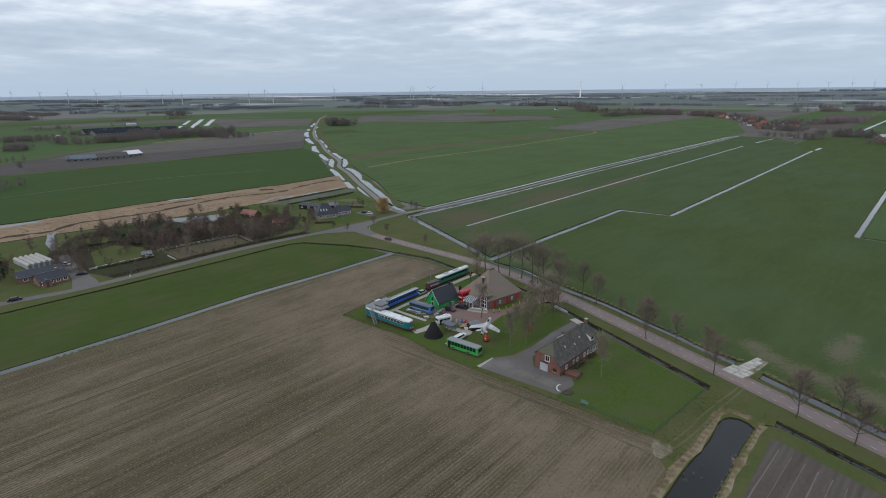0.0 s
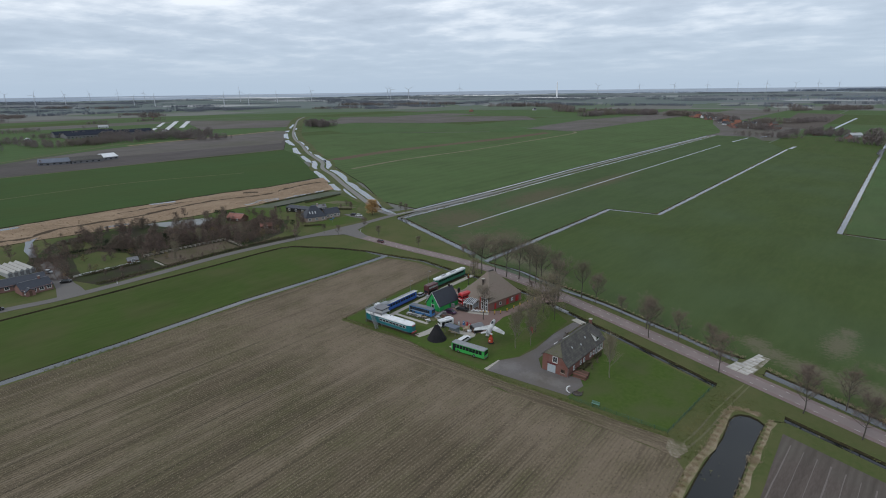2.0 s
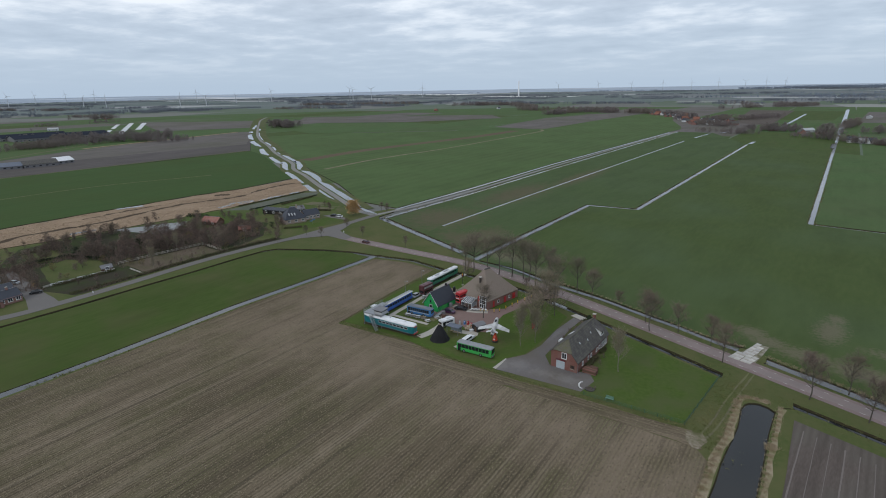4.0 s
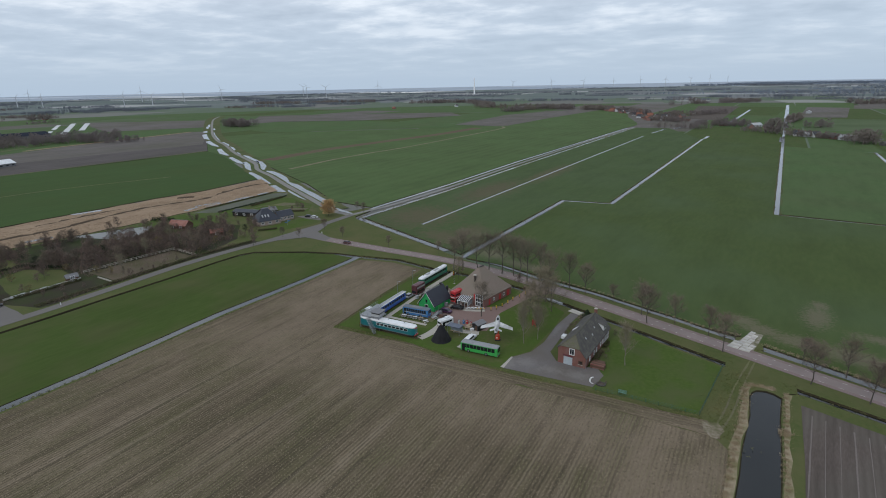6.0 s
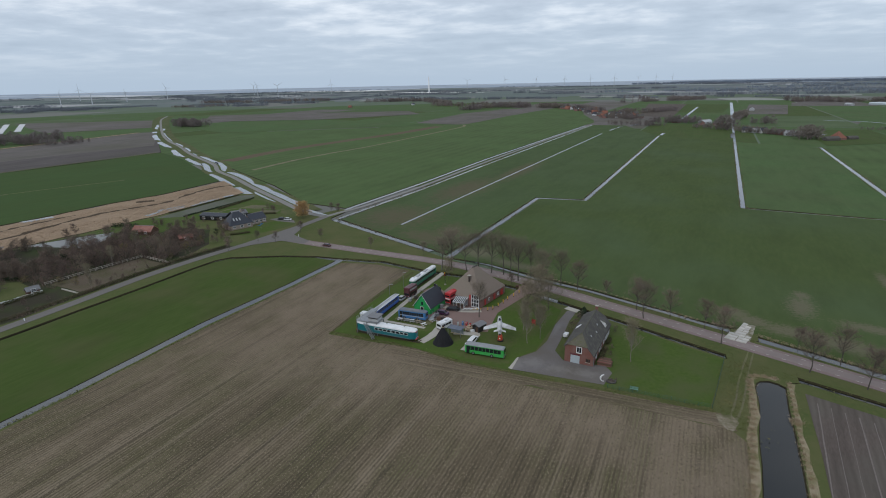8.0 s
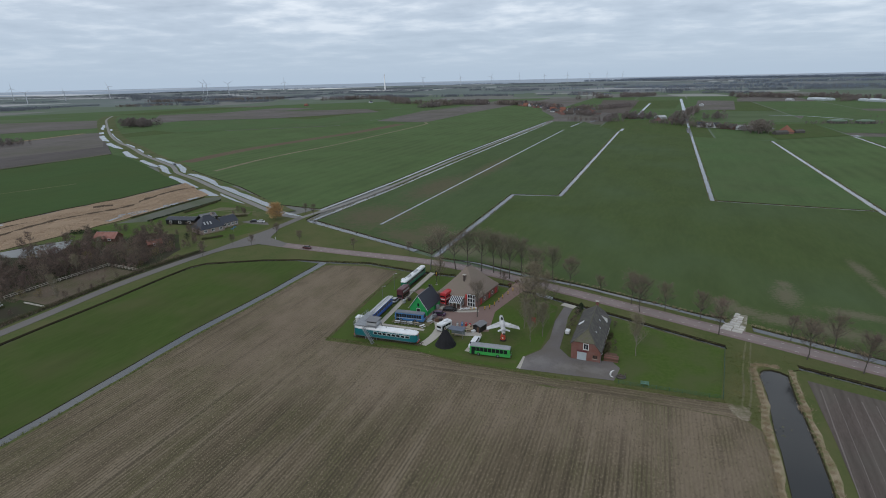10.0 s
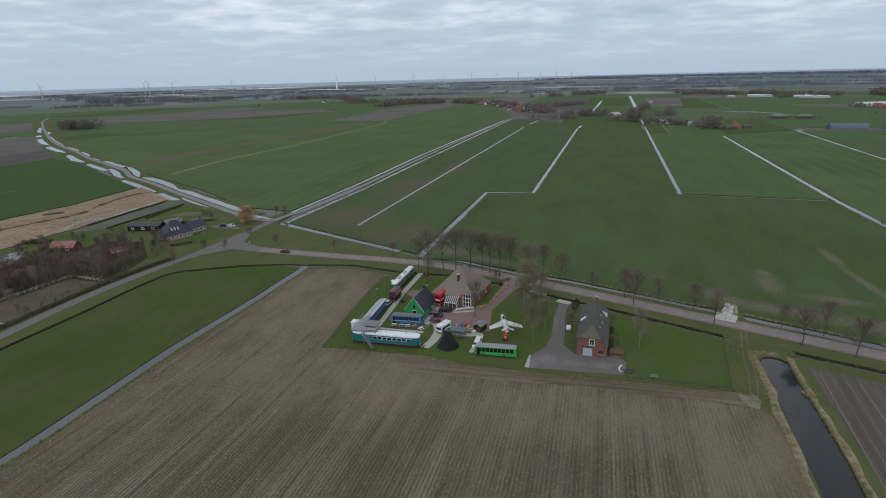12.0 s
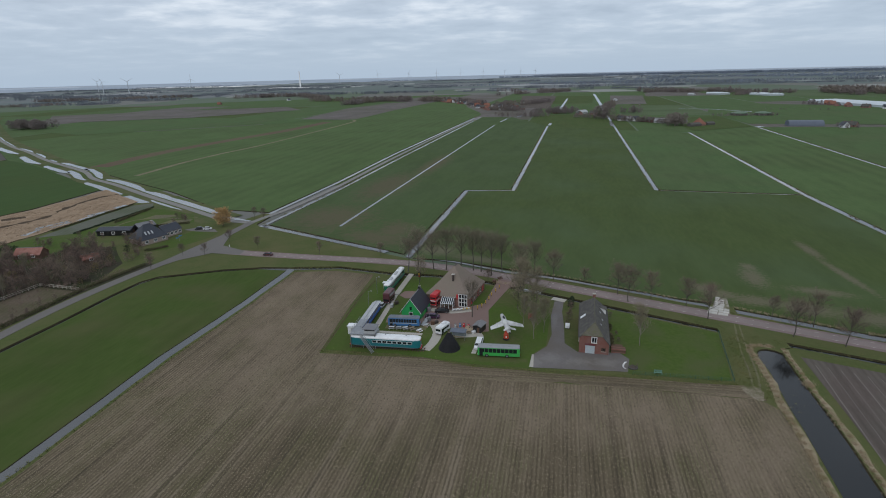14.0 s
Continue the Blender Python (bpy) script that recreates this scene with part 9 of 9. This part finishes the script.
wood("tree_belt", "distant trees beyond the green fields", [((440, 1740), (558, 1769), 40, 13), ((600, 1627), (760, 1695), 40, 13), ((298, 2012), (0, 1760), 40, 12), ((970, 1533), (946, 1297), 120, 16), ((720, 1500), (640, 1420), 30, 9), ((610, 1020), (640, 890), 20, 9), ((330, 770), (440, 760), 14, 5), ((400, 560), (430, 570), 14, 6), ((470, 900), (620, 830), 8, 3)], 5, 1.3)
wood("tree_belt", "leafless trees round distant farms", [((-1040, 245), (-857, 285), 60, 10), ((-875, 300), (-900, 390), 40, 11), ((-925, 420), (-845, 500), 40, 15), ((-1696, 927), (-1800, 889), 60, 15), ((-2131, 569), (-2105, 700), 80, 10), ((-640, 90), (-660, 150), 16, 7), ((-1080, 300), (-1080, 460), 30, 9), ((-514, 46), (-480, 36), 16, 8), ((-1300, 350), (-1290, 520), 40, 8), ((-856, 286), (-930, 420), 80, 9), ((-836, 372), (-872, 452), 50, 15), ((-806, 392), (-766, 452), 36, 13), ((-806, 420), (-868, 520), 46, 13), ((-780, 440), (-745, 470), 30, 10), ((-1500, 600), (-1480, 900), 30, 8)], 6, 0.85)
r = random.Random(9)
lines = []
for k in range(110):
    a, d = radians(r.uniform(-75, 48)), r.choice((2600, 3000, 3600, 4400, 5400, 7000)) * r.uniform(0.9, 1.15)
    cx, cy = HUB.x + d * math.sin(a), HUB.y + d * math.cos(a)
    L = r.uniform(80, 380) * d / 4000
    b = a + math.pi / 2 + r.uniform(-0.4, 0.4)
    lines.append(((cx - L * math.sin(b), cy - L * math.cos(b)), (cx + L * math.sin(b), cy + L * math.cos(b)), 70.0, r.uniform(6, 10)))
wood("distant_woods", "thin dark lines of trees towards the horizon", lines, 10, 1.5, "hazed_twig")
wood("tree_belt", "dark hedges and belts of trees in the far west", [((-2552, 707), (-2154, 759), 60, 10), ((-1989, 523), (-1816, 562), 40, 10), ((-3372, 1341), (-3254, 1467), 90, 12), ((-3066, 1419), (-2873, 1469), 90, 11), ((-2000, 999), (-1752, 992), 40, 8), ((-1078, 226), (-902, 197), 40, 8), ((-902, 197), (-839, 164), 30, 9), ((-1018, 455), (-989, 396), 30, 10), ((-700, 130), (-690, 60), 20, 8)], 16, 1.6)
wood("tree_belt", "leafless trees along the far edge of the wheat", [((-5, 862), (60, 830), 18, 8), ((60, 830), (170, 775), 18, 7), ((150, 775), (166, 758), 14, 19), ((174, 727), (215, 690), 14, 7), ((20, 2150), (230, 1990), 60, 13), ((516, 1869), (600, 1720), 50, 13), ((600, 1720), (690, 1620), 50, 11), ((690, 1620), (830, 1500), 60, 11), ((-1707, 1660), (-1560, 1790), 40, 9)], 21, 1.6)
# bluer again, with the horizon's haze painted into the base colour
M["hazed_horizon_twig"] = surface("hazed_horizon_woods", (0.225, 0.265, 0.32), (0.195, 0.232, 0.285), 0.2, 0.01, 0.95, gloss=0.03)
wood("distant_woods", "dark woods along the horizon, tinted blue with haze", [((1482, 5135), (2407, 3690), 160, 14), ((2000, 4600), (3600, 3300), 160, 14), ((900, 8600), (4300, 6200), 900, 24), ((200, 7900), (1500, 7300), 500, 20)], 35, 0.45, "hazed_horizon_twig")
r = random.Random(44)
lines = []
for k in range(26):
    a, d = radians(r.uniform(6, 52)), r.uniform(3000, 8200)
    cx, cy, L = HUB.x + d * math.sin(a), HUB.y + d * math.cos(a), r.uniform(200, 700)
    b = a + math.pi / 2 + r.uniform(-0.3, 0.3)
    lines.append(((cx - L * math.sin(b), cy - L * math.cos(b)), (cx + L * math.sin(b), cy + L * math.cos(b)), 110.0, r.uniform(9, 16)))
wood("distant_woods", "belts of trees far to the east, tinted blue with haze", lines, 45, 0.28, "hazed_horizon_twig")
wood("distant_woods", "broad woods towards the horizon, tinted blue with haze", [((1008, 3468), (1684, 2823), 160, 10), ((1684, 2823), (2100, 2500), 260, 13), ((-2831, 2975), (-2120, 2620), 180, 12), ((-2120, 2620), (-1864, 2769), 140, 12), ((-3816, 3860), (-2900, 3300), 160, 12), ((-645, 6052), (76, 6051), 300, 13), ((847, 7500), (1154, 6355), 400, 16), ((-4305, 5108), (-3370, 4938), 200, 13), ((-3100, 1500), (-2700, 1900), 120, 11)], 22, 0.45, "hazed_twig")
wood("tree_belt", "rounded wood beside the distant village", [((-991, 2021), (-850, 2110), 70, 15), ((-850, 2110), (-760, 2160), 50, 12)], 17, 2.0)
wood("tree_belt", "low dark woods near the horizon", [((-653, 3465), (-84, 3219), 120, 11), ((-62, 4160), (455, 4517), 200, 13), ((-5268, 1822), (-3965, 2356), 200, 13), ((-6810, 2190), (-5740, 2318), 250, 14), ((300, 3300), (900, 3000), 120, 11), ((-2300, 3300), (-1700, 3500), 120, 10)], 18, 0.5, "hazed_twig")
for pts, w in (([(-3900, 6020), (-3200, 5900), (-2500, 5640)], 620), ([(-1760, 4290), (-1400, 4090), (-960, 3830)], 190), ([(-7900, 5810), (-6300, 5300), (-4800, 4500)], 520), ([(-4600, 3300), (-3900, 3500)], 120), ([(1500, 5200), (2300, 4700)], 200)):
    line = curve_points(pts, 120)
    bm = ribbon_bm(line, w, 0.0, w * 0.12)
    for v in bm.verts:
        v.co = Vector(lie(v.co.x, v.co.y)[:3]) + Vector((0, 0, 0.9))
    # the two widest-lit strips get the sunlit white, the rest plain sheeting
    tagged(part("sheeting", bm, M["sunlit_sheet" if w in (620, 190) else "sheeting"]), "white strip of sheeted crops far off", "field cover", kind="structure")


# ---- distant farms, village and greenhouses ----
def far_house(label, seed, L, W, e, rr, wall, roof):
    t = thing("house", label, "house", pose(0, 0, 0), "village houses")
    h = W / 2
    bm = bmesh.new()
    m = Matrix(((0, 1, 0, 0), (1, 0, 0, 0), (0, 0, 1, 0), (0, 0, 0, 1)))
    add_prism(bm, [(-h, 0), (h, 0), (h, e), (0, rr - 0.15), (-h, e)], -L / 2, L / 2, m)
    part("wall", bm, M[wall], t)
    for s in (-1, 1):
        roof_plate(t, [(-L / 2 - 0.4, s * (h + 0.4), e - 0.3), (L / 2 + 0.4, s * (h + 0.4), e - 0.3), (L / 2 + 0.4, 0, rr), (-L / 2 - 0.4, 0, rr)], M[roof])
        for k in range(3):
            o = part("window", box(-0.6, -0.05, 0, 0.6, 0.05, 1.3), M["glass_dark"], t)
            o.location = (-L / 3 + k * L / 3, s * (h + 0.02), 1.0)
    part("chimney", box(-0.4, -0.4, rr - 0.8, 0.4, 0.4, rr + 1.0), M["brick"], t)
    return t


kinds = [far_house("distant white-walled house with a dark roof", 1, 11, 8, 3.2, 7.5, "white", "slate"), far_house("distant brick house with an orange tiled roof", 2, 12, 9, 3.0, 8.0, "farm_brick", "orange_tile"),
         far_house("distant brick house with a grey roof", 3, 13, 8, 3.0, 7.0, "farm_brick", "roof_tile"), far_house("distant low barn with a pale roof", 4, 20, 10, 3.5, 6.5, "light_grey", "light_grey")]
spots = [(-90, 1380, 0), (-150, 1455, 2), (-40, 1145, 1), (-36, 1130, 1), (-40, 1118, 0), (-30, 1098, 2), (-22, 1052, 1), (-18, 1032, 2), (8, 1040, 0), (30, 1150, 0), (22, 1165, 3), (44, 1140, 2), (-46, 1215, 0), (-112, 1424, 2), (-257, 1572, 0), (-323, 1640, 0), (-138, 1430, 0), (-97, 1424, 0), (28, 1300, 2), (68, 1258, 0), (503, 3115, 0), (560, 3160, 0), (450, 3080, 3), (520, 3200, 0), (809, 3246, 3), (1112, 3390, 3), (641, 1723, 3), (140, 856, 2), (165, 858, 2), (182, 728, 0), (196, 722, 3),
         (-700, 1740, 0), (-560, 1680, 1), (-420, 1600, 3), (190, 728, 2), (200, 716, 0), (208, 706, 2), (216, 694, 2), (228, 680, 3), (105, 905, 2), (150, 888, 3), (300, 1290, 3), (560, 1500, 3), (640, 1000, 1), (636, 980, 1), (628, 950, 2), (632, 925, 1), (640, 890, 2), (655, 860, 0), (720, 1390, 2), (705, 1420, 0), (412, 572, 0), (425, 580, 2), (-1040, 300, 3), (-1060, 250, 2), (-1300, 560, 3), (-1700, 930, 2), (-2080, 640, 3), (-860, 1560, 1)]
r = random.Random(66)
for k in range(34):
    f = r.random()
    spots.append((-146 + 190 * f + r.gauss(0, 10), 1440 - 400 * f + r.gauss(0, 12), r.choice((0, 0, 2, 2, 1))))
used = set()
for k, (x, y, kind) in enumerate(spots):
    px, py, pz, sc = lie(x, y)
    m = pose(px, py, pz - 0.3, 0, 0, (k * 37) % 180) @ Matrix.Diagonal((sc, sc, sc, 1))
    if kind in used:
        copy_thing(kinds[kind], Matrix.Identity(4)).matrix_world = m
    else:
        kinds[kind].matrix_world = m
        used.add(kind)
t = thing("stolp_farm", "distant farm with an orange pyramid roof and a grey barn", "farm", pose(262, 632, 0, 0, 0, 20) @ Matrix.Scale(0.78, 4))
part("wall", box(-8, -8, -0.3, 8, 8, 3), M["farm_brick"], t)
bm = bmesh.new()
c = [bm.verts.new((x, y, 2.8)) for x, y in ((-8.5, -8.5), (8.5, -8.5), (8.5, 8.5), (-8.5, 8.5))]
top = bm.verts.new((0, 0, 13))
for k in range(4):
    bm.faces.new((c[k], c[(k + 1) % 4], top))
bm.faces.new(c[::-1])
part("roof", bm, M["orange_tile"], t)
for x, y, L, W, h in ((-16, -8, 22, 10, 6), (24, 2, 16, 9, 5)):
    b = prism([(-W / 2, -0.3), (W / 2, -0.3), (W / 2, h * 0.55), (0, h), (-W / 2, h * 0.55)], -L / 2, L / 2, pose(x, y, 0, 0, 0, 90))
    part("side_barn", b, M["roof_tile"], t)
t = thing("arched_shed", "large grey arched farm shed", "shed", pose(384, 606, 0, 0, 0, 80))
bm = bmesh.new()
pts = [(9 * math.cos(a), 7.0 * math.sin(a) - 0.3) for a in [math.pi * k / 12 for k in range(13)]]
add_prism(bm, pts, -20, 20)
part("shell", bm, M["slate_blue"], t)
part("door", box(-4, -20.2, 0, 4, -19.95, 5), M["light_grey"], t)
M["pale_mint"] = surface("pale_green_membrane", (0.13, 0.19, 0.13), (0.115, 0.165, 0.115), 0.3, 0.05, 0.6)
for x, y, rr in ((381, 786, 13), (414, 778, 12)):
    t = thing("biogas_dome", "pale green round gas-holder dome", "tank", pose(x, y, 0), "gas domes")
    part("tank", lathe([(rr, -0.3), (rr, 2.5), (rr * 0.98, 2.8)], 24), M["roof_tile"], t)
    part("dome", lathe([(rr, 2.8), (rr * 0.85, 4.2), (rr * 0.5, 5.0), (rr * 0.1, 5.4)], 24), M["pale_mint"], t, smooth=True)
M["glasshouse"] = surface("pale_greenhouse_glass", (0.50, 0.55, 0.58), (0.44, 0.49, 0.52), 0.1, 0.02, 0.3, gloss=0.5)
for x, y, turn, L, W in ((722, 1412, -78, 80, 40), (684, 985, -84, 190, 60), (640, 1520, -70, 60, 30)):
    t = thing("greenhouse", "long pale glass greenhouse in the distance", "greenhouse", pose(x, y, -0.3, 0, 0, turn), "greenhouses")
    n = int(W / 10)
    for k in range(n):
        part("bay", prism([(-5, 0), (5, 0), (5, 4.2), (0, 6.0), (-5, 4.2)], -L / 2, L / 2, pose(0, -W / 2 + 5 + 10 * k, 0, 0, 0, 90)), M["glasshouse"], t)
for x, y, turn, L, W, h, mat, lab in ((-652, 168, 62, 30, 18, 7.0, "slate_blue", "long low slate-roofed barn beyond the fields"), (-641, 196, 76, 32, 18, 7.5, "roof_tile", "dark tiled barn beyond the fields"), (-646, 222, 92, 18, 18, 7.5, "white", "barn with a white roof beyond the fields"), (-1042, 436, 80, 150, 40, 10.0, "dark_panel", "wide barn with a dark solar roof"), (-1082, 410, 80, 100, 30, 11.0, "dark_panel", "barn with a dark solar roof")):
    t = thing("far_barn", lab, "barn", pose(x, y, -0.3, 0, 0, turn))
    part("wall", prism([(-W / 2, 0), (W / 2, 0), (W / 2, h * 0.5), (0, h - 0.2), (-W / 2, h * 0.5)], -L / 2, L / 2, pose(0, 0, 0, 0, 0, 90)), M["grey_roof"], t)
    for s in (-1, 1):
        roof_plate(t, [(-L / 2 - 0.5, s * (W / 2 + 0.6), h * 0.5 - 0.15), (L / 2 + 0.5, s * (W / 2 + 0.6), h * 0.5 - 0.15), (L / 2 + 0.5, 0, h), (-L / 2 - 0.5, 0, h)], M[mat])
    for k in range(int(L / 6)):
        o = part("window", box(-1.2, -0.06, 0, 1.2, 0.06, 1.1), M["glass_dark"], t)
        o.location = (-L / 2 + 3 + 6 * k, -W / 2 - 0.02, 1.2)
bare_tree("distant rusty orange leafless tree by the village", 140, -40, 1122, -0.3, 20, 0.4, 0.1, 14, 8, 9, 0.02, "rust_twig", name="rusty_tree")


# ---- wind turbines ----
def turbine(x, y, h, blade, spin, face, label="slender white wind turbine on the horizon"):
    px, py, pz, sc = lie(x, y)
    t = thing("wind_turbine", label, "wind turbine", Matrix.Translation((px, py, pz - 0.5)) @ Matrix.Diagonal((sc, sc, sc, 1)) @ pose(0, 0, 0, 0, 0, face), "wind turbines")
    part("tower", tube((0, 0, 0), (0, 0, h), 2.6, 1.4, 12), M["turbine"], t)
    part("nacelle", box(-1.8, -3, h - 1.8, 1.8, 6, h + 1.8, bevel=0.5), M["turbine"], t)
    hub = part("hub", tube((0, -4.2, h), (0, -3, h), 1.2, 1.6, 10), M["turbine"], t)
    for k in range(3):
        a = radians(spin + 120 * k)
        bm = bmesh.new()
        pts = [(-0.5, 0), (-1.5, blade * 0.2), (-0.4, blade), (0.2, blade), (0.9, blade * 0.2), (0.6, 0)]
        add_prism(bm, pts, -0.25, 0.25)
        o = part("blade", bm, M["turbine"], hub)
        o.matrix_local = Matrix.Translation((0, -3.8, h)) @ Matrix.Rotation(a, 4, "Y")
    return t


M["turbine"] = paint("turbine_white", (0.50, 0.53, 0.57), 0.5)
M["turbine_bright"] = paint("turbine_bright_white", (0.85, 0.86, 0.87), 0.5)
r = random.Random(21)
for k, (x, y, h) in enumerate(((-7918, 2596, 95), (-5469, 1964, 80), (-4553, 1791, 75), (-4473, 1956, 75), (-2148, 3055, 78), (-2465, 4352, 85), (-1512, 4276, 105), (-1510, 5488, 90), (-1261, 6231, 95), (-956, 6583, 95), (-657, 6959, 95), (-367, 7367, 95), (-71, 7191, 95), (218, 7604, 95), (428, 7457, 95), (659, 7933, 95), (-2865, 2099, 55), (-2682, 2133, 55), (-3600, 1965, 55), (-3264, 1901, 55), (-2993, 2643, 55), (-3300, 3300, 80), (-3700, 2900, 80), (-2700, 3600, 80), (-3100, 4100, 85), (-5200, 3000, 80), (-5600, 2700, 80), (-6200, 3300, 85))):
    if x != -1512:
        turbine(x, y, h, h * 0.5, r.uniform(0, 120), r.uniform(10, 50))
px, py, pz, sc = lie(-1512, 4276)
t = thing("tower", "tall bright white tower on the horizon", "tower", Matrix.Translation((px, py, pz - 0.5)) @ Matrix.Diagonal((sc, sc, sc, 1)))
part("shaft", tube((0, 0, 0), (0, 0, 122), 6.0, 4.0, 14), M["turbine_bright"], t)
part("cap", tube((0, 0, 122), (0, 0, 125), 4.2, 2.0, 14), M["turbine_bright"], t)
